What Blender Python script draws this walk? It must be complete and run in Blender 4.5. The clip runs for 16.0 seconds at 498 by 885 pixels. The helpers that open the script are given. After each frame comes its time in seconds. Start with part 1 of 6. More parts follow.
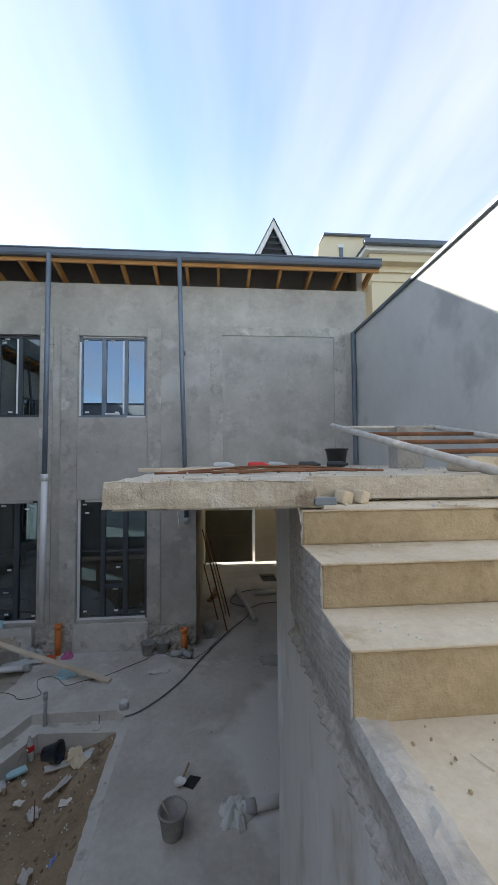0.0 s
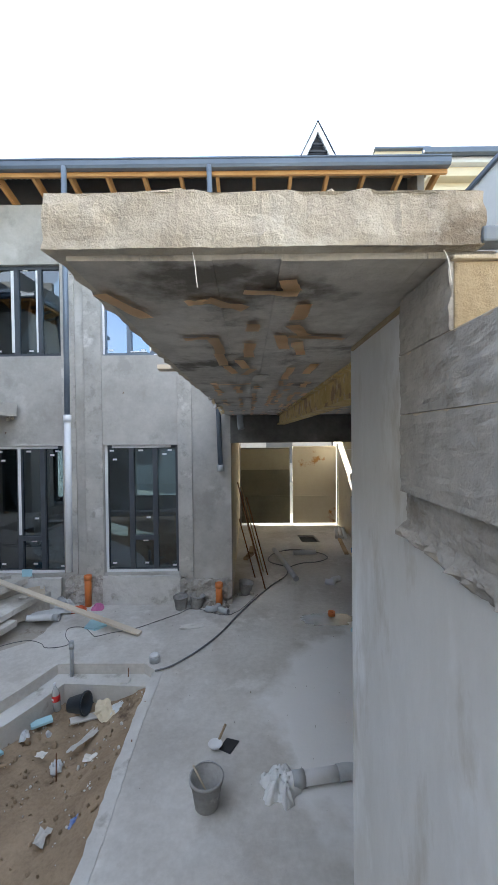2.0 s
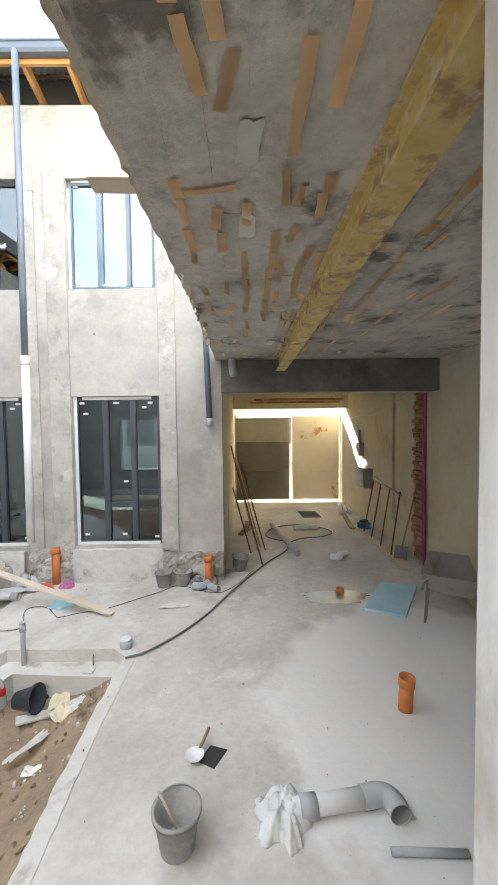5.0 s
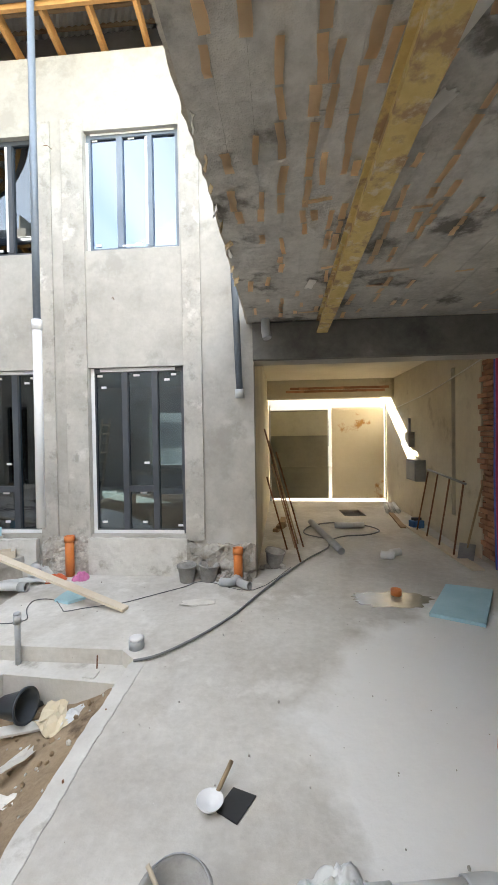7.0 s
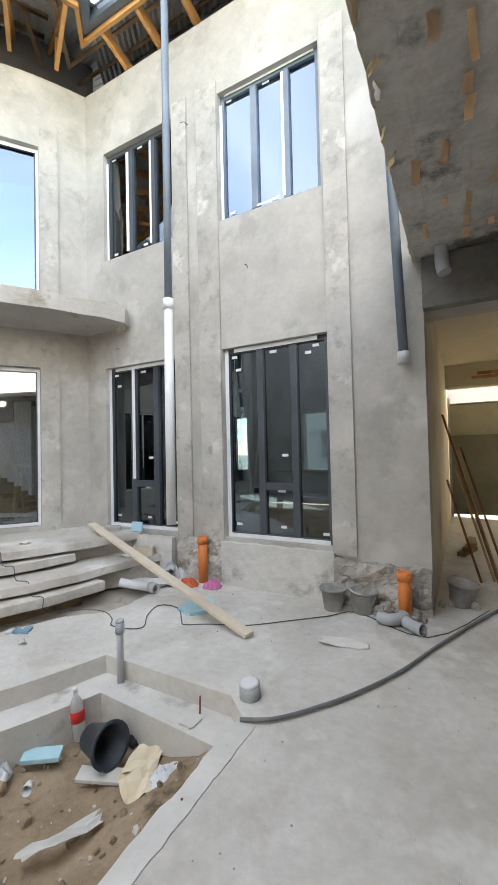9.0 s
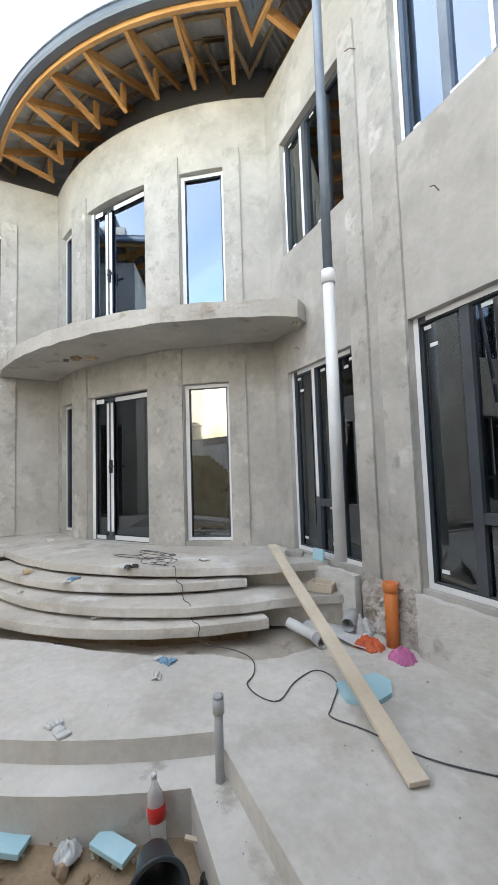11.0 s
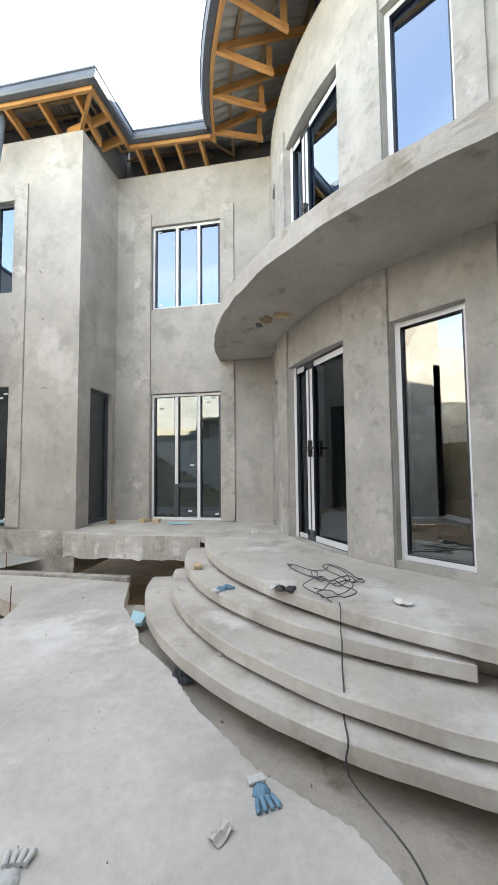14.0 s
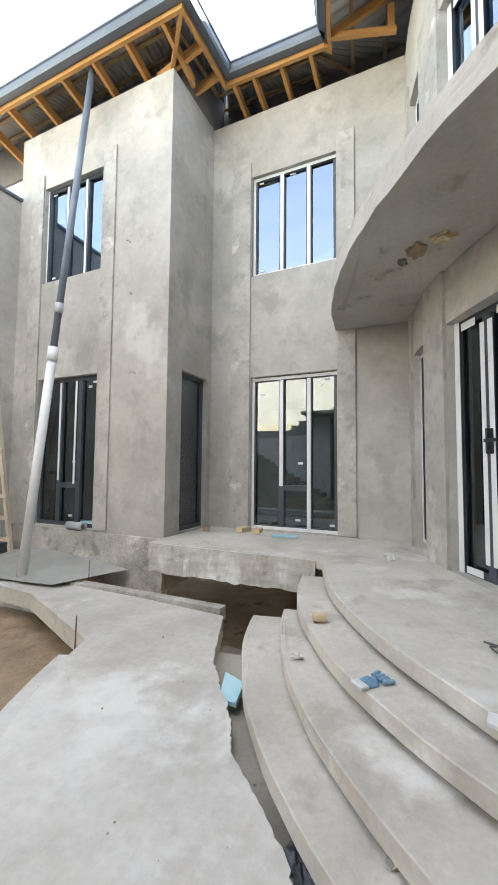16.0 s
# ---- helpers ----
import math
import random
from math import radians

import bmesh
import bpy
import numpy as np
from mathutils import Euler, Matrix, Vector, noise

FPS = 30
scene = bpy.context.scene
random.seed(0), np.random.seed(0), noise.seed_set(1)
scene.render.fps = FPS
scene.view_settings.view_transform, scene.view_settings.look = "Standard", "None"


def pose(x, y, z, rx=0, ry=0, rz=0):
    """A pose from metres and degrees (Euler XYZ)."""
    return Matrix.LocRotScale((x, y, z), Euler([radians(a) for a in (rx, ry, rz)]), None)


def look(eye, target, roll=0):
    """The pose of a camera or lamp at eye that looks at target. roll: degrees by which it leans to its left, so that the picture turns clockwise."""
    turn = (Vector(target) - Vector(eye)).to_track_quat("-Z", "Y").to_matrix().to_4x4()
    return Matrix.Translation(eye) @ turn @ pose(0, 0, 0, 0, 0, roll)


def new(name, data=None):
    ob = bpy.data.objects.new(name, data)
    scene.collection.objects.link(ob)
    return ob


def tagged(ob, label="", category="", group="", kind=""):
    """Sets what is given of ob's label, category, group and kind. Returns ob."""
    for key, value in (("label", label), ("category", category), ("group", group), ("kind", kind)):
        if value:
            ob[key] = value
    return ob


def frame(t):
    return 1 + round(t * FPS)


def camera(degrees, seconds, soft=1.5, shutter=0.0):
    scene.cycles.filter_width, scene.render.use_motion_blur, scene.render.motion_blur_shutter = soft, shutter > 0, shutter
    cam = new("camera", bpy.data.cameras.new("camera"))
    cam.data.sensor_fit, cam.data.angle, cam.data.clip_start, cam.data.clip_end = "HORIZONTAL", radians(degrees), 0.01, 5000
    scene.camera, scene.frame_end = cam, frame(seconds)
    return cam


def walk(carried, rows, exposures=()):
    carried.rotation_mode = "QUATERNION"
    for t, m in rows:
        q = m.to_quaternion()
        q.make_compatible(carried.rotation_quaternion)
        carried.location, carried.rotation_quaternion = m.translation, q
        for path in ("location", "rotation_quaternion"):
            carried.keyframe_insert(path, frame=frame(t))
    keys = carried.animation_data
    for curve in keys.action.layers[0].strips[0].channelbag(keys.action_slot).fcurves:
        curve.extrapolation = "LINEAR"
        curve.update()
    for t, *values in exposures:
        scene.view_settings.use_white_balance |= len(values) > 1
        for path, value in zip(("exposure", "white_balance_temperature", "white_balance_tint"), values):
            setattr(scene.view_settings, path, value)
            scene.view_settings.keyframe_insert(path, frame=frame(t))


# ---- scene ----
cam = camera(64.4, 16.0)
PATH = [
    (0, (-0.043, 0.026, 3.549), (0.132, 2.016, 3.646), -0.50),
    (0.5, (-0.048, 0.251, 3.406), (0.038, 2.249, 3.460), -0.50),
    (1, (-0.064, 0.464, 3.261), (-0.024, 2.463, 3.274), -0.60),
    (1.5, (-0.078, 0.659, 3.128), (-0.061, 2.659, 3.114), -0.60),
    (2, (-0.087, 0.839, 3.015), (-0.084, 2.840, 2.979), -0.60),
    (2.5, (-0.094, 1.011, 2.918), (-0.089, 3.011, 2.863), -0.50),
    (3, (-0.093, 1.177, 2.820), (-0.082, 3.176, 2.749), -0.70),
    (3.5, (-0.082, 1.331, 2.725), (-0.064, 3.329, 2.645), -0.70),
    (4, (-0.055, 1.484, 2.638), (-0.036, 3.482, 2.546), -0.70),
    (6.3, (-0.037, 2.293, 2.130), (-0.078, 4.291, 2.062), -0.80),
    (6.5, (-0.046, 2.370, 2.084), (-0.111, 4.368, 2.028), -0.90),
    (7, (-0.052, 2.559, 1.949), (-0.214, 4.552, 1.914), -0.90),
    (7.5, (-0.068, 2.752, 1.836), (-0.370, 4.729, 1.825), -1.00),
    (8, (-0.085, 2.998, 1.736), (-0.562, 4.940, 1.754), -1.10),
    (8.5, (-0.095, 3.325, 1.661), (-0.781, 5.203, 1.701), -1.10),
    (9, (-0.117, 3.669, 1.642), (-1.066, 5.429, 1.695), -1.30),
    (9.5, (-0.133, 3.998, 1.658), (-1.355, 5.580, 1.721), -1.50),
    (10, (-0.114, 4.339, 1.673), (-1.584, 5.693, 1.754), -1.70),
    (10.2, (-0.111, 4.466, 1.671), (-1.666, 5.721, 1.764), -1.80),
    (12.3, (-0.770, 5.800, 1.575), (-2.745, 6.067, 1.737), -1.50),
    (12.5, (-0.861, 5.909, 1.555), (-2.847, 6.087, 1.715), -1.50),
    (13, (-1.168, 6.090, 1.552), (-3.161, 6.016, 1.711), -1.20),
    (13.5, (-1.447, 6.128, 1.550), (-3.422, 5.842, 1.692), -0.90),
    (14, (-1.778, 6.135, 1.542), (-3.714, 5.646, 1.673), -0.50),
    (14.5, (-2.125, 6.054, 1.534), (-4.007, 5.391, 1.672), -0.10),
    (15, (-2.451, 5.900, 1.525), (-4.281, 5.107, 1.673), 0.10),
    (15.5, (-2.745, 5.720, 1.535), (-4.528, 4.824, 1.676), 0.30),
    (16, (-2.988, 5.490, 1.560), (-4.744, 4.541, 1.681), 0.50),
]
EXPOSURES = [(0.0, 1.4, 6300, 10), (1.5, 2.05, 6150, 10), (2.5, 3.1, 6650, 10), (3.5, 3.7, 7350, 10), (7.0, 3.6, 7450, 10), (9.0, 3.3, 7250, 10), (12.5, 3.15, 7200, 10), (16.0, 3.2, 7300, 10)]
walk(cam, [(t, look(eye, target, roll)) for t, eye, target, roll in PATH], EXPOSURES)

# ---- world, sun and light ----
SUN_AZ, SUN_EL = 48.0, 24.5          # degrees from +y towards -x, and above the horizon
world = bpy.data.worlds.new("sky")
scene.world = world
world.use_nodes = True
wn, wl = world.node_tree.nodes, world.node_tree.links
wn.clear()
w_out, w_bg = wn.new("ShaderNodeOutputWorld"), wn.new("ShaderNodeBackground")
w_sky = wn.new("ShaderNodeTexSky")
w_sky.sky_type, w_sky.sun_disc = "NISHITA", False
w_sky.sun_elevation, w_sky.sun_rotation = radians(SUN_EL), radians(-SUN_AZ)
w_sky.air_density, w_sky.dust_density, w_sky.ozone_density = 1.0, 0.1, 1.0
# high cloud: long streaks on a level sheet overhead, thinning to a veil
w_tc, w_sep, w_up, w_plan = wn.new("ShaderNodeTexCoord"), wn.new("ShaderNodeSeparateXYZ"), wn.new("ShaderNodeMath"), wn.new("ShaderNodeCombineXYZ")
w_up.operation = "MAXIMUM"
w_up.inputs[1].default_value = 0.06
wl.new(w_tc.outputs["Generated"], w_sep.inputs[0])
wl.new(w_sep.outputs["Z"], w_up.inputs[0])
for axis in ("X", "Y"):
    w_div = wn.new("ShaderNodeMath")
    w_div.operation = "DIVIDE"
    wl.new(w_sep.outputs[axis], w_div.inputs[0])
    wl.new(w_up.outputs[0], w_div.inputs[1])
    wl.new(w_div.outputs[0], w_plan.inputs[axis])
w_map = wn.new("ShaderNodeMapping")
w_map.inputs["Scale"].default_value = (1.5, 0.22, 1.0)
w_map.inputs["Rotation"].default_value = (0, 0, 0.12)
w_map.inputs["Location"].default_value = (2.3, 0.4, 0)
wl.new(w_plan.outputs[0], w_map.inputs["Vector"])
w_noise, w_ramp = wn.new("ShaderNodeTexNoise"), wn.new("ShaderNodeValToRGB")
w_noise.inputs["Scale"].default_value, w_noise.inputs["Detail"].default_value = 1.0, 5.0
w_noise.inputs["Roughness"].default_value, w_noise.inputs["Distortion"].default_value = 0.5, 0.25
w_ramp.color_ramp.elements[0].position, w_ramp.color_ramp.elements[1].position = 0.34, 0.72
w_ramp.color_ramp.elements[0].color = (0.14, 0.14, 0.14, 1)
w_mix = wn.new("ShaderNodeMix")
w_mix.data_type = "RGBA"
w_mix.inputs["B"].default_value = (3.45, 3.5, 3.6, 1)
w_mul = wn.new("ShaderNodeMath")
w_mul.operation = "MULTIPLY"
w_mul.inputs[1].default_value = 0.85
wl.new(w_map.outputs["Vector"], w_noise.inputs["Vector"])
wl.new(w_noise.outputs["Fac"], w_ramp.inputs["Fac"])
wl.new(w_ramp.outputs["Color"], w_mul.inputs[0])
wl.new(w_mul.outputs[0], w_mix.inputs["Factor"])
wl.new(w_sky.outputs["Color"], w_mix.inputs["A"])
wl.new(w_mix.outputs["Result"], w_bg.inputs["Color"])
w_bg.inputs["Strength"].default_value = 0.13
wl.new(w_bg.outputs["Background"], w_out.inputs["Surface"])

sun = new("sun", bpy.data.lights.new("sun", "SUN"))
sun.data.energy, sun.data.angle, sun.data.color = 4.2, radians(0.53), (1.0, 0.93, 0.82)
sun_dir = Vector((-math.sin(radians(SUN_AZ)) * math.cos(radians(SUN_EL)), math.cos(radians(SUN_AZ)) * math.cos(radians(SUN_EL)), math.sin(radians(SUN_EL))))
sun.matrix_world = look(sun_dir * 40, (0, 0, 0))

# ---- materials ----
def nodes_of(name):
    m = bpy.data.materials.new(name)
    m.use_nodes = True
    return m, m.node_tree.nodes, m.node_tree.links, m.node_tree.nodes["Principled BSDF"]


def surface(name, dark, light, big=0.8, fine=14.0, rough=0.85, bump=0.25, metal=0.0, stain=None, stain_at=0.62, stain_scale=0.5,
            stretch=(1, 1, 1), piece=0.0, grit=0.35, stain2=None, spill=None):
    """A mottled surface: broad patches, fine grain, optional stains, relief, and a shift of tone from object to object."""
    m, n, l, b = nodes_of(name)
    geo, mp = n.new("ShaderNodeNewGeometry"), n.new("ShaderNodeMapping")
    mp.inputs["Scale"].default_value = stretch
    l.new(geo.outputs["Position"], mp.inputs["Vector"])

    def noise_at(scale, detail, roughness=0.55):
        t = n.new("ShaderNodeTexNoise")
        t.inputs["Scale"].default_value, t.inputs["Detail"].default_value, t.inputs["Roughness"].default_value = scale, detail, roughness
        l.new(mp.outputs["Vector"], t.inputs["Vector"])
        return t.outputs["Fac"]
    broad, grain = noise_at(big, 5), noise_at(fine, 6, 0.7)
    mix = n.new("ShaderNodeMath")
    mix.operation = "MULTIPLY_ADD"
    l.new(grain, mix.inputs[0])
    mix.inputs[1].default_value = grit
    l.new(broad, mix.inputs[2])
    ramp = n.new("ShaderNodeValToRGB")
    lo, hi = 0.3 + grit * 0.3, 0.68 + grit * 0.7
    ramp.color_ramp.elements[0].position, ramp.color_ramp.elements[1].position = lo, min(hi, 1.0)
    ramp.color_ramp.elements[0].color, ramp.color_ramp.elements[1].color = (*dark, 1), (*light, 1)
    l.new(mix.outputs[0], ramp.inputs["Fac"])
    colour = ramp.outputs["Color"]
    if stain:
        s = noise_at(stain_scale, 8, 0.62)
        sr = n.new("ShaderNodeValToRGB")
        sr.color_ramp.elements[0].position, sr.color_ramp.elements[1].position = stain_at, stain_at + 0.09
        l.new(s, sr.inputs["Fac"])
        sm = n.new("ShaderNodeMix")
        sm.data_type = "RGBA"
        sm.inputs["B"].default_value = (*stain, 1)
        l.new(sr.outputs["Color"], sm.inputs["Factor"])
        l.new(colour, sm.inputs["A"])
        colour = sm.outputs["Result"]
    if stain2:
        s2 = noise_at(stain_scale * 2.3, 7, 0.65)
        r2 = n.new("ShaderNodeValToRGB")
        r2.color_ramp.elements[0].position, r2.color_ramp.elements[1].position = 0.34, 0.46
        r2.color_ramp.elements[0].color, r2.color_ramp.elements[1].color = (0.75, 0.75, 0.75, 1), (0, 0, 0, 1)
        l.new(s2, r2.inputs["Fac"])
        m2 = n.new("ShaderNodeMix")
        m2.data_type = "RGBA"
        m2.inputs["B"].default_value = (*stain2, 1)
        l.new(r2.outputs["Color"], m2.inputs["Factor"])
        l.new(colour, m2.inputs["A"])
        colour = m2.outputs["Result"]
    if spill:
        # a patch of spilled pale dust with a wandering edge
        dist = n.new("ShaderNodeVectorMath")
        dist.operation = "DISTANCE"
        dist.inputs[1].default_value = (*spill[0], 0.15)
        l.new(geo.outputs["Position"], dist.inputs[0])
        wob = n.new("ShaderNodeMath")
        wob.operation = "MULTIPLY_ADD"
        l.new(noise_at(1.1, 7, 0.6), wob.inputs[0])
        wob.inputs[1].default_value = 1.7
        l.new(dist.outputs["Value"], wob.inputs[2])
        r3 = n.new("ShaderNodeMapRange")
        r3.inputs["From Min"].default_value, r3.inputs["From Max"].default_value = spill[1] + 0.72, spill[1] + 1.0
        r3.inputs["To Min"].default_value, r3.inputs["To Max"].default_value = 0.85, 0.0
        l.new(wob.outputs[0], r3.inputs["Value"])
        m3 = n.new("ShaderNodeMix")
        m3.data_type = "RGBA"
        m3.inputs["B"].default_value = (*spill[2], 1)
        l.new(r3.outputs["Result"], m3.inputs["Factor"])
        l.new(colour, m3.inputs["A"])
        colour = m3.outputs["Result"]
    if piece:
        info, hsv, ma = n.new("ShaderNodeObjectInfo"), n.new("ShaderNodeHueSaturation"), n.new("ShaderNodeMapRange")
        ma.inputs["To Min"].default_value, ma.inputs["To Max"].default_value = 1 - piece, 1 + piece
        l.new(info.outputs["Random"], ma.inputs["Value"])
        l.new(ma.outputs["Result"], hsv.inputs["Value"])
        l.new(colour, hsv.inputs["Color"])
        colour = hsv.outputs["Color"]
    l.new(colour, b.inputs["Base Color"])
    b.inputs["Roughness"].default_value, b.inputs["Metallic"].default_value = rough, metal
    if bump:
        bp = n.new("ShaderNodeBump")
        bp.inputs["Strength"].default_value, bp.inputs["Distance"].default_value = bump, 0.02
        l.new(mix.outputs[0], bp.inputs["Height"])
        l.new(bp.outputs["Normal"], b.inputs["Normal"])
    return m


def glass(name, tint, gloss=0.0, base=0.06, reflect=(1, 1, 1)):
    m, n, l, b = nodes_of(name)
    n.remove(b)
    out = n["Material Output"]
    tr, gl, mx, fr = n.new("ShaderNodeBsdfTransparent"), n.new("ShaderNodeBsdfGlossy"), n.new("ShaderNodeMixShader"), n.new("ShaderNodeFresnel")
    tr.inputs["Color"].default_value = (*tint, 1)
    gl.inputs["Roughness"].default_value = gloss
    gl.inputs["Color"].default_value = (*reflect, 1)
    fr.inputs["IOR"].default_value = 1.9
    ad = n.new("ShaderNodeMath")
    ad.operation, ad.use_clamp = "ADD", True
    ad.inputs[1].default_value = base
    l.new(fr.outputs["Fac"], ad.inputs[0])
    l.new(ad.outputs[0], mx.inputs["Fac"])
    l.new(tr.outputs["BSDF"], mx.inputs[1])
    l.new(gl.outputs["BSDF"], mx.inputs[2])
    l.new(mx.outputs["Shader"], out.inputs["Surface"])
    return m


PLASTER = surface("cement_plaster", (0.33, 0.312, 0.28), (0.52, 0.50, 0.46), 1.3, 9, 0.9, 0.35, stain=(0.55, 0.535, 0.50), stain_at=0.56, stain_scale=0.9, stain2=(0.33, 0.312, 0.28), grit=0.5)
PLASTER_TRIM = surface("plaster_strip", (0.33, 0.31, 0.28), (0.54, 0.52, 0.475), 2.2, 14, 0.9, 0.4, stain=(0.62, 0.60, 0.56), stain_at=0.59, stain_scale=2.6, stain2=(0.30, 0.285, 0.255), grit=0.5)
PLINTH = surface("rough_footing", (0.28, 0.26, 0.23), (0.55, 0.525, 0.48), 2.2, 24, 0.95, 0.9, stain=(0.68, 0.66, 0.62), stain_at=0.58, stain_scale=2.2, stain2=(0.25, 0.22, 0.18), grit=0.6)
YARD = surface("yard_screed", (0.43, 0.405, 0.365), (0.68, 0.66, 0.62), 1.0, 16, 0.8, 0.4, stain=(0.74, 0.725, 0.69), stain_at=0.57, stain_scale=0.9, stain2=(0.45, 0.42, 0.375), grit=0.5, spill=((1.85, 4.9), 1.75, (0.82, 0.815, 0.80)))
CURB = surface("pale_mortar", (0.50, 0.485, 0.45), (0.68, 0.665, 0.63), 2.5, 22, 0.9, 0.5, stain=(0.38, 0.36, 0.32), stain_at=0.58, stain_scale=3.0, grit=0.5)
STEP = surface("step_concrete", (0.42, 0.385, 0.335), (0.66, 0.63, 0.575), 1.6, 26, 0.88, 0.4, stain=(0.70, 0.68, 0.64), stain_at=0.58, stain_scale=1.2, stain2=(0.40, 0.365, 0.315), grit=0.5)
SLAB = surface("slab_concrete", (0.38, 0.33, 0.26), (0.62, 0.575, 0.485), 2.6, 30, 0.92, 1.0, stain=(0.28, 0.235, 0.18), stain_at=0.58, stain_scale=3.4, stain2=(0.62, 0.59, 0.52), grit=0.7)
SLAB_UNDER = surface("board_marked_soffit", (0.33, 0.31, 0.275), (0.60, 0.575, 0.53), 2.4, 17, 0.9, 0.9, stain=(0.17, 0.155, 0.135), stain_at=0.555, stain_scale=1.9, stain2=(0.64, 0.62, 0.57), grit=0.7)
STAIR = surface("stair_concrete", (0.30, 0.225, 0.13), (0.50, 0.41, 0.27), 2.6, 26, 0.95, 0.9, stain=(0.15, 0.105, 0.06), stain_at=0.62, stain_scale=4.2, grit=0.6)
DUST = surface("dusty_landing", (0.44, 0.36, 0.245), (0.66, 0.59, 0.47), 2.2, 40, 0.97, 0.5, stain=(0.36, 0.27, 0.16), stain_at=0.58, stain_scale=2.4, grit=0.55)
FLANK = surface("stair_flank", (0.58, 0.565, 0.53), (0.79, 0.785, 0.765), 1.1, 11, 0.9, 0.5, stain=(0.84, 0.84, 0.835), stain_at=0.53, stain_scale=1.3, stain2=(0.46, 0.42, 0.35), stretch=(1, 1, 0.4), grit=0.45)
RWALL = surface("boundary_plaster", (0.47, 0.465, 0.44), (0.60, 0.59, 0.56), 0.8, 8, 0.9, 0.2, stain=(0.41, 0.405, 0.385), stain_at=0.55, stain_scale=0.6, grit=0.4)
PASSAGE = surface("passage_plaster", (0.46, 0.41, 0.31), (0.64, 0.59, 0.47), 1.0, 10, 0.9, 0.3, stain=(0.40, 0.35, 0.26), stain_at=0.6, stain_scale=1.1)
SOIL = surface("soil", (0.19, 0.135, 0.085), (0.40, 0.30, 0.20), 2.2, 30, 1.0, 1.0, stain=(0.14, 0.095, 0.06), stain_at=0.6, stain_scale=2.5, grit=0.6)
EARTH = surface("street_earth", (0.22, 0.19, 0.15), (0.34, 0.31, 0.26), 0.1, 6, 1.0, 0.3)
BEAM_DARK = surface("dark_concrete", (0.07, 0.066, 0.06), (0.26, 0.25, 0.23), 1.6, 14, 0.85, 0.5, stain=(0.34, 0.33, 0.30), stain_at=0.62, stain_scale=1.6)
TIMBER = surface("raw_timber", (0.46, 0.22, 0.07), (0.66, 0.37, 0.14), 2.0, 30, 0.7, 0.15, piece=0.22)
PALE_WOOD = surface("pale_board", (0.52, 0.43, 0.32), (0.70, 0.62, 0.50), 2.0, 30, 0.75, 0.15, piece=0.12)
OLD_WOOD = surface("old_wood", (0.22, 0.15, 0.09), (0.42, 0.31, 0.19), 3.0, 30, 0.85, 0.3, piece=0.15)
YELLOW_BEAM = surface("painted_beam", (0.52, 0.36, 0.12), (0.76, 0.60, 0.27), 5.0, 22, 0.75, 0.5, stain=(0.40, 0.26, 0.14), stain_at=0.50, stain_scale=5.0, stain2=(0.70, 0.63, 0.48))
SHEET = surface("roof_sheet", (0.42, 0.43, 0.42), (0.56, 0.57, 0.56), 1.0, 8, 0.45, 0.05, metal=0.3)
GUTTER = surface("gutter_metal", (0.09, 0.115, 0.15), (0.14, 0.17, 0.21), 1.0, 10, 0.4, 0.03, metal=0.2)
PIPE_DARK = surface("painted_downpipe", (0.12, 0.15, 0.19), (0.22, 0.26, 0.31), 2.0, 25, 0.45, 0.05, metal=0.2)
PIPE_WHITE = surface("white_pipe", (0.66, 0.67, 0.68), (0.80, 0.80, 0.80), 3.0, 25, 0.4, 0.03)
PIPE_GREY = surface("grey_pipe", (0.36, 0.38, 0.40), (0.52, 0.54, 0.55), 4.0, 30, 0.45, 0.05)
PIPE_ORANGE = surface("orange_pipe", (0.62, 0.17, 0.04), (0.78, 0.26, 0.07), 4.0, 30, 0.45, 0.05)
FRAME = surface("anthracite_frame", (0.045, 0.052, 0.062), (0.075, 0.085, 0.10), 2.0, 20, 0.45, 0.03)
FILM = surface("white_film", (0.72, 0.73, 0.74), (0.83, 0.83, 0.83), 3.0, 20, 0.4, 0.05)
GLASS = glass("window_glass", (0.34, 0.43, 0.47), 0.0, 0.05, (0.86, 0.94, 1.0))
PANE_GLASS = glass("clear_pane_glass", (0.50, 0.56, 0.57), 0.0, 0.13, (0.94, 0.97, 1.0))
# The blue of the reflected sky is put into this gloss colour.
SKY_GLASS = glass("coated_glass", (0.30, 0.34, 0.36), 0.0, 0.20, (0.62, 0.78, 1.0))
# Rooms and attic read dark because their shade is put into this grey.
ROOM = surface("dim_room", (0.14, 0.14, 0.135), (0.24, 0.24, 0.235), 0.8, 8, 0.95, 0.1)
BLACK = surface("black_plastic", (0.015, 0.016, 0.018), (0.04, 0.042, 0.045), 3.0, 25, 0.45, 0.05)
BUCKET = surface("cement_bucket", (0.20, 0.195, 0.185), (0.46, 0.45, 0.43), 5.0, 30, 0.8, 0.4, stain=(0.58, 0.57, 0.55), stain_at=0.6, stain_scale=6)
TAPE = surface("brown_tape", (0.82, 0.55, 0.30), (0.92, 0.69, 0.44), 6.0, 30, 0.6, 0.2, piece=0.22)
FOAM = surface("blue_foam_board", (0.34, 0.58, 0.66), (0.47, 0.70, 0.77), 3.0, 40, 0.8, 0.1)
PAPER = surface("scrap_paper", (0.60, 0.58, 0.53), (0.78, 0.76, 0.72), 6.0, 30, 0.85, 0.2, piece=0.2)
CLOTH = surface("dirty_cloth", (0.50, 0.51, 0.50), (0.72, 0.73, 0.72), 6.0, 40, 0.95, 0.4)
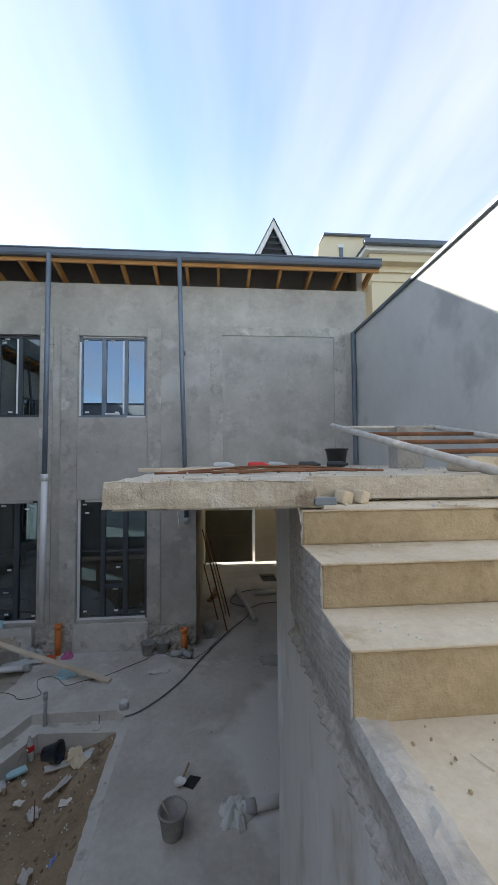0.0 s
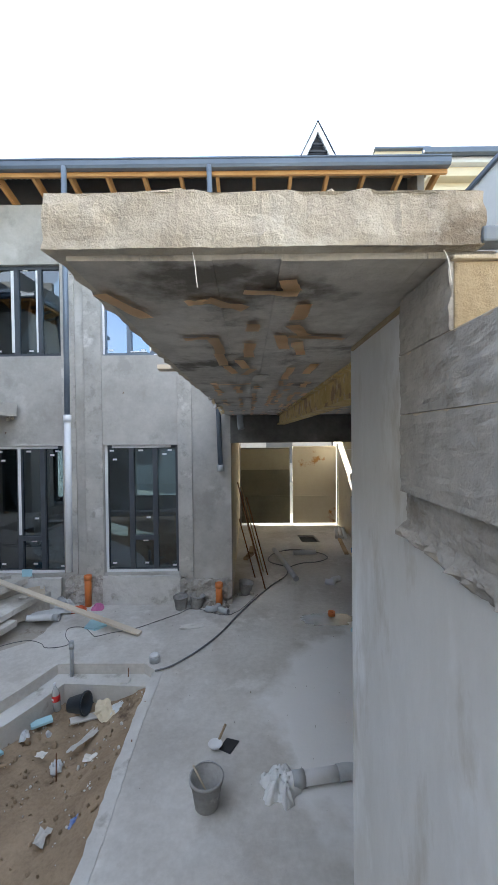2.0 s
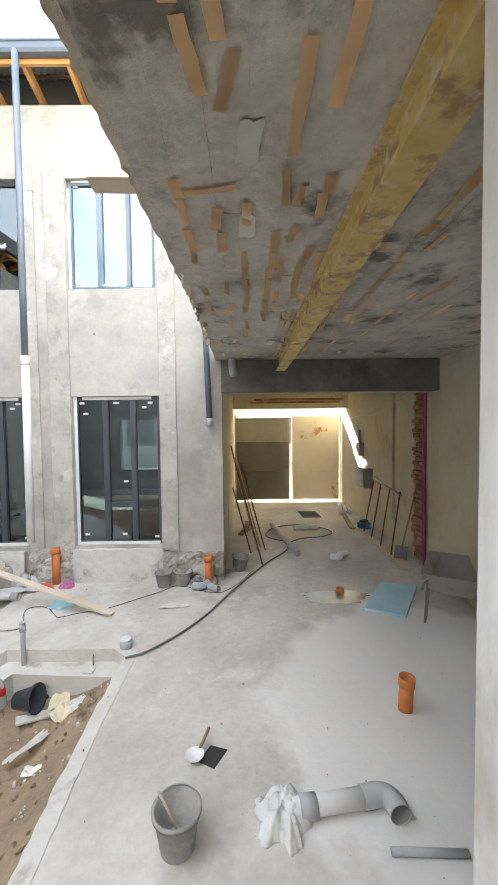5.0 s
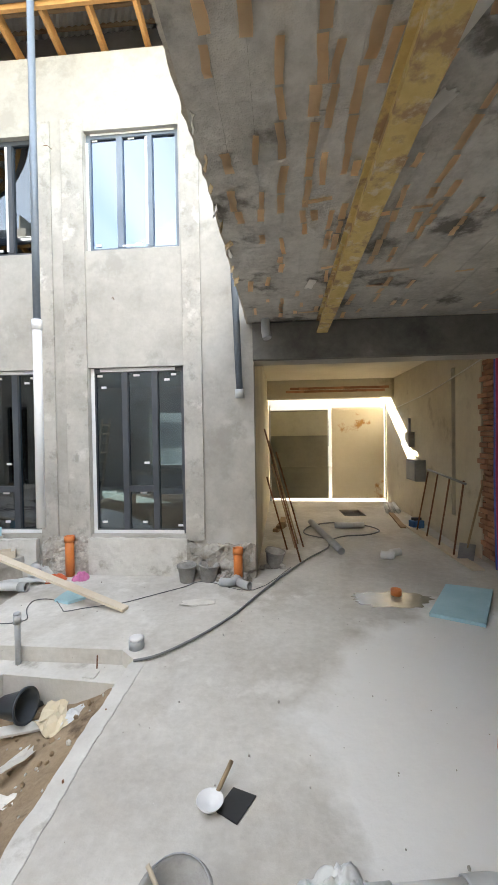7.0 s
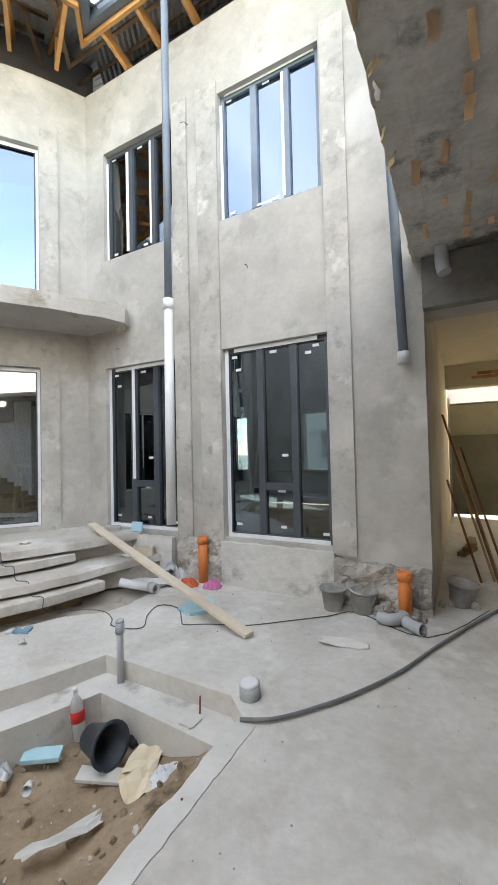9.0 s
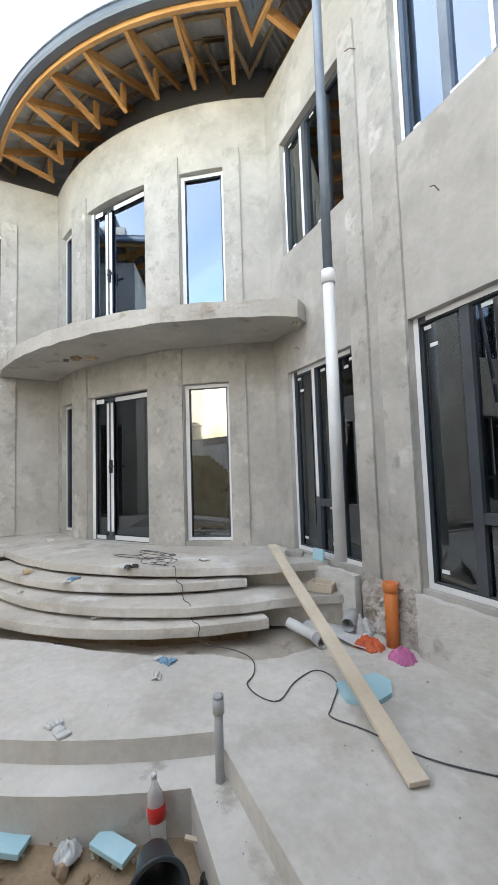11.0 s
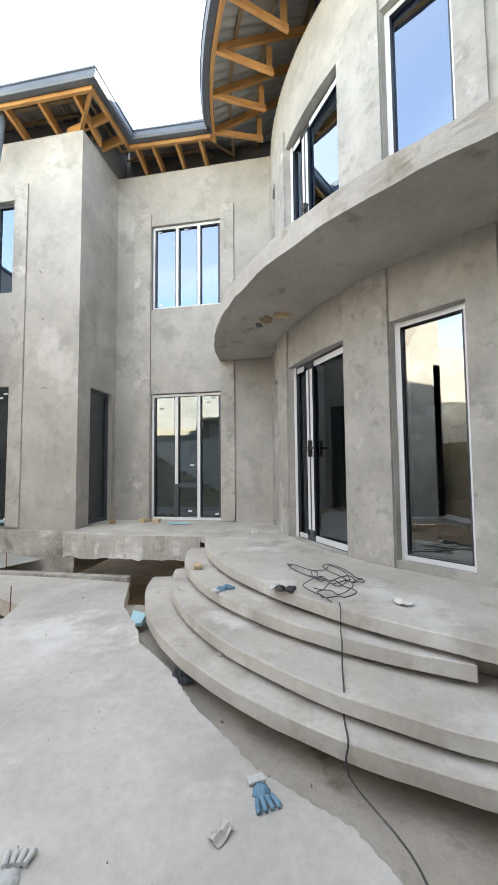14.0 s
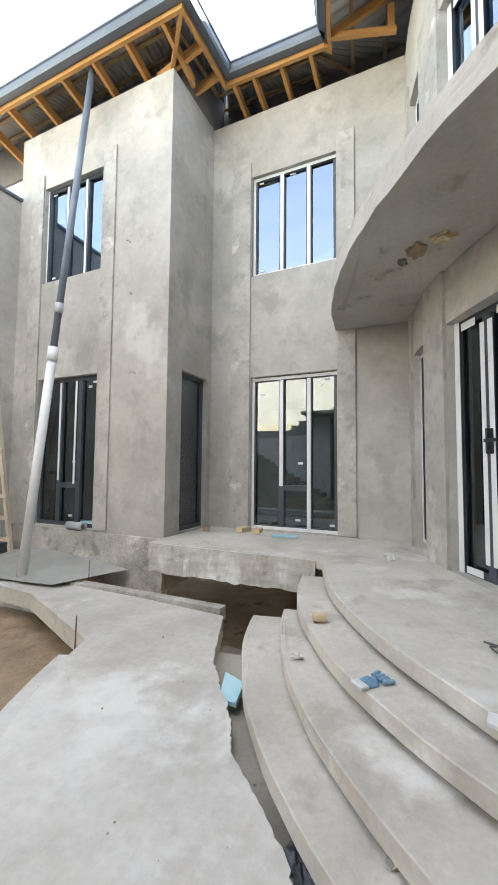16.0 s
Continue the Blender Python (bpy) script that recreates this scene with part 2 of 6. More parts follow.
ORANGE_CLOTH = surface("orange_cloth", (0.55, 0.10, 0.04), (0.75, 0.20, 0.09), 6.0, 40, 0.9, 0.3)
PINK_CLOTH = surface("pink_cloth", (0.45, 0.10, 0.28), (0.68, 0.25, 0.45), 6.0, 40, 0.9, 0.3)
BLUE_CLOTH = surface("blue_glove_cloth", (0.10, 0.22, 0.33), (0.25, 0.42, 0.55), 12.0, 60, 0.9, 0.3)
CARDBOARD = surface("cardboard", (0.50, 0.38, 0.22), (0.65, 0.53, 0.35), 5.0, 30, 0.9, 0.15)
CABLE = surface("cable_sheath", (0.05, 0.052, 0.055), (0.12, 0.12, 0.125), 5.0, 30, 0.55, 0.05)
HOSE = surface("grey_hose", (0.12, 0.125, 0.13), (0.22, 0.225, 0.23), 5.0, 30, 0.6, 0.1)
RUST = surface("rusty_steel", (0.13, 0.06, 0.035), (0.30, 0.15, 0.08), 8.0, 40, 0.85, 0.3, metal=0.3)
STEEL = surface("grey_steel", (0.25, 0.26, 0.27), (0.42, 0.43, 0.44), 4.0, 30, 0.5, 0.1, metal=0.6)
BRICK = surface("red_brick", (0.28, 0.13, 0.075), (0.44, 0.24, 0.15), 6.0, 40, 0.95, 0.4, piece=0.3)
GATE_DARK = surface("olive_gate_steel", (0.12, 0.12, 0.095), (0.20, 0.195, 0.155), 1.4, 16, 0.6, 0.08)
GATE_PALE = surface("pale_gate_steel", (0.74, 0.67, 0.54), (0.84, 0.78, 0.66), 1.2, 14, 0.6, 0.08, stain=(0.55, 0.29, 0.10), stain_at=0.60, stain_scale=2.2)
CREAM = surface("cream_facade", (0.66, 0.57, 0.40), (0.76, 0.68, 0.50), 0.6, 8, 0.85, 0.08)
WHITE_TRIM = surface("white_trim", (0.68, 0.68, 0.66), (0.80, 0.80, 0.78), 2.0, 20, 0.6, 0.05)
CEIL = surface("passage_ceiling", (0.60, 0.54, 0.42), (0.74, 0.68, 0.56), 1.0, 12, 0.9, 0.15)
MUD = surface("grey_mud", (0.34, 0.305, 0.25), (0.50, 0.46, 0.40), 2.0, 26, 0.8, 0.7, stain=(0.24, 0.20, 0.155), stain_at=0.6, stain_scale=2.4, grit=0.6)
LAMPWIRE = surface("white_wire", (0.6, 0.6, 0.58), (0.75, 0.75, 0.72), 4, 20, 0.5, 0.0)

# ---- helpers for building ----
G = 0.15            # the yard's level
# the bay and the wing stand 3.6 degrees out of square with the main front
WEST = Matrix.Translation((-2.8, 6.6, 0)) @ Matrix.Rotation(0.0625, 4, "Z") @ Matrix.Translation((2.8, -6.6, 0))


def skew(points):
    """Plan points of the bay and the wing, turned into the yard's axes."""
    return [tuple((WEST @ Vector((x, y, 0)))[:2]) for x, y in points]



def part(name, bm, material, parent=None, label=""):
    """Links a bmesh as one mesh object under a thing or a part."""
    me = bpy.data.meshes.new(name)
    bm.to_mesh(me)
    bm.free()
    me.materials.append(material)
    ob = new(name, me)
    if parent:
        ob.parent = parent
    if label:
        ob["label"] = label
    return ob


def empty(name, m=None):
    ob = new(name)
    ob.empty_display_size = 0.1
    if m is not None:
        ob.matrix_basis = m
    return ob


def box(x0, x1, y0, y1, z0, z1, bevel=0.0, bm=None):
    own = bm is None
    bm = bmesh.new() if own else bm
    v = [bm.verts.new((x, y, z)) for z in (z0, z1) for x, y in ((x0, y0), (x1, y0), (x1, y1), (x0, y1))]
    for f in ((3, 2, 1, 0), (4, 5, 6, 7), (0, 1, 5, 4), (1, 2, 6, 5), (2, 3, 7, 6), (3, 0, 4, 7)):
        bm.faces.new([v[i] for i in f])
    if bevel and own:
        bmesh.ops.bevel(bm, geom=bm.edges[:], offset=bevel, segments=2, affect="EDGES", profile=0.6)
    return bm


def prism(points, z0, z1, holes=(), bm=None, jitter=0.0):
    """An upright prism over a plan with holes."""
    from mathutils.geometry import delaunay_2d_cdt, tessellate_polygon
    bm = bm or bmesh.new()
    loops = [[Vector((x, y, 0)) for x, y in p] for p in (points, *holes)]
    flat = [p for lp in loops for p in lp]
    rnd = random.Random(5)
    low = [bm.verts.new((p.x, p.y, z0)) for p in flat]
    top = [bm.verts.new((p.x, p.y, z1 + rnd.uniform(-jitter, jitter))) for p in flat]
    tris = tessellate_polygon(loops)
    if holes:
        # constrained triangles, kept where they lie inside the outline and outside the holes
        links, first = [], 0
        for lp in loops:
            links += [(first + i, first + (i + 1) % len(lp)) for i in range(len(lp))]
            first += len(lp)
        spots, _, faces, source, _, _ = delaunay_2d_cdt([p.to_2d() for p in flat], links, [], 0, 1e-6)

        def inside(q):
            return sum((flat[i].y > q.y) != (flat[j].y > q.y) and q.x < (flat[j].x - flat[i].x) * (q.y - flat[i].y) / (flat[j].y - flat[i].y) + flat[i].x for i, j in links) % 2
        tris = [[source[i][0] for i in f] for f in faces if all(source[i] for i in f) and inside((spots[f[0]] + spots[f[1]] + spots[f[2]]) / 3)]
    for a, b, c in tris:
        n = (flat[b] - flat[a]).cross(flat[c] - flat[a]).z
        t = (a, b, c) if n > 0 else (a, c, b)
        bm.faces.new([top[i] for i in t])
        bm.faces.new([low[i] for i in reversed(t)])
    at = 0
    for lp in loops:
        k = len(lp)
        for i in range(k):
            a, b = at + i, at + (i + 1) % k
            bm.faces.new((low[a], low[b], top[b], top[a]))
        at += k
    bmesh.ops.recalc_face_normals(bm, faces=bm.faces)
    return bm


def arc(cx, cy, r, a0, a1, step=3.0):
    k = max(2, int(abs(a1 - a0) / step) + 1)
    return [(cx + r * math.cos(radians(a0 + (a1 - a0) * i / k)), cy + r * math.sin(radians(a0 + (a1 - a0) * i / k))) for i in range(k + 1)]


def tube(points, r, sides=10, bm=None, cap=True, hollow=0.0):
    """A round bar along points."""
    bm = bm or bmesh.new()
    pts = [Vector(p) for p in points]
    rings = []
    prev = None
    for i, p in enumerate(pts):
        d = (pts[min(i + 1, len(pts) - 1)] - pts[max(i - 1, 0)]).normalized()
        if prev is None:
            u = d.orthogonal().normalized()
        else:
            u = (prev - d * prev.dot(d)).normalized()
        prev = u
        w = d.cross(u)
        rr = r[i] if isinstance(r, (list, tuple)) else r
        rings.append([bm.verts.new(p + (u * math.cos(6.28319 * k / sides) + w * math.sin(6.28319 * k / sides)) * rr) for k in range(sides)])
    for a, b in zip(rings, rings[1:]):
        for k in range(sides):
            f = bm.faces.new((a[k], a[(k + 1) % sides], b[(k + 1) % sides], b[k]))
            f.smooth = True
    if cap and not hollow:
        bm.faces.new(list(reversed(rings[0])))
        bm.faces.new(rings[-1])
    return bm


def spline(points, per=6):
    """A smooth line through points."""
    p = [Vector(q) for q in points]
    out = []
    for i in range(len(p) - 1):
        a, b, c, d = p[max(i - 1, 0)], p[i], p[i + 1], p[min(i + 2, len(p) - 1)]
        for k in range(per):
            t = k / per
            out.append(0.5 * (2 * b + (c - a) * t + (2 * a - 5 * b + 4 * c - d) * t * t + (3 * b - a - 3 * c + d) * t ** 3))
    return out + [p[-1]]


def lathe(profile, sides=24, bm=None):
    """A turned shape from (radius, height) pairs."""
    bm = bm or bmesh.new()
    rings = [[bm.verts.new((r * math.cos(6.28319 * k / sides), r * math.sin(6.28319 * k / sides), z)) for k in range(sides)] for r, z in profile]
    for a, b in zip(rings, rings[1:]):
        for k in range(sides):
            f = bm.faces.new((a[k], a[(k + 1) % sides], b[(k + 1) % sides], b[k]))
            f.smooth = True
    bm.faces.new(list(reversed(rings[0])))
    return bm


def heap(rx, ry, h, seed, n=34, rough=0.62):
    """A crumpled cloth or bag lying on the ground."""
    rnd = random.Random(seed)
    off = Vector((rnd.uniform(0, 50), rnd.uniform(0, 50), 0))
    bm = bmesh.new()
    grid = []
    for j in range(n + 1):
        row = []
        for i in range(n + 1):
            u, v = 2 * i / n - 1, 2 * j / n - 1
            rr = max(abs(u), abs(v))
            ang = math.atan2(v, u)
            edge = 0.78 + 0.3 * noise.noise(Vector((math.cos(ang) * 1.6, math.sin(ang) * 1.6, 0)) + off) + 0.16 * noise.noise(Vector((math.cos(ang) * 5, math.sin(ang) * 5, 2)) + off)
            q = math.hypot(u, v) or 1e-6
            x, y = u / q * rr * edge, v / q * rr * edge
            crease = 0.75 - abs(noise.noise(Vector((x * 2.4, y * 2.4, 3)) + off)) * 1.5 + 0.3 - 0.8 * abs(noise.noise(Vector((x * 5.5, y * 5.5, 7)) + off))
            z = max(0.004, h * (max(0.0, 1 - rr ** 2.2) * (1 - rough) + rough * crease * (1 - rr ** 4)) + 0.004)
            row.append(bm.verts.new((x * rx, y * ry, z)))
        grid.append(row)
    for j in range(n):
        for i in range(n):
            f = bm.faces.new((grid[j][i], grid[j][i + 1], grid[j + 1][i + 1], grid[j + 1][i]))
            f.smooth = True
    low = bmesh.ops.extrude_face_region(bm, geom=bm.faces[:])
    for v in low["geom"]:
        if isinstance(v, bmesh.types.BMVert):
            v.co.z = max(0.0, v.co.z - 0.004)
    bmesh.ops.recalc_face_normals(bm, faces=bm.faces)
    return bm


def scrap(w, h, seed, curl=0.03, thick=0.003, n=5):
    """A torn, slightly curled sheet lying flat."""
    rnd = random.Random(seed)
    off = Vector((rnd.uniform(0, 90), rnd.uniform(0, 90), 0))
    bm = bmesh.new()
    rows = []
    for j in range(n + 1):
        row = []
        for i in range(n + 1):
            u, v = i / n - 0.5, j / n - 0.5
            tear = 1 + 0.3 * noise.noise(Vector((u * 3, v * 3, 0)) + off) if max(abs(u), abs(v)) > 0.45 else 1
            row.append(bm.verts.new((u * w * tear, v * h * tear, thick + curl * (0.5 + noise.noise(Vector((u * 2.5, v * 2.5, 4)) + off)))))
        rows.append(row)
    for j in range(n):
        for i in range(n):
            bm.faces.new((rows[j][i], rows[j][i + 1], rows[j + 1][i + 1], rows[j + 1][i]))
    low = bmesh.ops.extrude_face_region(bm, geom=bm.faces[:])
    for v in low["geom"]:
        if isinstance(v, bmesh.types.BMVert):
            v.co.z -= thick
    bmesh.ops.recalc_face_normals(bm, faces=bm.faces)
    return bm


def structure(ob, label=""):
    return tagged(ob, label, kind="structure")


def wall_cells(u0, u1, z0, z1, openings, cuts=()):
    """The solid rectangles of a wall round its openings (u0, u1, z0, z1)."""
    us = sorted({u0, u1, *cuts, *(o[0] for o in openings), *(o[1] for o in openings)})
    us = [u for u in us if u0 <= u <= u1]
    for a, b in zip(us, us[1:]):
        m = (a + b) / 2
        spans = sorted((o[2], o[3]) for o in openings if o[0] < m < o[1])
        z = z0
        for s, e in spans:
            if s > z:
                yield a, b, z, s
            z = max(z, e)
        if z < z1:
            yield a, b, z, z1


def wall_y(name, x0, x1, ya, yb, z0, z1, openings, material, label):
    bm = bmesh.new()
    for a, b, c, d in wall_cells(x0, x1, z0, z1, openings):
        box(a, b, ya, yb, c, d, bm=bm)
    bmesh.ops.remove_doubles(bm, verts=bm.verts[:], dist=0.0005)
    return structure(part(name, bm, material), label)


def wall_x(name, y0, y1, xa, xb, z0, z1, openings, material, label):
    bm = bmesh.new()
    for a, b, c, d in wall_cells(y0, y1, z0, z1, openings):
        box(xa, xb, a, b, c, d, bm=bm)
    bmesh.ops.remove_doubles(bm, verts=bm.verts[:], dist=0.0005)
    return structure(part(name, bm, material), label)


# ---- the setting: yard and ground ----
rj = random.Random(3)


def ragged(points, per=5, amount=0.035):
    out = []
    for (ax, ay), (bx, by) in zip(points, points[1:]):
        for k in range(per):
            t = k / per
            out.append((ax + (bx - ax) * t + rj.uniform(-amount, amount), ay + (by - ay) * t + rj.uniform(-amount, amount)))
    return out + [points[-1]]


PIT_ARC = skew(arc(-7.2, 7.6, 4.97, -21.5, -70.0, 2.5))
PIT = ragged([(-1.22, -0.4), (-1.20, 2.0), (-1.20, 3.6), (-1.25, 4.6), (-1.24, 5.62)], 6, 0.004) + [(-1.42, 5.78)] + PIT_ARC + [(-5.75, 1.3), (-5.75, -0.4)]
EDGE = skew(ragged([(-3.12, 7.0), (-3.12, 6.60), (-3.20, 6.38), (-3.48, 6.16), (-3.71, 5.74), (-4.17, 5.26), (-4.53, 4.97), (-4.89, 4.57), (-5.12, 4.45), (-5.64, 4.04), (-6.43, 3.69)], 16, 0.010))
yard_outline = [(-6.17, -0.8), (-0.9, -0.8), (-0.9, -4.0), (2.76, -4.0), (2.76, 13.9), (-0.39, 13.9), (-0.39, 7.95), (-3.12, 7.95)] + EDGE + skew([(-6.58, 1.5)])
MANHOLE = [(1.32, 11.35), (1.80, 11.35), (1.74, 12.1), (1.28, 12.1)]
structure(part("pavement", prism(yard_outline, -0.02, G, holes=(PIT, MANHOLE)), YARD), "grey cement screed yard with pale dry patches")
structure(part("ground", prism([(-200, -200), (200, -200), (200, 250), (-200, 250)], -0.1, 0.12, holes=([(-14, -4.4), (3.2, -4.4), (3.2, 14.0), (-14, 14.0)],)), EARTH), "dusty earth street beyond the walls")
structure(part("ground_under", prism([(-14, -4.4), (3.2, -4.4), (3.2, 14), (-14, 14)], -0.9, -0.62), SOIL), "dark earth under the yard")

bm = bmesh.new()
nx, ny = 90, 130
g0 = {}
for j in range(ny + 1):
    for i in range(nx + 1):
        x, y = -5.9 + 4.9 * i / nx, -0.5 + 6.6 * j / ny
        z = -0.2 + 0.07 * noise.noise(Vector((x * 1.1, y * 1.1, 0))) + 0.035 * noise.noise(Vector((x * 4, y * 4, 2))) + 0.02 * noise.noise(Vector((x * 11, y * 11, 5)))
        z += max(0.0, x + 1.75) * 0.42
        g0[i, j] = bm.verts.new((x, y, min(z, 0.1)))
for j in range(ny):
    for i in range(nx):
        bm.faces.new((g0[i, j], g0[i + 1, j], g0[i + 1, j + 1], g0[i, j + 1])).smooth = True
structure(part("planting_bed", bm, SOIL), "bare brown soil with rubble in a sunken bed")

bm = bmesh.new()
g0 = {}
for j in range(61):
    for i in range(81):
        x, y = -7.4 + 4.4 * i / 80, 3.2 + 4.4 * j / 60
        z = 0.045 + 0.025 * noise.noise(Vector((x * 3, y * 3, 1))) + 0.015 * noise.noise(Vector((x * 9, y * 9, 1)))
        if x < -6.0:
            z -= min(0.25, (-6.0 - x) * 0.6) + max(0.0, min(0.4, (-6.4 - x) * 3.0))
        if math.hypot(x + 7.2, y - 7.6) > 4.7:
            z = -0.5
        g0[i, j] = bm.verts.new((x, y, z))
for j in range(60):
    for i in range(80):
        bm.faces.new((g0[i, j], g0[i + 1, j], g0[i + 1, j + 1], g0[i, j + 1])).smooth = True
structure(part("trench", bm, MUD), "soil trench along the foot of the curved steps")

# the bed's stepped concrete edge
inner = skew(arc(-7.2, 7.6, 5.19, -23.0, -70.0, 2.5))
ledge = [(-1.30, 5.74), (-1.42, 5.80)] + skew(arc(-7.2, 7.6, 4.93, -21.5, -70.0, 2.5)) + list(reversed(inner)) + [(-1.30, 5.52)]
structure(part("curb", prism(ledge, -0.4, 0.02), CURB), "stepped concrete edge of the planting bed")

lip = ragged([(-1.165, -0.4), (-1.15, 2.0), (-1.145, 3.6), (-1.175, 4.6), (-1.16, 5.60)], 20, 0.006) + ragged([(-1.27, 5.60), (-1.29, 4.6), (-1.255, 3.6), (-1.25, 2.0), (-1.26, -0.4)], 16, 0.010)
structure(part("curb", prism(lip, -0.3, G + 0.006), CURB), "pale chipped mortar lip of the planting bed")

# ---- the setting: house ----
FY, WX, BX = 7.6, -8.3, -7.19     # faces of the main front, the far wall, the projecting wing
BC, BR = (-8.92, 9.91), 4.67      # the round bay
Z0, Z1, U0, U1, TOP = 0.67, 2.87, 4.40, 5.95, 6.95
main_open = [(-2.57, -1.30, Z0, Z1), (-2.57, -1.32, U0, U1), (-4.50, -3.25, Z0, Z1), (-4.50, -3.25, U0, U1)]
wall_y("wall_north", -4.86, -0.39, FY, FY + 0.32, 0.0, TOP, main_open, PLASTER, "grey cement-plastered house front with tall windows")
wall_y("wall_over_passage", -0.39, 3.0, FY, FY + 0.32, 2.89, TOP, [], PLASTER, "grey cement-plastered wall above the passage")
far_open = [(3.10, 4.37, Z0, Z1), (3.10, 4.37, U0, U1)]
wall_x("wall_west", 2.42, 5.30, WX - 0.32, WX, 0.0, TOP, far_open, PLASTER, "grey cement-plastered recessed house wall")
wing_open = [(-0.02, 1.22, Z0, Z1), (-0.02, 1.22, U0, U1)]
wall_x("wall_wing", -0.6, 2.42, BX - 0.32, BX, 0.0, TOP, wing_open, PLASTER, "grey cement-plastered front of the projecting wing")
wall_y("wall_wing_side", -8.62, BX - 0.32, 2.10, 2.42, 0.0, TOP, [(-8.19, -7.52, Z0, Z1)], PLASTER, "grey plastered side of the wing with a glazed door")

bay_open = [(-66.0, -50.4, 0.66, Z1), (-43.5, -35.5, 0.72, Z1), (-78.5, -72.0, 0.72, Z1),
            (-66.0, -50.4, 3.60, U1), (-43.5, -35.5, 3.62, U1), (-78.5, -72.0, 3.62, U1)]


def curved_wall(bm, c, r0, r1, a0, a1, z0, z1, openings):
    cuts = [a0 + (a1 - a0) * i / 30 for i in range(31)]
    for a, b, lo, hi in wall_cells(a0, a1, z0, z1, openings, cuts):
        v = [bm.verts.new((c[0] + r * math.cos(radians(t)), c[1] + r * math.sin(radians(t)), z)) for z in (lo, hi) for r, t in ((r0, a), (r1, a), (r1, b), (r0, b))]
        for f in ((3, 2, 1, 0), (4, 5, 6, 7), (0, 1, 5, 4), (1, 2, 6, 5), (2, 3, 7, 6), (3, 0, 4, 7)):
            bm.faces.new([v[i] for i in f])
    bmesh.ops.remove_doubles(bm, verts=bm.verts[:], dist=0.0005)
    return bm


structure(part("wall_bay", curved_wall(bmesh.new(), BC, BR - 0.3, BR, -82.4, -27.2, 0.0, TOP, bay_open), PLASTER), "curved cement-plastered bay with tall openings")

# raised plaster strips
for a, b in ((-3.25, -3.02), (-2.87, -2.575), (-1.295, -1.05)):
    structure(part("trim", box(a, b, FY - 0.03, FY, 0.60, 6.10, 0.006), PLASTER_TRIM), "raised vertical plaster strip beside the windows")
for a, b in ((2.78, 3.09), (4.38, 4.62)):
    structure(part("trim", box(WX, WX + 0.03, a, b, 0.67, 6.18, 0.006), PLASTER_TRIM), "raised vertical plaster strip beside the windows")
for a, b in ((-0.30, -0.03), (1.23, 1.47)):
    structure(part("trim", box(BX, BX + 0.03, a, b, 0.67, 6.18, 0.006), PLASTER_TRIM), "raised vertical plaster strip beside the windows")
for a0, a1 in ((-35.4, -32.6), (-50.3, -43.6), (-71.9, -66.1), (-80.6, -78.6)):
    for z0, z1 in ((0.66, 3.378), (3.585, 6.2)):
        structure(part("trim", curved_wall(bmesh.new(), BC, BR, BR + 0.03, a0, a1, z0, z1, []), PLASTER_TRIM), "raised plaster strip on the bay")
# blind panel over the passage
bm = bmesh.new()
box(-0.12, 0.12, FY - 0.02, FY, 3.48, 6.18, bm=bm)
box(2.32, 2.56, FY - 0.02, FY, 3.48, 6.18, bm=bm)
box(0.12, 2.32, FY - 0.02, FY, 6.0, 6.18, bm=bm)
structure(part("trim", bm, PLASTER_TRIM), "raised plaster border of a blind panel")

# footing: smooth pale blocks under the windows, broken lumpy concrete under the piers
def footing(x0, x1, out, top, rough, material, label):
    bm = box(x0, x1, FY - out, FY + 0.02, 0.0, top)
    bmesh.ops.subdivide_edges(bm, edges=bm.edges[:], cuts=int(12 + 14 * (x1 - x0)), use_grid_fill=True)
    for v in bm.verts:
        if v.co.y < FY - 0.012:
            w = noise.noise(v.co * 5) + 0.6 * noise.noise(v.co * 12) + 0.35 * noise.noise(v.co * 27)
            v.co.y += rough * w
            v.co.z += 0.5 * rough * noise.noise(v.co * 9 + Vector((4, 0, 0)))
        if v.co.z > top - 0.03:
            v.co.z += rough * (noise.noise(Vector((v.co.x * 7, 0, 0))) + 0.5 * noise.noise(Vector((v.co.x * 23, 0, 3))))
    structure(part("plinth", bm, material), label)


footing(-4.1, -3.24, 0.06, 0.62, 0.012, CURB, "pale stained concrete footing under a window")
footing(-3.24, -2.59, 0.045, 0.64, 0.045, PLINTH, "broken lumpy concrete under the plaster strips")
footing(-2.59, -1.27, 0.075, 0.63, 0.012, CURB, "pale stained concrete footing under a window")
footing(-1.27, -0.392, 0.10, 0.56, 0.06, PLINTH, "broken lumpy concrete at the corner by the passage")
bm = box(BX, BX + 0.06, -0.6, 2.44, -0.62, 0.64)
bmesh.ops.subdivide_edges(bm, edges=bm.edges[:], cuts=9, use_grid_fill=True)
for v in bm.verts:
    if v.co.x > BX + 0.03:
        v.co.x += 0.03 * noise.noise(v.co * 4)
structure(part("plinth", bm, PLINTH), "stained concrete footing of the wing")

# rooms behind the glass
INSIDE = [(-14, -0.8)] + skew([(BX - 0.3, -0.8), (BX - 0.3, 2.2), (WX - 0.2, 2.2), (WX - 0.2, 5.35)] + arc(BC[0], BC[1], BR - 0.2, -82.4, -29.6)) + [(-4.8, 7.8), (-0.6, 7.8), (-0.6, 13.0), (-14, 13.0)]
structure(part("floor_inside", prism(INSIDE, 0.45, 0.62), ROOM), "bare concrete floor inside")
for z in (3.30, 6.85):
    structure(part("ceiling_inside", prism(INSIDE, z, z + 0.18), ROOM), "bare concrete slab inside")
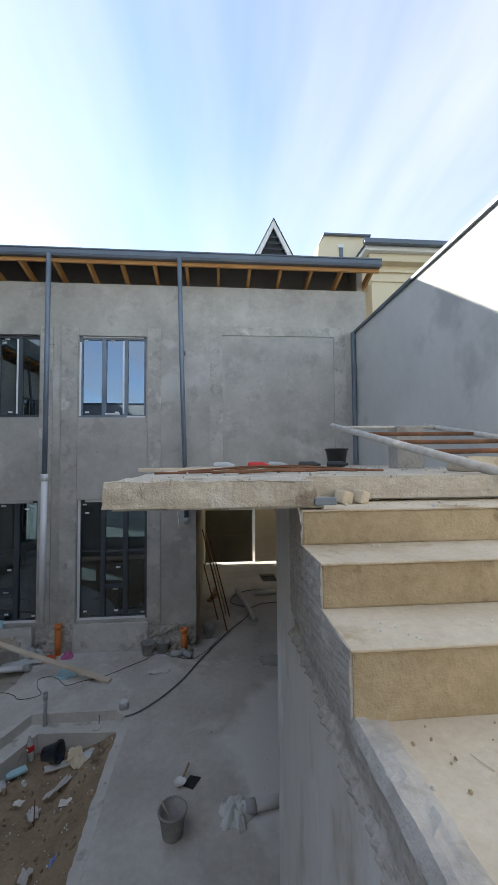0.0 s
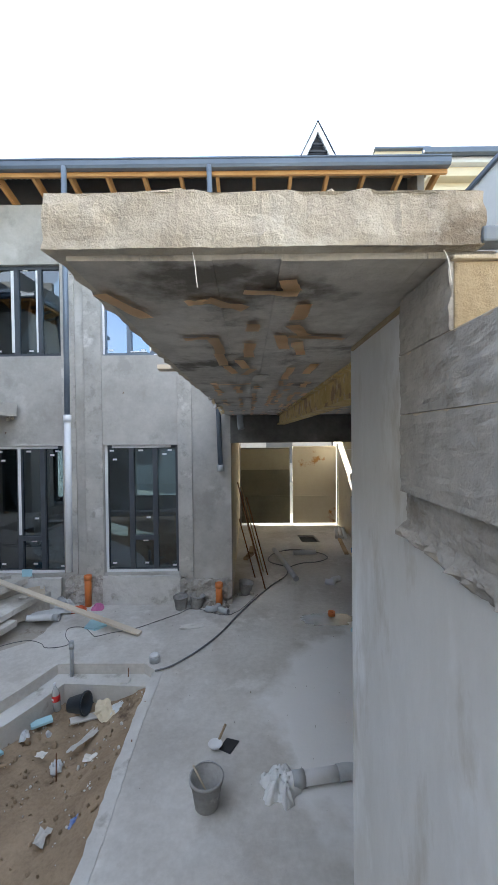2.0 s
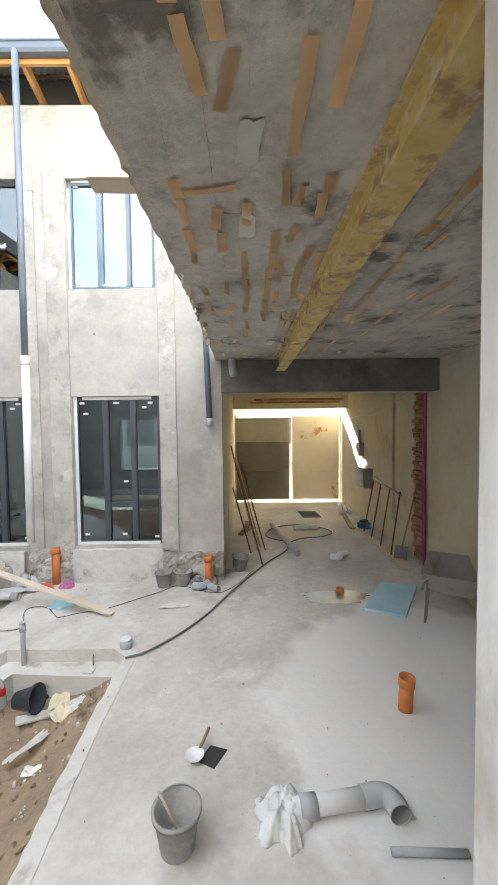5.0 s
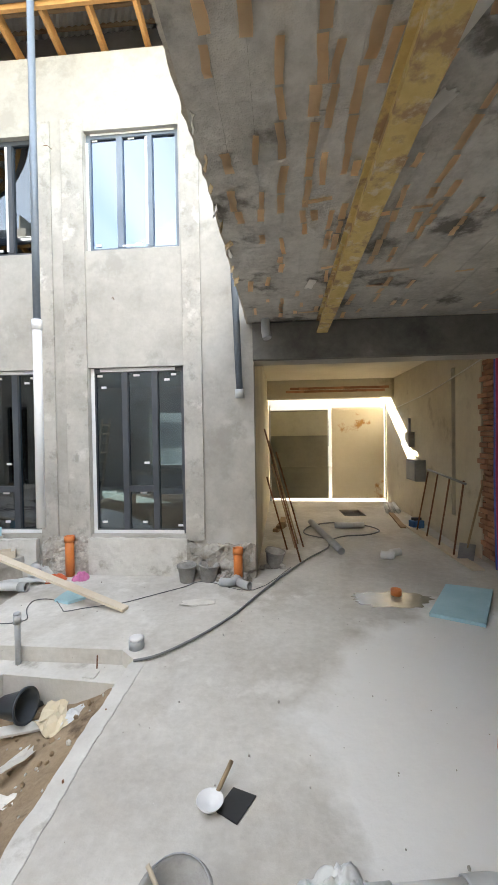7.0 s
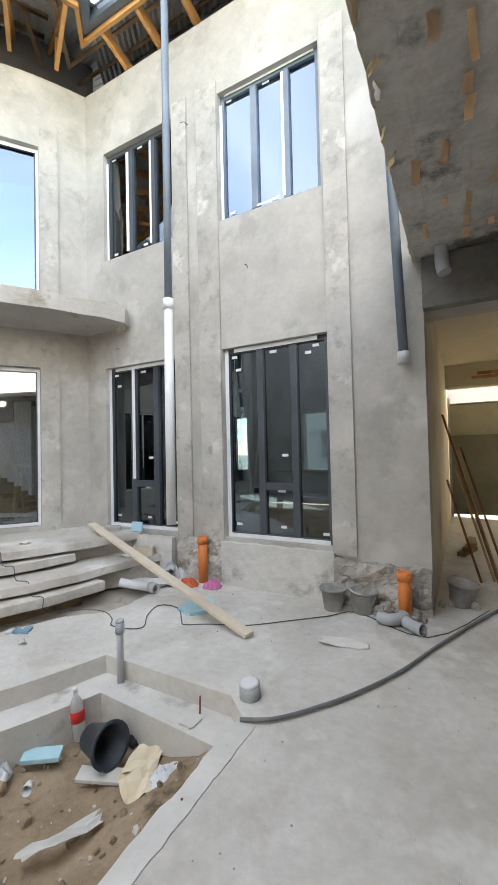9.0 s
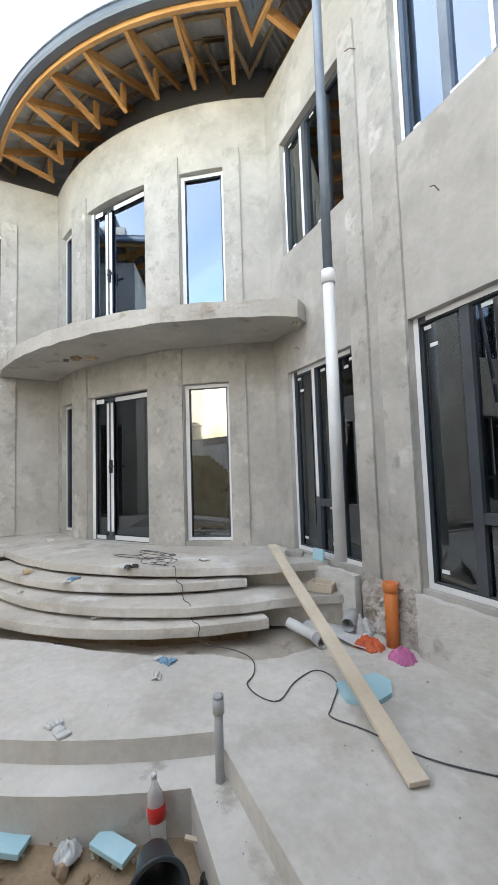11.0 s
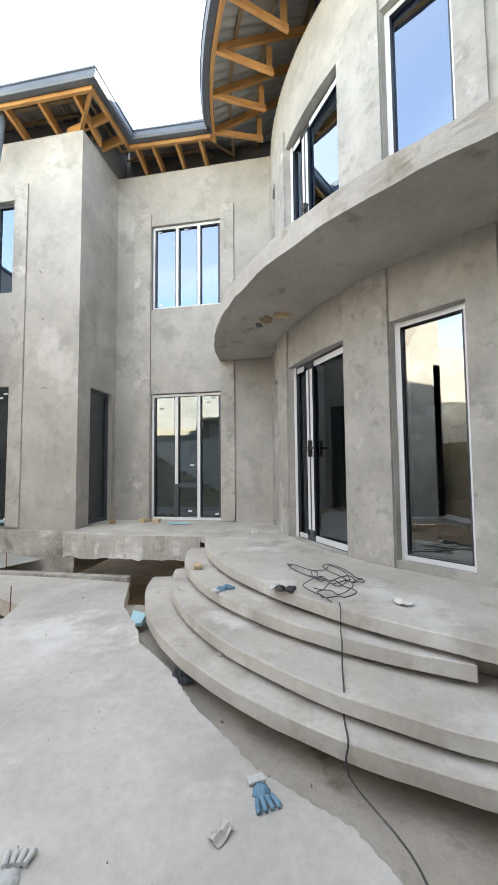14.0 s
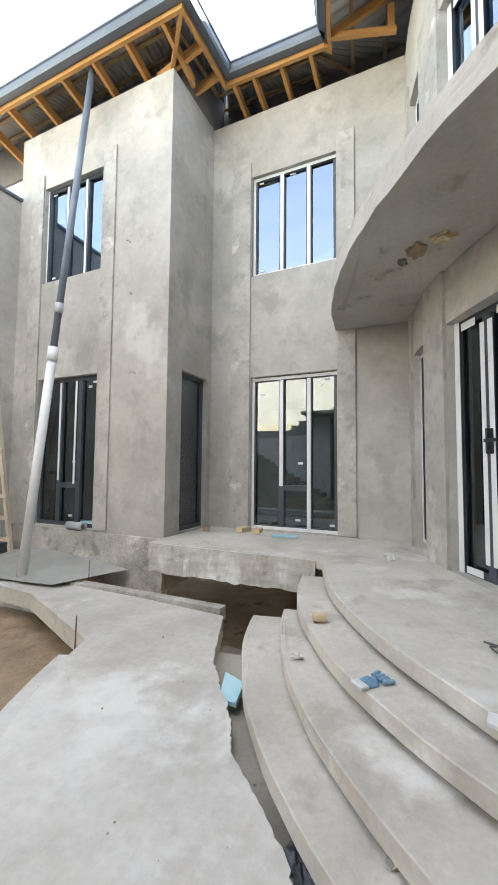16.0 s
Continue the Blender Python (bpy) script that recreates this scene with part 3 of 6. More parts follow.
structure(part("slab_over_passage", box(-0.6, 3.0, FY + 0.32, 12.9, 3.32, 3.5), CEIL), "plastered passage ceiling")
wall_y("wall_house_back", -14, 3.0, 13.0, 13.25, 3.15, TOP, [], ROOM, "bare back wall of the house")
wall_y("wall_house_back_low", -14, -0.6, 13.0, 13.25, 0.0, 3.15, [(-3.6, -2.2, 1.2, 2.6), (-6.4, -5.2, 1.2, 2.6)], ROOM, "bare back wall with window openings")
# Added walls keep the sky from showing through the attic.
structure(part("wall_attic_back", box(-14, 3.0, 11.55, 11.7, 6.95, 9.6), ROOM), "added dark wall at the back of the attic")
structure(part("wall_attic_west", box(-12.6, -12.4, -2.6, 11.6, 6.95, 9.6), ROOM), "added dark wall at an end of the attic")
# Dark screens added under the eaves: their colour stands in for attic shade.
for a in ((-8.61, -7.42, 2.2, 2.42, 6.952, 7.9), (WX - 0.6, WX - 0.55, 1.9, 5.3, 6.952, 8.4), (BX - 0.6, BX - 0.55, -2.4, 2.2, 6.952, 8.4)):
    structure(part("attic_closure", box(*a), ROOM), "added dark screen under the roof for the attic's shade")
structure(part("attic_closure", curved_wall(bmesh.new(), BC, BR - 0.6, BR - 0.55, -84, -24, 6.952, 8.0, []), ROOM), "added dark screen under the bay's roof for the attic's shade")
structure(part("wall_attic_front", box(-4.6, 2.85, FY + 0.5, FY + 0.55, 6.952, 7.9), ROOM), "added dark screen under the roof for the attic's shade")
structure(part("wall_attic_south", box(-12.4, -8.4, -2.6, -2.4, 6.95, 9.6), ROOM), "added dark wall at an end of the attic")
bm = bmesh.new()
v = [bm.verts.new((x, y, z)) for x in (2.86, 2.98) for y, z in ((FY + 0.1, 6.95), (11.6, 6.95), (11.6, 9.3), (FY + 0.1, 7.45))]
for f in ((0, 1, 2, 3), (7, 6, 5, 4), (0, 3, 7, 4), (3, 2, 6, 7), (2, 1, 5, 6), (1, 0, 4, 5)):
    bm.faces.new([v[i] for i in f])
structure(part("wall_gable", bm, PLASTER), "plastered gable end")
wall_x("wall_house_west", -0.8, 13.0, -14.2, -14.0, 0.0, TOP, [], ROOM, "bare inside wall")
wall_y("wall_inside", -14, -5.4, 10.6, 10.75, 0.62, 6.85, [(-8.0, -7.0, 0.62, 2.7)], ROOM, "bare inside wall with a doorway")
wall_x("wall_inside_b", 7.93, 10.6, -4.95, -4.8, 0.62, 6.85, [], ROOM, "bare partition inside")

# ---- windows ----
def window(name, w, h, m, cols, transom=None, film=(), frame_mat=None, glass_mat=None, label="", sticks=(), handle=False):
    """A window of upright panes: local x along the wall, z up, outside towards -y."""
    frame_mat, glass_mat = frame_mat or FRAME, glass_mat or GLASS
    root = structure(empty(name, m), label)
    f = 0.055
    bm = bmesh.new()
    for a in ((0, w, 0, f), (0, w, h - f, h), (0, f, f, h - f), (w - f, w, f, h - f)):
        box(a[0], a[1], 0, 0.07, a[2], a[3], bm=bm)
    frame_ob = part("window_frame", bm, frame_mat, root)
    panes = []
    edges = [f] + [w * c for c in cols] + [w - f]
    for c in cols:
        part("mullion", box(w * c - 0.04, w * c + 0.04, -0.012, 0.07, f, h - f, 0.004), frame_mat, root)
    for i, (a, b) in enumerate(zip(edges, edges[1:])):
        a2, b2 = a + (0.04 if i else 0), b - (0.04 if i < len(edges) - 2 else 0)
        spans = [(f, h - f)]
        if transom and transom[0] == i:
            z = h * transom[1]
            part("transom", box(a2, b2, -0.008, 0.065, z - 0.04, z + 0.04, 0.004), frame_mat, root)
            spans = [(f, z - 0.04), (z + 0.04, h - f)]
        for lo, hi in spans:
            p = part("pane", box(a2, b2, 0.03, 0.036, lo, hi), glass_mat, root)
            p.visible_shadow = False
            panes.append((a2, b2, p))
    for a, b, lo, hi in film:
        part("protective_film", box(a * w, b * w, -0.016, -0.013, lo * h, hi * h), FILM, frame_ob, "white protective film strip")
    for x, z, s in sticks:
        on = [q for lo, hi, q in panes if lo <= x * w + 0.03 <= hi]
        part("sticker", box(x * w, x * w + 0.07 * s, 0.020, 0.024, z * h, z * h + 0.03), FILM, on[0] if on else frame_ob, "small white label on the glass")
    if handle:
        bm = box(w * handle - 0.012, w * handle + 0.012, -0.07, -0.012, h * 0.46, h * 0.46 + 0.2, 0.004)
        box(w * handle - 0.012, w * handle + 0.115, -0.085, -0.065, h * 0.46 + 0.09, h * 0.46 + 0.115, bm=bm)
        part("handle", bm, BLACK, root, "black lever handle")
    return root


st = [(0.06, 0.95, 1), (0.08, 0.06, 1), (0.45, 0.95, 1.2), (0.52, 0.06, 1), (0.78, 0.92, 1), (0.85, 0.95, 1), (0.9, 0.04, 1), (0.55, 0.42, 1), (0.1, 0.88, 1), (0.5, 0.24, 1.3)]
LOW_FILM = [(0.002, 0.04, 0.0, 1.0), (0.1, 0.9, 0.978, 0.998), (0.04, 0.97, 0.001, 0.022)]
window("window_1", 1.27, 2.2, pose(-2.57, FY + 0.075, Z0), (0.36, 0.68), (1, 0.27), LOW_FILM, None, None, "tall dark-framed window with white stickers on its panes", st)
window("window_2", 1.25, 2.2, pose(-4.50, FY + 0.075, Z0), (0.36, 0.68), (1, 0.27), [(0.002, 0.04, 0.0, 1.0), (0.345, 0.385, 0.3, 0.98), (0.04, 0.97, 0.001, 0.022), (0.1, 0.9, 0.978, 0.998)], None, None, "tall dark-framed window with white film strips", st)
window("window_3", 1.25, 1.55, pose(-2.57, FY + 0.075, U0), (0.36, 0.68), None, [(-0.02, 0.03, 0.02, 0.93), (0.64, 0.665, 0.05, 0.95), (0.38, 0.6, 0.04, 0.055), (0.7, 0.98, 0.0, 0.02), (0.05, 0.95, 0.985, 1.0)], PIPE_DARK, SKY_GLASS, "upper window reflecting blue sky, white film on its frame", st[:4])
window("window_4", 1.25, 1.55, pose(-4.50, FY + 0.075, U0), (0.36, 0.68), None, [(-0.02, 0.03, 0.02, 0.93), (0.3, 0.34, 0.05, 0.95), (0.64, 0.665, 0.05, 0.95)], FRAME, GLASS, "upper window with dark panes and white film", st[:4])
WHITE_LINES = [(-0.02, 0.03, 0.0, 1.0), (0.34, 0.38, 0.28, 0.97), (0.66, 0.7, 0.0, 0.97), (0.0, 1.0, -0.01, 0.02), (0.0, 1.0, 0.975, 0.995)]
window("window_5", 1.27, 2.2, pose(WX - 0.075, 3.10, Z0, 0, 0, 90), (0.36, 0.68), (1, 0.27), WHITE_LINES, None, None, "tall window with white film on dark frames", st[3:9])
window("window_6", 1.27, 1.55, pose(WX - 0.075, 3.10, U0, 0, 0, 90), (0.36, 0.68), None, [(-0.02, 0.03, 0.0, 1.0), (0.34, 0.38, 0.02, 0.97), (0.66, 0.70, 0.02, 0.97), (0.0, 1.0, 0.97, 1.0), (0, 1, 0, 0.03)], None, SKY_GLASS, "upper window reflecting blue sky", st[:3])
window("window_7", 1.24, 2.2, pose(BX - 0.075, -0.02, Z0, 0, 0, 90), (0.36, 0.68), (1, 0.27), [(0.34, 0.37, 0.3, 0.97), (0.6, 0.63, 0.28, 0.97)], None, None, "tall dark window of the wing", st[3:9])
window("window_8", 1.24, 1.55, pose(BX - 0.075, -0.02, U0, 0, 0, 90), (0.36, 0.68), None, [(0.34, 0.37, 0.02, 0.97), (0.66, 0.69, 0.02, 0.97), (-0.02, 0.02, 0, 1)], None, SKY_GLASS, "upper window of the wing reflecting pale sky", st[:3])
window("door_1", 0.67, 2.2, pose(-7.52, 2.345, Z0, 0, 0, 180), (), None, [(0.0, 0.05, 0.0, 1.0)], None, None, "narrow dark glazed door in the wing's side")


def bay_window(name, a0, a1, z0, z1, cols, film, handle=False, glass_mat=None, label=""):
    p, q = [Vector((BC[0] + (BR - 0.085) * math.cos(radians(a)), BC[1] + (BR - 0.085) * math.sin(radians(a)), z0)) for a in (a0, a1)]
    d = q - p
    return window(name, d.length, z1 - z0, pose(*p, 0, 0, math.degrees(math.atan2(d.y, d.x))), cols, None, film, None, glass_mat, label, (), handle)


SIDE = [(0.002, 0.085, 0.0, 1.0), (0.945, 0.998, 0.0, 1.0), (0.085, 0.945, 0.975, 0.998), (0.085, 0.945, 0.002, 0.022)]
DOORF = [(0.002, 0.055, 0.0, 1.0), (0.08, 0.22, 0.955, 0.985), (0.42, 0.96, 0.955, 0.985), (0.265, 0.305, 0.06, 0.95), (0.335, 0.38, 0.06, 0.95), (0.08, 0.24, 0.006, 0.032), (0.40, 0.97, 0.006, 0.036)]
bay_window("door_2", -66.0, -50.4, 0.66, Z1, (0.32,), DOORF, 0.355, None, "dark double glazed door with white film strips and black handle")
bay_window("window_9", -43.5, -35.5, 0.72, Z1, (), SIDE, False, PANE_GLASS, "tall fixed pane with white film round its edge")
bay_window("window_10", -78.5, -72.0, 0.72, Z1, (), SIDE, False, PANE_GLASS, "tall fixed pane with white film round its edge")
bay_window("door_3", -66.0, -50.4, 3.60, U1, (0.32,), DOORF, 0.355, SKY_GLASS, "upper balcony door reflecting blue sky")
bay_window("window_11", -43.5, -35.5, 3.62, U1, (), SIDE, False, SKY_GLASS, "upper fixed pane reflecting blue sky")
bay_window("window_12", -78.5, -72.0, 3.62, U1, (), SIDE, False, SKY_GLASS, "upper fixed pane reflecting blue sky")

# ---- balcony slab on the bay ----
BALC = [(-8.30, 4.40)] + arc(-8.70, 9.65, 5.30, -85.0, -24.2, 2.0) + [(-3.96, 7.66), (-4.86, 7.72)] + list(reversed(arc(BC[0], BC[1], BR + 0.003, -82.0, -29.7, 3.0)))
bm = prism(BALC, 3.38, 3.58)
bmesh.ops.subdivide_edges(bm, edges=[e for e in bm.edges if abs(e.verts[0].co.z - e.verts[1].co.z) > 0.1], cuts=3)
for v in bm.verts:
    v.co += Vector((0.02 * noise.noise(v.co * 6), 0.02 * noise.noise(v.co * 6 + Vector((5, 0, 0))), 0.022 * noise.noise(v.co * 5)))
structure(part("balcony", bm, surface("balcony_concrete", (0.36, 0.335, 0.295), (0.55, 0.53, 0.485), 1.6, 24, 0.92, 0.5, stain=(0.30, 0.265, 0.21), stain_at=0.60, stain_scale=2.2, grit=0.5)), "curved raw concrete balcony slab with ragged edges")

def lump(rx, ry, rz, seed, k=20):
    bm = bmesh.new()
    bmesh.ops.create_icosphere(bm, subdivisions=3, radius=1.0)
    for v in bm.verts:
        n = v.co.normalized()
        f = 0.8 + 0.5 * noise.noise(n * 1.7 + Vector((seed * 3.1, 0, 0))) + 0.2 * noise.noise(n * 5 + Vector((0, seed, 0)))
        v.co = Vector((n.x * rx * f, n.y * ry * f, n.z * rz * f))
    return bm


for x, y, rx, ry, rz, mt in ((-6.55, 5.42, 0.14, 0.10, 0.03, OLD_WOOD), (-6.42, 5.62, 0.10, 0.12, 0.05, CARDBOARD), (-6.70, 5.30, 0.07, 0.05, 0.03, BEAM_DARK)):
    ob = structure(part("balcony_break", lump(rx, ry, rz, x), mt), "broken patch under the balcony with exposed brick")
    ob.matrix_basis = pose(x, y, 3.375)
ob = structure(part("balcony_bracket", lump(0.07, 0.06, 0.16, 3), SLAB), "ragged concrete bracket where the balcony meets the wall")
ob.matrix_basis = pose(-4.04, 7.58, 3.43)

# ---- porch and round steps ----
porch = [(WX, 2.44), (-6.9, 2.44), (-6.9, 4.44)] + arc(-7.74, 8.50, 4.06, -77.5, -19.0, 2.5) + [(-3.74, 7.655), (-4.86, 7.72)] + list(reversed(arc(BC[0], BC[1], BR + 0.002, -82.3, -29.7, 3.0)))


def worn(bm, amount=0.008):
    bmesh.ops.bevel(bm, geom=[e for e in bm.edges if e.is_manifold and e.calc_face_angle(0) > 0.6], offset=0.006, segments=1, affect="EDGES")
    for v in bm.verts:
        v.co += Vector((noise.noise(v.co * 3), noise.noise(v.co * 3 + Vector((9, 0, 0))), noise.noise(v.co * 4 + Vector((0, 9, 0))))) * amount
    return bm


structure(part("porch", worn(prism(porch, 0.57, 0.66)), STEP), "curved concrete porch slab")
core = [(-6.6, 4.75)] + arc(-7.74, 8.50, 3.84, -72, -24, 3) + [(-3.86, 7.59), (-4.9, 7.59), (-6.4, 6.2), (-8.2, 5.2)]
structure(part("porch_core", prism(core, -0.1, 0.58), STEP), "concrete core under the porch")


front = box(-7.3, -6.86, 2.45, 4.46, 0.33, 0.652)
bmesh.ops.subdivide_edges(front, edges=front.edges[:], cuts=22, use_grid_fill=True)
for v in front.verts:
    w = noise.noise(v.co * 6) + 0.5 * noise.noise(v.co * 17)
    v.co += Vector((0.016 * w, 0, 0.035 * w if v.co.z < 0.36 else 0.004 * w))
structure(part("porch_front", front, surface("lime_streaked_concrete", (0.40, 0.375, 0.33), (0.62, 0.60, 0.56), 3.0, 22, 0.92, 0.6, stain=(0.78, 0.77, 0.75), stain_at=0.5, stain_scale=2.0, stain2=(0.33, 0.29, 0.23), stretch=(1, 1, 0.4), grit=0.5)), "lime-streaked concrete edge of the porch above the cavity")


def ring_step(c, r, a0, a1, depth, z0, z1, tail=()):
    return worn(prism(arc(c[0], c[1], r, a0, a1, 2.0) + list(tail) + list(reversed(arc(c[0], c[1], r - depth, a0, a1, 2.0))), z0, z1))


structure(part("stair_step", ring_step((-6.96, 7.47), 3.46, -78.0, -11.5, 0.55, 0.19, 0.285), STEP), "lowest curved concrete step")
structure(part("stair_step", ring_step((-6.86, 7.62), 3.30, -78.0, -13.0, 0.6, 0.322, 0.41, tail=[(-3.56, 7.2), (-3.36, 7.63), (-4.6, 7.63)]), STEP), "second curved concrete step running on to the house front")
structure(part("stair_step", ring_step((-7.18, 7.54), 3.20, -82.0, -13.0, 0.55, 0.448, 0.535), STEP), "third curved concrete step")
# Soil brown on this core puts the gap's shade into colour.
structure(part("step_core", ring_step((-6.96, 7.47), 3.22, -75.0, -14.0, 0.7, 0.0, 0.18), SOIL), "dark brown core painting the shade under the lowest step")
structure(part("step_core", ring_step((-6.86, 7.62), 3.08, -75.0, -14.0, 0.7, 0.1, 0.32, tail=[(-3.62, 7.2), (-3.42, 7.57), (-4.6, 7.57)]), STEP), "concrete core under the second step")
structure(part("step_core", ring_step((-7.18, 7.54), 2.98, -79.0, -16.0, 0.7, 0.3, 0.445), STEP), "concrete core under the third step")

# ---- eaves: rafters, sheeting and gutter ----
EZ, OV = 7.23, 0.42
eave = [(3.12, FY - OV), (-4.36, FY - OV)]
bay_eave = skew(arc(-8.72, 9.70, 5.42, -27.6, -82.0, 3.0))
wing_eave = skew([(-7.93, 4.30), (WX + OV, 2.86), (BX + OV, 2.84), (BX + OV, -2.5)])
EAVE = eave + bay_eave[1:] + wing_eave


def strip(points, prof, name, material):
    """A profile (offset outwards, height) carried along the eave's plan."""
    bm = bmesh.new()
    P = [Vector((x, y, 0)) for x, y in points]
    rows = []
    for i, p in enumerate(P):
        d1 = (p - P[i - 1]).normalized() if i else (P[1] - p).normalized()
        d2 = (P[i + 1] - p).normalized() if i < len(P) - 1 else d1
        n1, n2 = Vector((-d1.y, d1.x, 0)), Vector((-d2.y, d2.x, 0))
        n = (n1 + n2)
        n = n / max(0.35, n.length_squared / 2)
        rows.append([bm.verts.new((p.x + n.x * o, p.y + n.y * o, z)) for o, z in prof])
    k = len(prof)
    for a, b in zip(rows, rows[1:]):
        for q in range(k):
            bm.faces.new((a[q], a[(q + 1) % k], b[(q + 1) % k], b[q]))
    bm.faces.new(rows[0])
    bm.faces.new(list(reversed(rows[-1])))
    bmesh.ops.recalc_face_normals(bm, faces=bm.faces)
    return part(name, bm, material)


structure(strip(EAVE, [(0.0, EZ - 0.02), (0.10, EZ - 0.02), (0.12, EZ + 0.02), (0.12, EZ + 0.09), (0.135, EZ + 0.10), (0.135, EZ + 0.12), (0.0, EZ + 0.12)], "gutter", GUTTER), "dark blue-grey metal gutter along the eaves")
structure(strip(EAVE, [(-0.06, EZ - 0.08), (-0.01, EZ - 0.08), (-0.01, EZ + 0.06), (-0.06, EZ + 0.06)], "fascia", TIMBER), "timber fascia board behind the gutter")
# roof sheeting: corrugated underside, rising from the eaves
SL = math.tan(radians(24))


def corrugated(edge_a, edge_b, top_a, top_b, rows=2, pitch=0.09):
    """A corrugated sheet between an eave line and an upper line, ribs running up the slope."""
    bm = bmesh.new()
    a, b, c, d = Vector(edge_a), Vector(edge_b), Vector(top_a), Vector(top_b)
    n = max(4, int((b - a).length / pitch * 4))
    prev = None
    for i in range(n + 1):
        t = i / n
        lift = Vector((0, 0, 0.012 * math.sin(6.28319 * t * n / 4)))
        lo, hi = bm.verts.new(a.lerp(b, t) + lift), bm.verts.new(c.lerp(d, t) + lift)
        if prev:
            bm.faces.new((prev[0], lo, hi, prev[1]))
        prev = (lo, hi)
    return bm


RUN = 4.6
E0 = EZ + 0.06
sheets = [((3.15, FY - OV, E0), (-4.30, FY - OV, E0), (3.15, FY - OV + RUN, E0 + RUN * SL), (-8.0, FY - OV + RUN, E0 + RUN * SL)),
          ((-7.93, 4.30, E0), (WX + OV, 2.86, E0), (-7.93 - RUN, 10.0, E0 + RUN * SL), (WX + OV - RUN, 0.5, E0 + RUN * SL)),
          ((BX + OV, 2.84, E0), (BX + OV, -2.5, E0), (BX + OV - RUN, 1.0, E0 + RUN * SL), (BX + OV - RUN, -2.5, E0 + RUN * SL)),
          ((WX + OV, 2.86, E0), (BX + OV, 2.84, E0), (WX + OV - RUN + 0.6, 0.6, E0 + RUN * SL), (BX + OV - RUN, 0.6, E0 + RUN * SL))]
for a, b, c, d in sheets:
    structure(part("roof_sheet", corrugated(a, b, c, d), SHEET), "grey corrugated metal roof sheeting")
bm = bmesh.new()
prev = None
for i in range(901):
    t = radians(60 - 200 * i / 900)
    lift = 0.012 * math.sin(i * 0.9)
    far_r = min(5.42, 2.9 / (1 + math.sin(t)) if t > -1 else 5.42, 4.6 / (1 - math.cos(t)) if t < -1 else 5.42)
    ring = [bm.verts.new((-8.72 + r * math.cos(t), 9.70 + r * math.sin(t), E0 + (5.42 - r) * SL + lift)) for r in (far_r, 0.4)]
    if prev:
        bm.faces.new((prev[0], ring[0], ring[1], prev[1]))
    prev = ring
structure(part("roof_sheet", bm, SHEET), "grey corrugated metal roof over the bay")


def rafter(p, inward, length=2.2, overhang=0.44):
    """One exposed rafter with its tie, from an eave point inwards."""
    root = tagged(empty("rafter"), "exposed orange timber rafter under the eaves", "rafter", "rafters under the eaves")
    side = Vector((-inward.y, inward.x, 0)) * 0.025
    up = Vector((0, 0, 1))

    def bar(name, a, b, h):
        bm = bmesh.new()
        v = [bm.verts.new(q) for q in (a - side, a + side, b + side, b - side)] + [bm.verts.new(q + up * h) for q in (a - side, a + side, b + side, b - side)]
        for f in ((3, 2, 1, 0), (4, 5, 6, 7), (0, 1, 5, 4), (1, 2, 6, 5), (2, 3, 7, 6), (3, 0, 4, 7)):
            bm.faces.new([v[i] for i in f])
        part(name, bm, TIMBER, root)
    base = Vector((p[0], p[1], 0))
    if overhang > 0.6:
        bar("rafter_bar", base + inward * 0.06 + up * (E0 - 0.15), base + inward * length + up * (E0 - 0.15 + length * SL), 0.11)
        bar("tie", base + inward * 0.06 + up * (EZ - 0.09), base + inward * (overhang + 0.12) + up * (EZ - 0.24), 0.08)
        bar("strut", base + inward * (overhang + 0.02) + up * (EZ - 0.2), base + inward * (overhang + 0.10) + up * (EZ - 0.2), 0.35)
    else:
        bar("rafter_bar", base + inward * 0.06 + up * (EZ - 0.08), base + inward * (overhang + 0.35) + up * (EZ - 0.27), 0.15)
    return root


for off in (0.30, 0.75, 1.3):
    structure(strip(EAVE, [(-off - 0.05, E0 - 0.045 + off * SL), (-off, E0 - 0.045 + off * SL), (-off, E0 - 0.012 + off * SL), (-off - 0.05, E0 - 0.012 + off * SL)], "batten", OLD_WOOD), "brown roof batten under the sheeting")
for i in range(13):
    rafter((3.0 - i * 0.59, FY - OV), Vector((0, 1, 0)))
for a in range(-32, -82, -7):
    t = radians(a)
    rafter((-8.72 + 5.42 * math.cos(t), 9.70 + 5.42 * math.sin(t)), Vector((-math.cos(t), -math.sin(t), 0)), 2.6, 0.74)
for y in (4.1, 3.68, 3.26, 2.95):
    rafter((WX + OV, y), Vector((-1, 0, 0)))
for i in range(7):
    rafter((BX + OV, 2.5 - i * 0.6), Vector((-1, 0, 0)))
rafter((BX + OV - 0.02, 2.82), Vector((-0.7, -0.7, 0)))
for x in (-7.3, -7.75):
    rafter((x, 2.86), Vector((0, -1, 0)), 1.4)

# ---- slab over the yard's side, beam, stairs ----
SX0, ST, SB = -0.47, 3.47, 3.37
slab_plan = ragged([(SX0, 7.45), (SX0 + 0.02, 5.0), (SX0 - 0.01, 3.0), (SX0, 1.6)], 40, 0.006) + ragged([(SX0, 1.59), (0.36, 1.59)], 60, 0.001) + [(0.36, 1.86), (2.74, 1.86), (2.74, 7.59), (SX0, 7.59)]
bm = prism(slab_plan, SB, ST)
bmesh.ops.subdivide_edges(bm, edges=[e for e in bm.edges if abs(e.verts[0].co.z - e.verts[1].co.z) > 0.05], cuts=4)
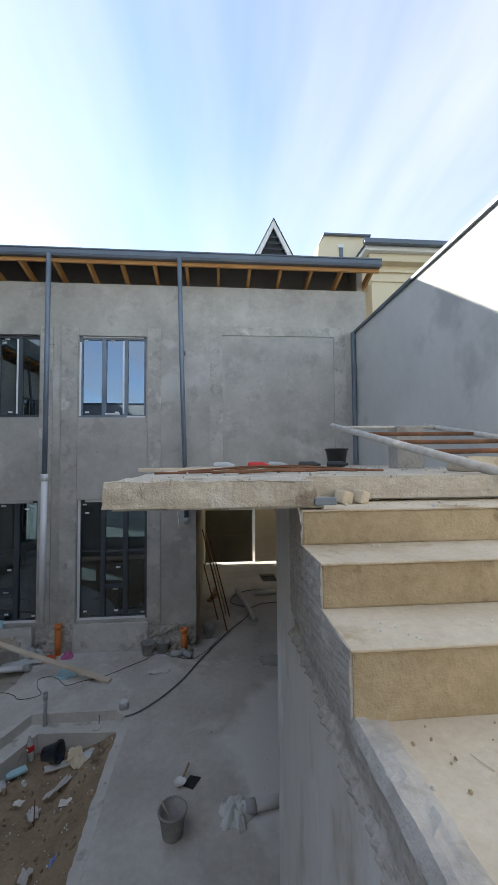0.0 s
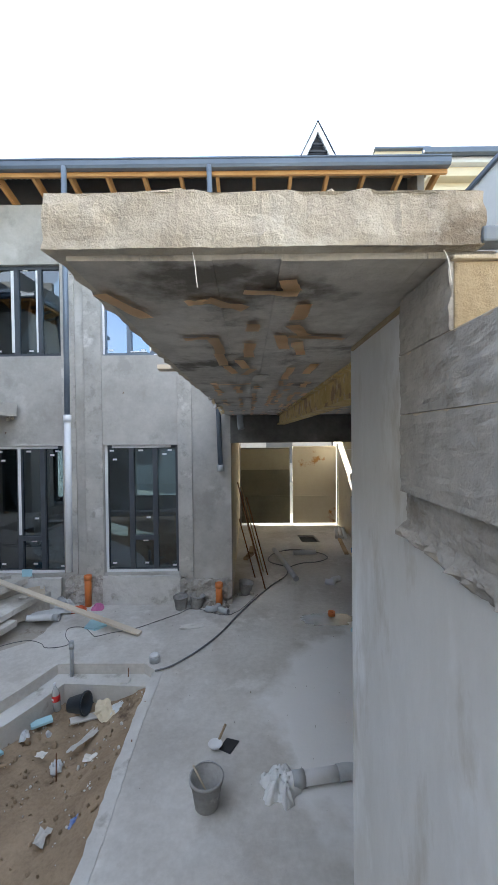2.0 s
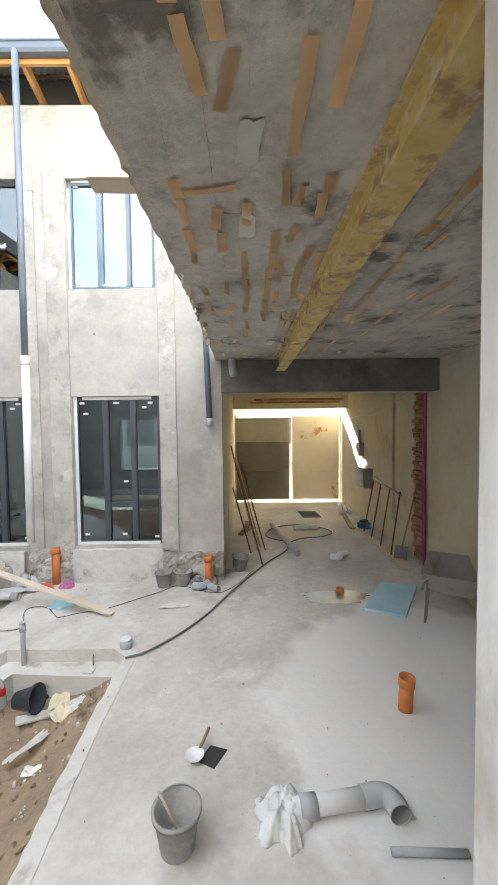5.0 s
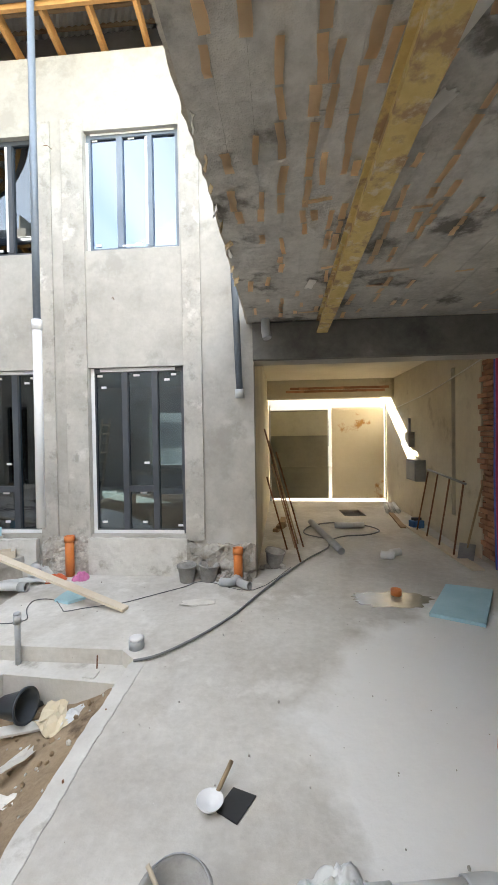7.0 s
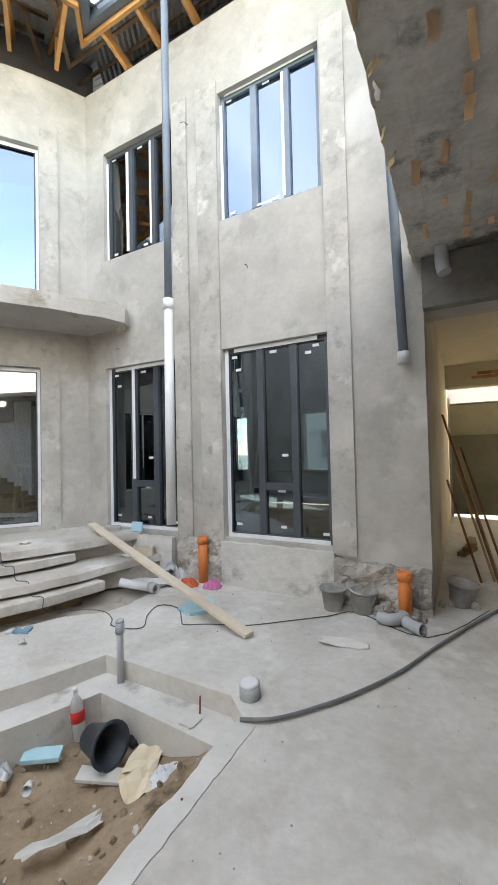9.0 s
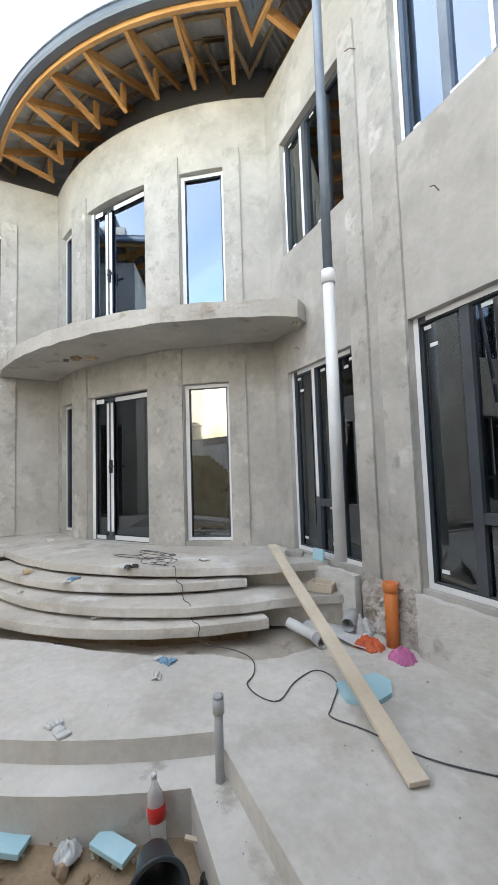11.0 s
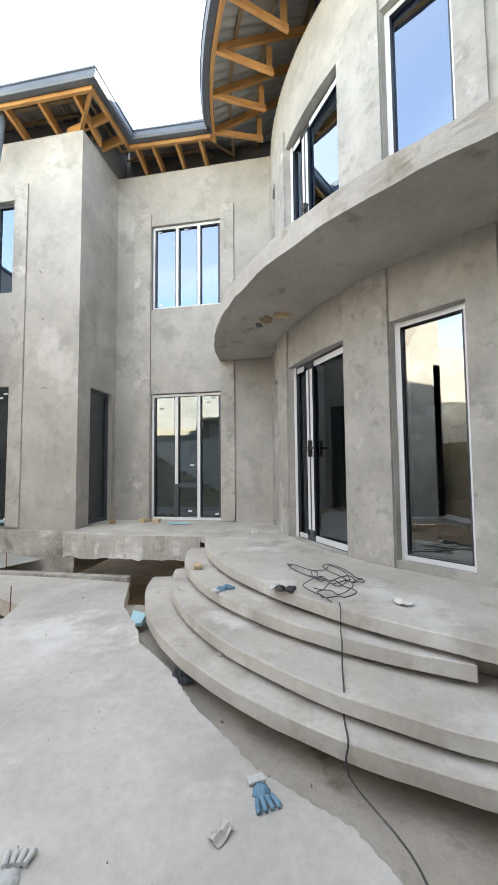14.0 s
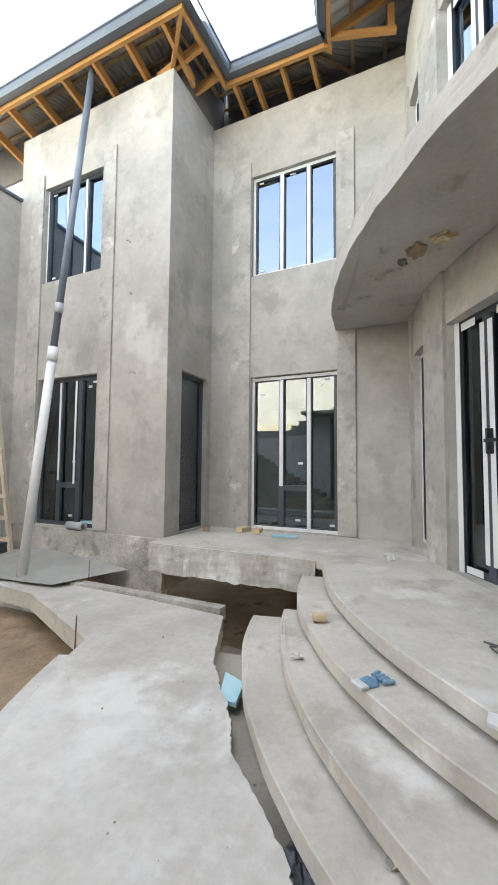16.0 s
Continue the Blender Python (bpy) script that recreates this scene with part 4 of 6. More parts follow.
for v in bm.verts:
    if v.co.x < 0.37:
        w = noise.noise(v.co * 11) + 0.6 * noise.noise(v.co * 34)
        v.co += Vector((0.012 * w, 0.010 * noise.noise(v.co * 19 + Vector((7, 0, 0))), (0.010 * w if SB + 0.01 < v.co.z else 0)))
structure(part("roof_slab", bm, SLAB), "thin raw concrete slab with a broken edge")
# board-marked soffit: a sheet of narrow boards' prints
bm = bmesh.new()
rb = random.Random(8)
x = SX0 + 0.03
while x < 2.70:
    w = rb.uniform(0.13, 0.19)
    y = 1.62
    while y < 7.5:
        ln = rb.uniform(1.6, 3.2)
        dz = rb.uniform(0.0, 0.004)
        box(x, min(x + w - 0.001, 2.73), max(y, 1.9 if x > 0.3 else 1.62), min(y + ln - 0.001, 7.5), SB - 0.010 - dz, SB + 0.002, bm=bm)
        y += ln
    x += w
structure(part("ceiling_soffit", bm, SLAB_UNDER), "dark board-marked concrete underside of the slab")
structure(part("lintel_beam", box(-0.39, 2.74, FY - 0.12, FY - 0.002, 2.89, SB - 0.02, 0.008), BEAM_DARK), "dark concrete beam over the passage")
bm = bmesh.new()
for a, b, c, d in ((0.40, 0.53, 3.34, 3.355), (0.435, 0.500, 3.212, 3.34), (0.40, 0.53, 3.19, 3.212)):
    box(a, b, 1.95, 7.47, c, d, bm=bm)
tagged(part("ceiling_beam", bm, YELLOW_BEAM), "ochre-painted rusty steel joist under the slab", "beam")

SF = 0.35
stairs = structure(empty("stairs"), "raw tan concrete steps up to the slab")
for z0, z1, y0, x0 in ((2.5, 2.861, -2.6, SF + 0.003), (2.868, 3.055, 1.045, SF - 0.040), (3.064, 3.205, 1.32, SF - 0.040), (3.214, 3.345, 1.60, SF - 0.040)):
    bm = box(x0, 2.738, y0, 1.858, z0, z1, 0.006 if z0 > 2.6 else 0.0)
    part("stair_step", bm, STAIR, stairs)
    if z0 > 2.6:
        cheek = box(SF - 0.046, SF - 0.038, y0 + 0.004, 1.855, z0, z1 + 0.006)
        bmesh.ops.subdivide_edges(cheek, edges=cheek.edges[:], cuts=16, use_grid_fill=True)
        for v in cheek.verts:
            if v.co.x < SF - 0.044:
                v.co.x -= 0.005 * abs(noise.noise(v.co * 16)) + 0.004 * noise.noise(v.co * 60)
        part("cheek", cheek, PLINTH, stairs, "rough grey side of a step")
for z, y0, y1 in ((3.055, 1.045, 1.856), (3.205, 1.32, 1.856), (3.345, 1.60, 1.855)):
    structure(part("tread", box(SF - 0.046, 2.73, y0 - 0.008, y1, z + 0.0005, z + 0.0085, 0.003), DUST), "dusty tread")
structure(part("slab_seat", box(SF - 0.03, 2.73, 1.853, 2.40, 3.343, SB - 0.0145), STAIR), "mortar bed under the slab's end")
structure(part("landing", box(SF - 0.023, 2.73, -2.6, 1.044, 2.862, 2.877), DUST), "landing covered with yellow dust and crumbs")
# the landing's broken mortar rim
bm = bmesh.new()
rim = {}
for i in range(141):
    y = -1.2 + 2.26 * i / 140
    for k in range(7):
        x = SF - 0.05 + 0.018 * k + 0.012 * noise.noise(Vector((y * 9, k, 0)))
        w = noise.noise(Vector((x * 30, y * 14, 2))) + 0.6 * noise.noise(Vector((x * 60, y * 40, 5)))
        rim[i, k] = bm.verts.new((x, y, 2.878 + (0.012 + 0.011 * w) * math.sin(math.pi * min(1, (k + 0.6) / 6)) - (0.02 if k == 0 else 0.006 if k == 6 else 0)))
for i in range(140):
    for k in range(6):
        bm.faces.new((rim[i, k], rim[i + 1, k], rim[i + 1, k + 1], rim[i, k + 1]))
structure(part("landing_rim", bm, PLINTH), "crumbling grey mortar rim of the landing")
prof = [(-2.6, G), (2.44, G), (2.44, SB - 0.012), (1.880, SB - 0.012), (1.880, 3.338), (1.615, 3.338), (1.615, 3.198), (1.335, 3.198), (1.335, 3.048), (1.06, 3.048), (1.06, 2.862), (-2.6, 2.862)]
bm = prism([(-y, z) for y, z in prof], SF - 0.02, SF - 0.016)
structure(part("stair_wall_core", box(SF + 0.004, SF + 0.18, -2.6, 2.43, G, 2.49), FLANK), "wall under the stairs")
structure(part("stair_wall_head", box(SF - 0.015, SF + 0.18, 1.885, 2.43, 2.491, SB - 0.014), FLANK), "wall head under the slab")
for v in bm.verts:
    v.co = Vector((v.co.z, -v.co.x, v.co.y))
bmesh.ops.recalc_face_normals(bm, faces=bm.faces)
structure(part("stair_wall", bm, FLANK), "pale patched plaster wall beside the stairs")
bm = bmesh.new()
cells = {}
for i in range(241):
    y = -0.9 + 2.76 * i / 240
    edge = 2.872
    slope = 2.62 + max(0.0, y - 0.45) * 0.09 + 0.03 * noise.noise(Vector((y * 5, 3, 0)))
    for k in range(25):
        z = slope + (edge - slope) * k / 24
        w = 0.5 * noise.noise(Vector((y * 7, z * 16, 1))) + 0.6 * noise.noise(Vector((y * 30, z * 30, 4))) + 0.45 * noise.noise(Vector((y * 70, z * 70, 9)))
        rag = max(0.0, 1 - abs(k - 4) / 5.0)
        cells[i, k] = bm.verts.new((SF - 0.024 - 0.010 * w - rag * 0.034 * (0.5 + w) - (0.004 if k else -0.006), y, z + (0.03 * noise.noise(Vector((y * 14, 0, 0))) if k == 0 else 0)))
for i in range(240):
    for k in range(24):
        bm.faces.new((cells[i, k], cells[i + 1, k], cells[i + 1, k + 1], cells[i, k + 1]))
bmesh.ops.recalc_face_normals(bm, faces=bm.faces)
structure(part("stair_flank", bm, PLINTH), "rough board-marked concrete flank of the stairs with crumbling lower edge")
bm = bmesh.new()
for i in range(15):
    z = G + 0.13 * (i + 1)
    box(-0.62, SF - 0.02, 3.02 - 0.232 * (i + 1), 3.02 - 0.232 * i, G - 0.1, z, bm=bm)
box(-0.62, SF - 0.02, -2.6, 3.02 - 0.232 * 15, G - 0.1, 2.23, bm=bm)
structure(part("stairs_lower", bm, STAIR), "lower flight of raw concrete steps")

# ---- boundary walls ----
wall_x("wall_east", -4.0, 14.0, 2.74, 2.95, 0.0, 3.4, [(7.98, 8.34, G, 2.95), (9.16, 9.30, 0.6, 3.0)], PASSAGE, "plastered passage wall with chases")
# Dark backing puts the depth shade of the chases into its colour.
structure(part("wall_east_back", box(2.95, 3.05, 7.5, 13.9, 0.0, 3.4), BEAM_DARK), "dark-coloured back giving the wall chases their shade")
structure(part("wall_east_upper", box(2.74, 2.95, -4.0, FY - 0.003, 3.4, 6.06), RWALL), "pale plastered boundary wall")
structure(part("coping", box(2.70, 2.97, -4.0, FY - 0.003, 6.06, 6.11, 0.005), GUTTER), "dark metal coping on the boundary wall")
structure(part("coping_drop", box(2.66, 2.72, FY - 0.14, FY - 0.06, ST, 6.08, 0.005), PIPE_DARK), "dark metal strip down the wall corner")
wall_y("wall_south", -9.0, -0.9, -1.06, -0.86, 0.0, 5.9, [], PLASTER, "plastered boundary wall")
structure(part("coping_south", box(-7.2, -0.9, -1.08, -0.82, 5.9, 5.95), GUTTER), "dark metal coping")
wall_x("wall_south_return", -4.0, -0.86, -1.1, -0.9, 0.0, 4.5, [], PLASTER, "plastered boundary wall")
wall_y("wall_south_end", -1.1, 2.95, -4.2, -4.0, 0.0, 6.0, [], PLASTER, "plastered boundary wall")
wall_x("wall_passage_west", FY + 0.32, 13.9, -0.6, -0.39, 0.0, 3.4, [], PASSAGE, "plastered passage wall")
structure(part("lintel_gate", box(-0.39, 2.74, 12.6, 12.9, 2.86, 3.32), PASSAGE), "brick and plaster lintel before the gate")

# ---- things ----
def at(bm, m):
    bmesh.ops.transform(bm, matrix=m, verts=bm.verts[:])
    return bm


def thing(name, label, category, m=None, group=""):
    return tagged(empty(name, m), label, category, group)


def solid(name, bm, material, label, category, m=None, group=""):
    ob = tagged(part(name, bm, material), label, category, group)
    if m is not None:
        ob.matrix_basis = m
    return ob


def hollow(points, r, wall=0.005, sides=18):
    """An open pipe with wall thickness along points."""
    bm = tube(points, r, sides, cap=False)
    inner_start = len(bm.verts)
    tube(points, r - wall, sides, bm=bm, cap=False)
    bm.verts.ensure_lookup_table()
    n = inner_start
    for base_o, base_i in ((0, n), (n - sides, 2 * n - sides)):
        for k in range(sides):
            k2 = (k + 1) % sides
            bm.faces.new((bm.verts[base_o + k], bm.verts[base_o + k2], bm.verts[base_i + k2], bm.verts[base_i + k]))
    bmesh.ops.recalc_face_normals(bm, faces=bm.faces)
    return bm


# ---- downpipes ----
pipe = thing("downpipe", "rainwater pipe, dark blue-grey above and white plastic below", "pipe", pose(0, 0, 0))
part("upper_pipe", tube([(-2.93, 7.10, 7.24), (-2.94, 7.09, 3.32)], 0.042, 16), PIPE_DARK, pipe)
part("lower_pipe", tube([(-2.94, 7.09, 3.36), (-2.95, 7.09, 0.88)], 0.052, 16), PIPE_WHITE, pipe, "white plastic pipe")
part("socket", tube([(-2.94, 7.09, 3.25), (-2.94, 7.09, 3.37)], 0.060, 16), PIPE_WHITE, pipe, "white socket")
pipe = thing("downpipe", "dark blue-grey rainwater pipe ending above the ground", "pipe", pose(0, 0, 0))
part("upper_pipe", tube([(-0.66, 7.10, 7.24), (-0.62, 7.30, 4.9), (-0.56, 7.48, 2.52)], 0.042, 16), PIPE_DARK, pipe)
part("socket", tube([(-0.56, 7.478, 2.53), (-0.56, 7.485, 2.42)], 0.056, 16), PIPE_GREY, pipe, "grey socket")
for z in (3.9, 5.6):
    part("bracket", box(-0.64 if z > 5 else -0.60, -0.58 if z > 5 else -0.56, 7.28 if z > 5 else 7.40, 7.598, z, z + 0.025), STEEL, pipe, "thin steel bracket")
pipe = thing("downpipe", "loose downpipe leaning from the gutter, white below", "pipe", pose(0, 0, 0))
top, low = Vector((-6.93, 1.20, 7.22)), Vector((-6.36, 0.93, G + 0.01))
mid = top.lerp(low, 0.60)
part("upper_pipe", tube([top, mid], 0.045, 16), PIPE_DARK, pipe)
part("lower_pipe", tube([mid + (top - low) * 0.01, low], 0.058, 16), PIPE_WHITE, pipe, "white plastic pipe")
part("socket", tube([top.lerp(low, 0.585), top.lerp(low, 0.612)], 0.066, 16), PIPE_WHITE, pipe, "white socket")
part("socket", tube([top.lerp(low, 0.50), top.lerp(low, 0.52)], 0.055, 16), PIPE_GREY, pipe, "grey socket")
# drain stub under the slab
solid("drain_elbow", tube(spline([(-0.22, 7.38, 3.36), (-0.22, 7.38, 3.22), (-0.20, 7.36, 3.12)]), 0.055, 14), PIPE_GREY, "dark grey drain stub under the slab", "pipe")

# ---- orange and grey drain stubs ----
def upright_pipe(x, y, z0, h, r, material, label, cap=None, tilt=0):
    root = thing("drain_pipe", label, "pipe", pose(x, y, z0, tilt, tilt * 0.6, 0), "upright drain pipes")
    part("pipe_body", hollow([(0, 0, 0), (0, 0, h)], r), material, root)
    part("socket", hollow([(0, 0, h - 0.07), (0, 0, h + 0.004)], r + 0.008, 0.009), material, root)
    if cap:
        part("cap", at(lathe([(r + 0.004, 0), (r + 0.006, 0.02), (r - 0.012, 0.028), (0.001, 0.024)], 18), pose(0, 0, h)), cap, root, "pale plastic cap")
    return root


upright_pipe(-2.83, 7.50, G, 0.52, 0.056, PIPE_ORANGE, "upright orange drain pipe by the footing")
upright_pipe(-0.60, 7.36, G, 0.42, 0.056, PIPE_ORANGE, "short upright orange drain pipe by the footing")
upright_pipe(1.20, 4.86, G, 0.27, 0.056, PIPE_ORANGE, "short orange drain pipe standing in the yard floor", tilt=3)
upright_pipe(-1.31, 5.82, -0.02, 0.24, 0.056, PIPE_GREY, "capped grey drain pipe at the corner of the bed", PIPE_WHITE)
upright_pipe(-2.33, 5.75, 0.02, 0.42, 0.024, PIPE_GREY, "thin grey pipe standing on the bed's ledge", PIPE_GREY)
upright_pipe(1.20, 7.05, G, 0.06, 0.05, PIPE_ORANGE, "orange drain stub in a wet hollow")

# ---- buckets ----
def bucket(m, label, r=0.13, h=0.22, material=None, handle=True):
    root = thing("bucket", label, "bucket", m, "buckets")
    material = material or BUCKET
    part("pail", lathe([(r * 0.72, 0), (r * 0.74, 0.004), (r, h), (r + 0.008, h), (r + 0.008, h - 0.02), (r + 0.012, h + 0.006), (r - 0.008, h + 0.004), (r * 0.7, 0.03), (0.001, 0.03)], 28), material, root)
    if handle:
        pts = [(r * math.cos(radians(a)), r * 0.9 * math.sin(radians(a)) + 0.01, h - 0.01 + 0.035 * math.sin(radians(a))) for a in range(0, 181, 15)]
        part("bail", tube(pts, 0.003, 6), STEEL, root, "thin wire bail")
    return root


near = bucket(pose(-0.44, 3.86, G), "cement-smeared bucket with a little mortar in it", 0.125, 0.22)
part("mortar", at(heap(0.09, 0.09, 0.05, 4, 10), pose(0, 0, 0.03)), PLINTH, near, "grey mortar left in the bucket")
part("stir_stick", tube([(0.03, 0.0, 0.04), (-0.11, 0.05, 0.27)], 0.008, 6), PALE_WOOD, near, "pale mixing stick")
bucket(pose(-1.24, 7.36, G, 0, 0, 20), "old cement bucket by the footing", 0.115, 0.20)
bucket(pose(-0.98, 7.40, G, 4, 3, 70), "old cement bucket beside another one", 0.12, 0.20)
bucket(pose(-0.18, 7.95, G, 8, 0, 70), "cement-caked bucket in the passage mouth", 0.13, 0.22)
bucket(pose(1.62, 5.3, ST, 0, 0, 0), "dark plastic bucket standing on the slab", 0.15, 0.24, BLACK)
bucket(pose(-6.95, -0.35, 0.2, 0, 0, 0), "dark bucket at the wing's foot", 0.12, 0.2, BLACK)
tub = thing("plastic_tub", "dark blue-black plastic tub lying on its side on the soil", "bucket", Matrix.Translation((-2.09, 5.36, -0.07)) @ Matrix.Scale(0.84, 4) @ Vector((0.93, -0.12, 0.16)).to_track_quat("Z", "Y").to_matrix().to_4x4())
part("tub_wall", lathe([(0.085, -0.12), (0.09, -0.12), (0.135, 0.12), (0.15, 0.125), (0.15, 0.105), (0.152, 0.132), (0.128, 0.125), (0.085, -0.10), (0.001, -0.10)], 32), surface("navy_plastic", (0.02, 0.03, 0.042), (0.045, 0.06, 0.078), 4, 20, 0.4, 0.05), tub)

# ---- things in the planting bed ----
bottle = thing("plastic_bottle", "clear empty plastic drink bottle with a red label", "bottle", pose(-2.36, 5.43, -0.19, 3, -4, 0))
CLEAR = surface("clear_plastic", (0.62, 0.65, 0.65), (0.78, 0.80, 0.80), 6, 20, 0.15, 0.05)
CLEAR.node_tree.nodes["Principled BSDF"].inputs["Alpha"].default_value = 0.5
RED = surface("red_label", (0.55, 0.02, 0.02), (0.68, 0.04, 0.035), 8, 30, 0.4, 0.0)
body = part("bottle_body", lathe([(0.03, 0), (0.042, 0.012), (0.044, 0.10), (0.040, 0.13), (0.044, 0.20), (0.036, 0.24), (0.016, 0.285), (0.013, 0.30), (0.013, 0.32)], 20), CLEAR, bottle)
part("label_band", lathe([(0.0442, 0.125), (0.0455, 0.126), (0.0455, 0.195), (0.0442, 0.196)], 20), RED, bottle, "red paper band with a white wavy mark")
part("label_mark", at(box(-0.02, 0.02, -0.0475, -0.0455, 0.148, 0.172, 0.001), pose(0, 0, 0, 0, 0, -30)), FILM, bottle, "white wavy mark")
part("cap", lathe([(0.015, 0.312), (0.015, 0.334), (0.001, 0.335)], 14), FILM, bottle, "white screw cap")
CREAM_PAPER = surface("cream_wrapper", (0.62, 0.52, 0.36), (0.76, 0.67, 0.50), 5, 30, 0.85, 0.3)
PLASTIC_BAG = surface("translucent_bag", (0.55, 0.57, 0.58), (0.74, 0.76, 0.77), 6, 30, 0.35, 0.4)
bed = [("paper_scrap", scrap(0.18, 0.20, 1, 0.05), CREAM_PAPER, "torn cream wrapping paper on the soil", "paper", pose(-1.83, 5.46, -0.18, 4, 6, 20)),
       ("paper_scrap", scrap(0.20, 0.24, 2, 0.06), CREAM_PAPER, "crumpled cream paper on the soil", "paper", pose(-1.76, 5.33, -0.18, 4, -6, 50)),
       ("plastic_bag", heap(0.13, 0.17, 0.06, 3, 20, 0.8), PLASTIC_BAG, "crumpled clear plastic bag on the soil", "bag", pose(-1.62, 5.40, -0.17, 0, 0, 20)),
       ("plastic_bag", heap(0.06, 0.08, 0.08, 5, 16, 0.7), PLASTIC_BAG, "small knotted plastic bag on the soil", "bag", pose(-2.52, 5.02, -0.2)),
       ("rag", heap(0.09, 0.08, 0.06, 6, 18, 0.8), BLACK, "small black rag in the bed's corner", "rag", pose(-2.05, 5.60, -0.2)),
       ("foam_offcut", at(box(-0.11, 0.11, -0.05, 0.05, 0, 0.03, 0.004), pose(0, 0, 0, 4, 3, 0)), FOAM, "pale blue foam offcut on the soil", "foam board", pose(-2.44, 5.22, -0.19, 0, 0, 38)),
       ("board_offcut", box(-0.16, 0.16, -0.05, 0.05, 0, 0.02, 0.003), PAPER, "broken white board under the tub", "board", pose(-1.98, 5.30, -0.2, 3, 5, 28)),
       ("plastic_cup", lathe([(0.022, 0), (0.028, 0.06), (0.026, 0.06), (0.02, 0.004), (0.001, 0.004)], 16), FILM, "small white cup lying on the soil", "cup", pose(-2.28, 5.04, -0.16, 80, 0, 40)),
       ("tissue", heap(0.08, 0.10, 0.07, 9, 18, 0.9), CLOTH, "crumpled white tissue on the soil", "paper", pose(-1.98, 4.62, -0.19, 0, 0, 30)),
       ("paper_strip", scrap(0.07, 0.36, 10, 0.05), PAPER, "torn white paper strip on the soil", "paper", pose(-1.84, 4.92, -0.17, 0, 0, -25)),
       ("paper_scrap", scrap(0.10, 0.07, 11, 0.03), PAPER, "white paper scrap on the soil", "paper", pose(-2.2, 4.75, -0.18)),
       ("tissue", heap(0.07, 0.06, 0.05, 12, 14, 0.9), CLOTH, "crumpled white tissue near the bed's rim", "paper", pose(-1.52, 4.32, -0.12)),
       ("wrapper", heap(0.06, 0.09, 0.03, 13, 14, 0.8), surface("blue_wrapper", (0.05, 0.12, 0.42), (0.35, 0.45, 0.65), 18, 40, 0.4, 0.2), "shiny blue sweet wrapper on the soil", "wrapper", pose(-1.52, 4.02, -0.12, 0, 0, -30)),
       ("plastic_bottle", at(lathe([(0.03, 0), (0.034, 0.02), (0.034, 0.16), (0.012, 0.2), (0.012, 0.22), (0.001, 0.222)], 14), pose(0, 0, 0.035, 90, 0, 0)), CLEAR, "small crushed clear bottle on the soil", "bottle", pose(-2.45, 4.35, -0.2, 0, 0, 30)),
       ("tile_piece", scrap(0.10, 0.09, 14, 0.0, 0.01), PAPER, "broken pale tile on the ledge", "tile", pose(-1.62, 5.62, 0.022)),
       ("paper_scrap", scrap(0.14, 0.10, 15, 0.03), PAPER, "white scrap on the soil", "paper", pose(-1.66, 4.66, -0.14)),
       ("wood_sliver", box(-0.10, 0.10, -0.012, 0.012, 0, 0.01), PALE_WOOD, "pale wood sliver on the soil", "wood", pose(-2.22, 5.62, -0.15, 0, 12, 60)),
       ("wood_sliver", box(-0.13, 0.13, -0.015, 0.015, 0, 0.012), OLD_WOOD, "brown wood sliver on the soil", "wood", pose(-2.6, 4.6, -0.18, 0, 0, 20)),
       ("paper_scrap", scrap(0.12, 0.12, 16, 0.04), PAPER, "grey-white scrap on the soil", "paper", pose(-2.75, 4.1, -0.18)),
       ("paper_scrap", scrap(0.09, 0.14, 17, 0.04), PAPER, "white scrap on the soil", "paper", pose(-1.75, 3.9, -0.15)),
       ("foam_offcut", box(-0.09, 0.09, -0.06, 0.06, 0, 0.03, 0.004), FOAM, "pale blue foam chip on the soil", "foam board", pose(-2.7, 4.75, -0.19, 0, 4, 60))]
for name, bm, material, label, cat, m in bed:
    solid(name, bm, material, label, cat, m)
for x, y, h in ((-1.27, 5.50, 0.10), (-1.24, 5.05, 0.12), (-1.62, 5.72, 0.09), (-2.75, 5.32, 0.08), (-1.93, 4.5, 0.25), (-1.22, 4.5, 0.13)):
    solid("rebar_pin", tube([(0, 0, -0.1), (0.01, 0.0, h)], 0.006, 6), RUST, "rusty rebar pin sticking up", "rebar", pose(x, y, 0.04 if x != -1.93 else -0.2), "rebar pins")

# ---- things in the yard ----
d = Vector((-1.70, 6.50, G + 0.02)) - Vector((-4.38, 7.22, 0.76))
solid("plank", box(0, d.length + 0.02, -0.052, 0.052, -0.004, 0.026, 0.003), PALE_WOOD, "long pale pine plank sloping off the porch", "plank",
      pose(-4.38, 7.22, 0.76) @ d.to_track_quat("X", "Z").to_matrix().to_4x4())
irregular = [(-0.20, -0.12), (-0.02, -0.26), (0.17, -0.16), (0.20, 0.04), (0.12, 0.20), (-0.02, 0.24), (-0.13, 0.08)]
solid("foam_board", at(prism(irregular, 0, 0.03), Matrix.Diagonal((0.85, 0.85, 1, 1))), FOAM, "broken light blue foam board on the screed", "foam board", pose(-2.44, 6.85, G, 0, 0, 20))
solid("foam_board", prism([(1.84, 7.31), (2.29, 7.16), (1.80, 6.32), (1.37, 6.53)], G + 0.001, G + 0.035), FOAM, "square light blue foam board on the screed", "foam board")
bent = thing("drain_pipe", "white drain pipe with a bent end beside the steps", "pipe", pose(0, 0, 0))
part("pipe_body", hollow(spline([(-3.56, 6.92, G + 0.07), (-3.46, 6.96, G + 0.05), (-3.25, 6.98, G + 0.05), (-3.08, 6.96, G + 0.05)]), 0.048), PIPE_WHITE, bent)
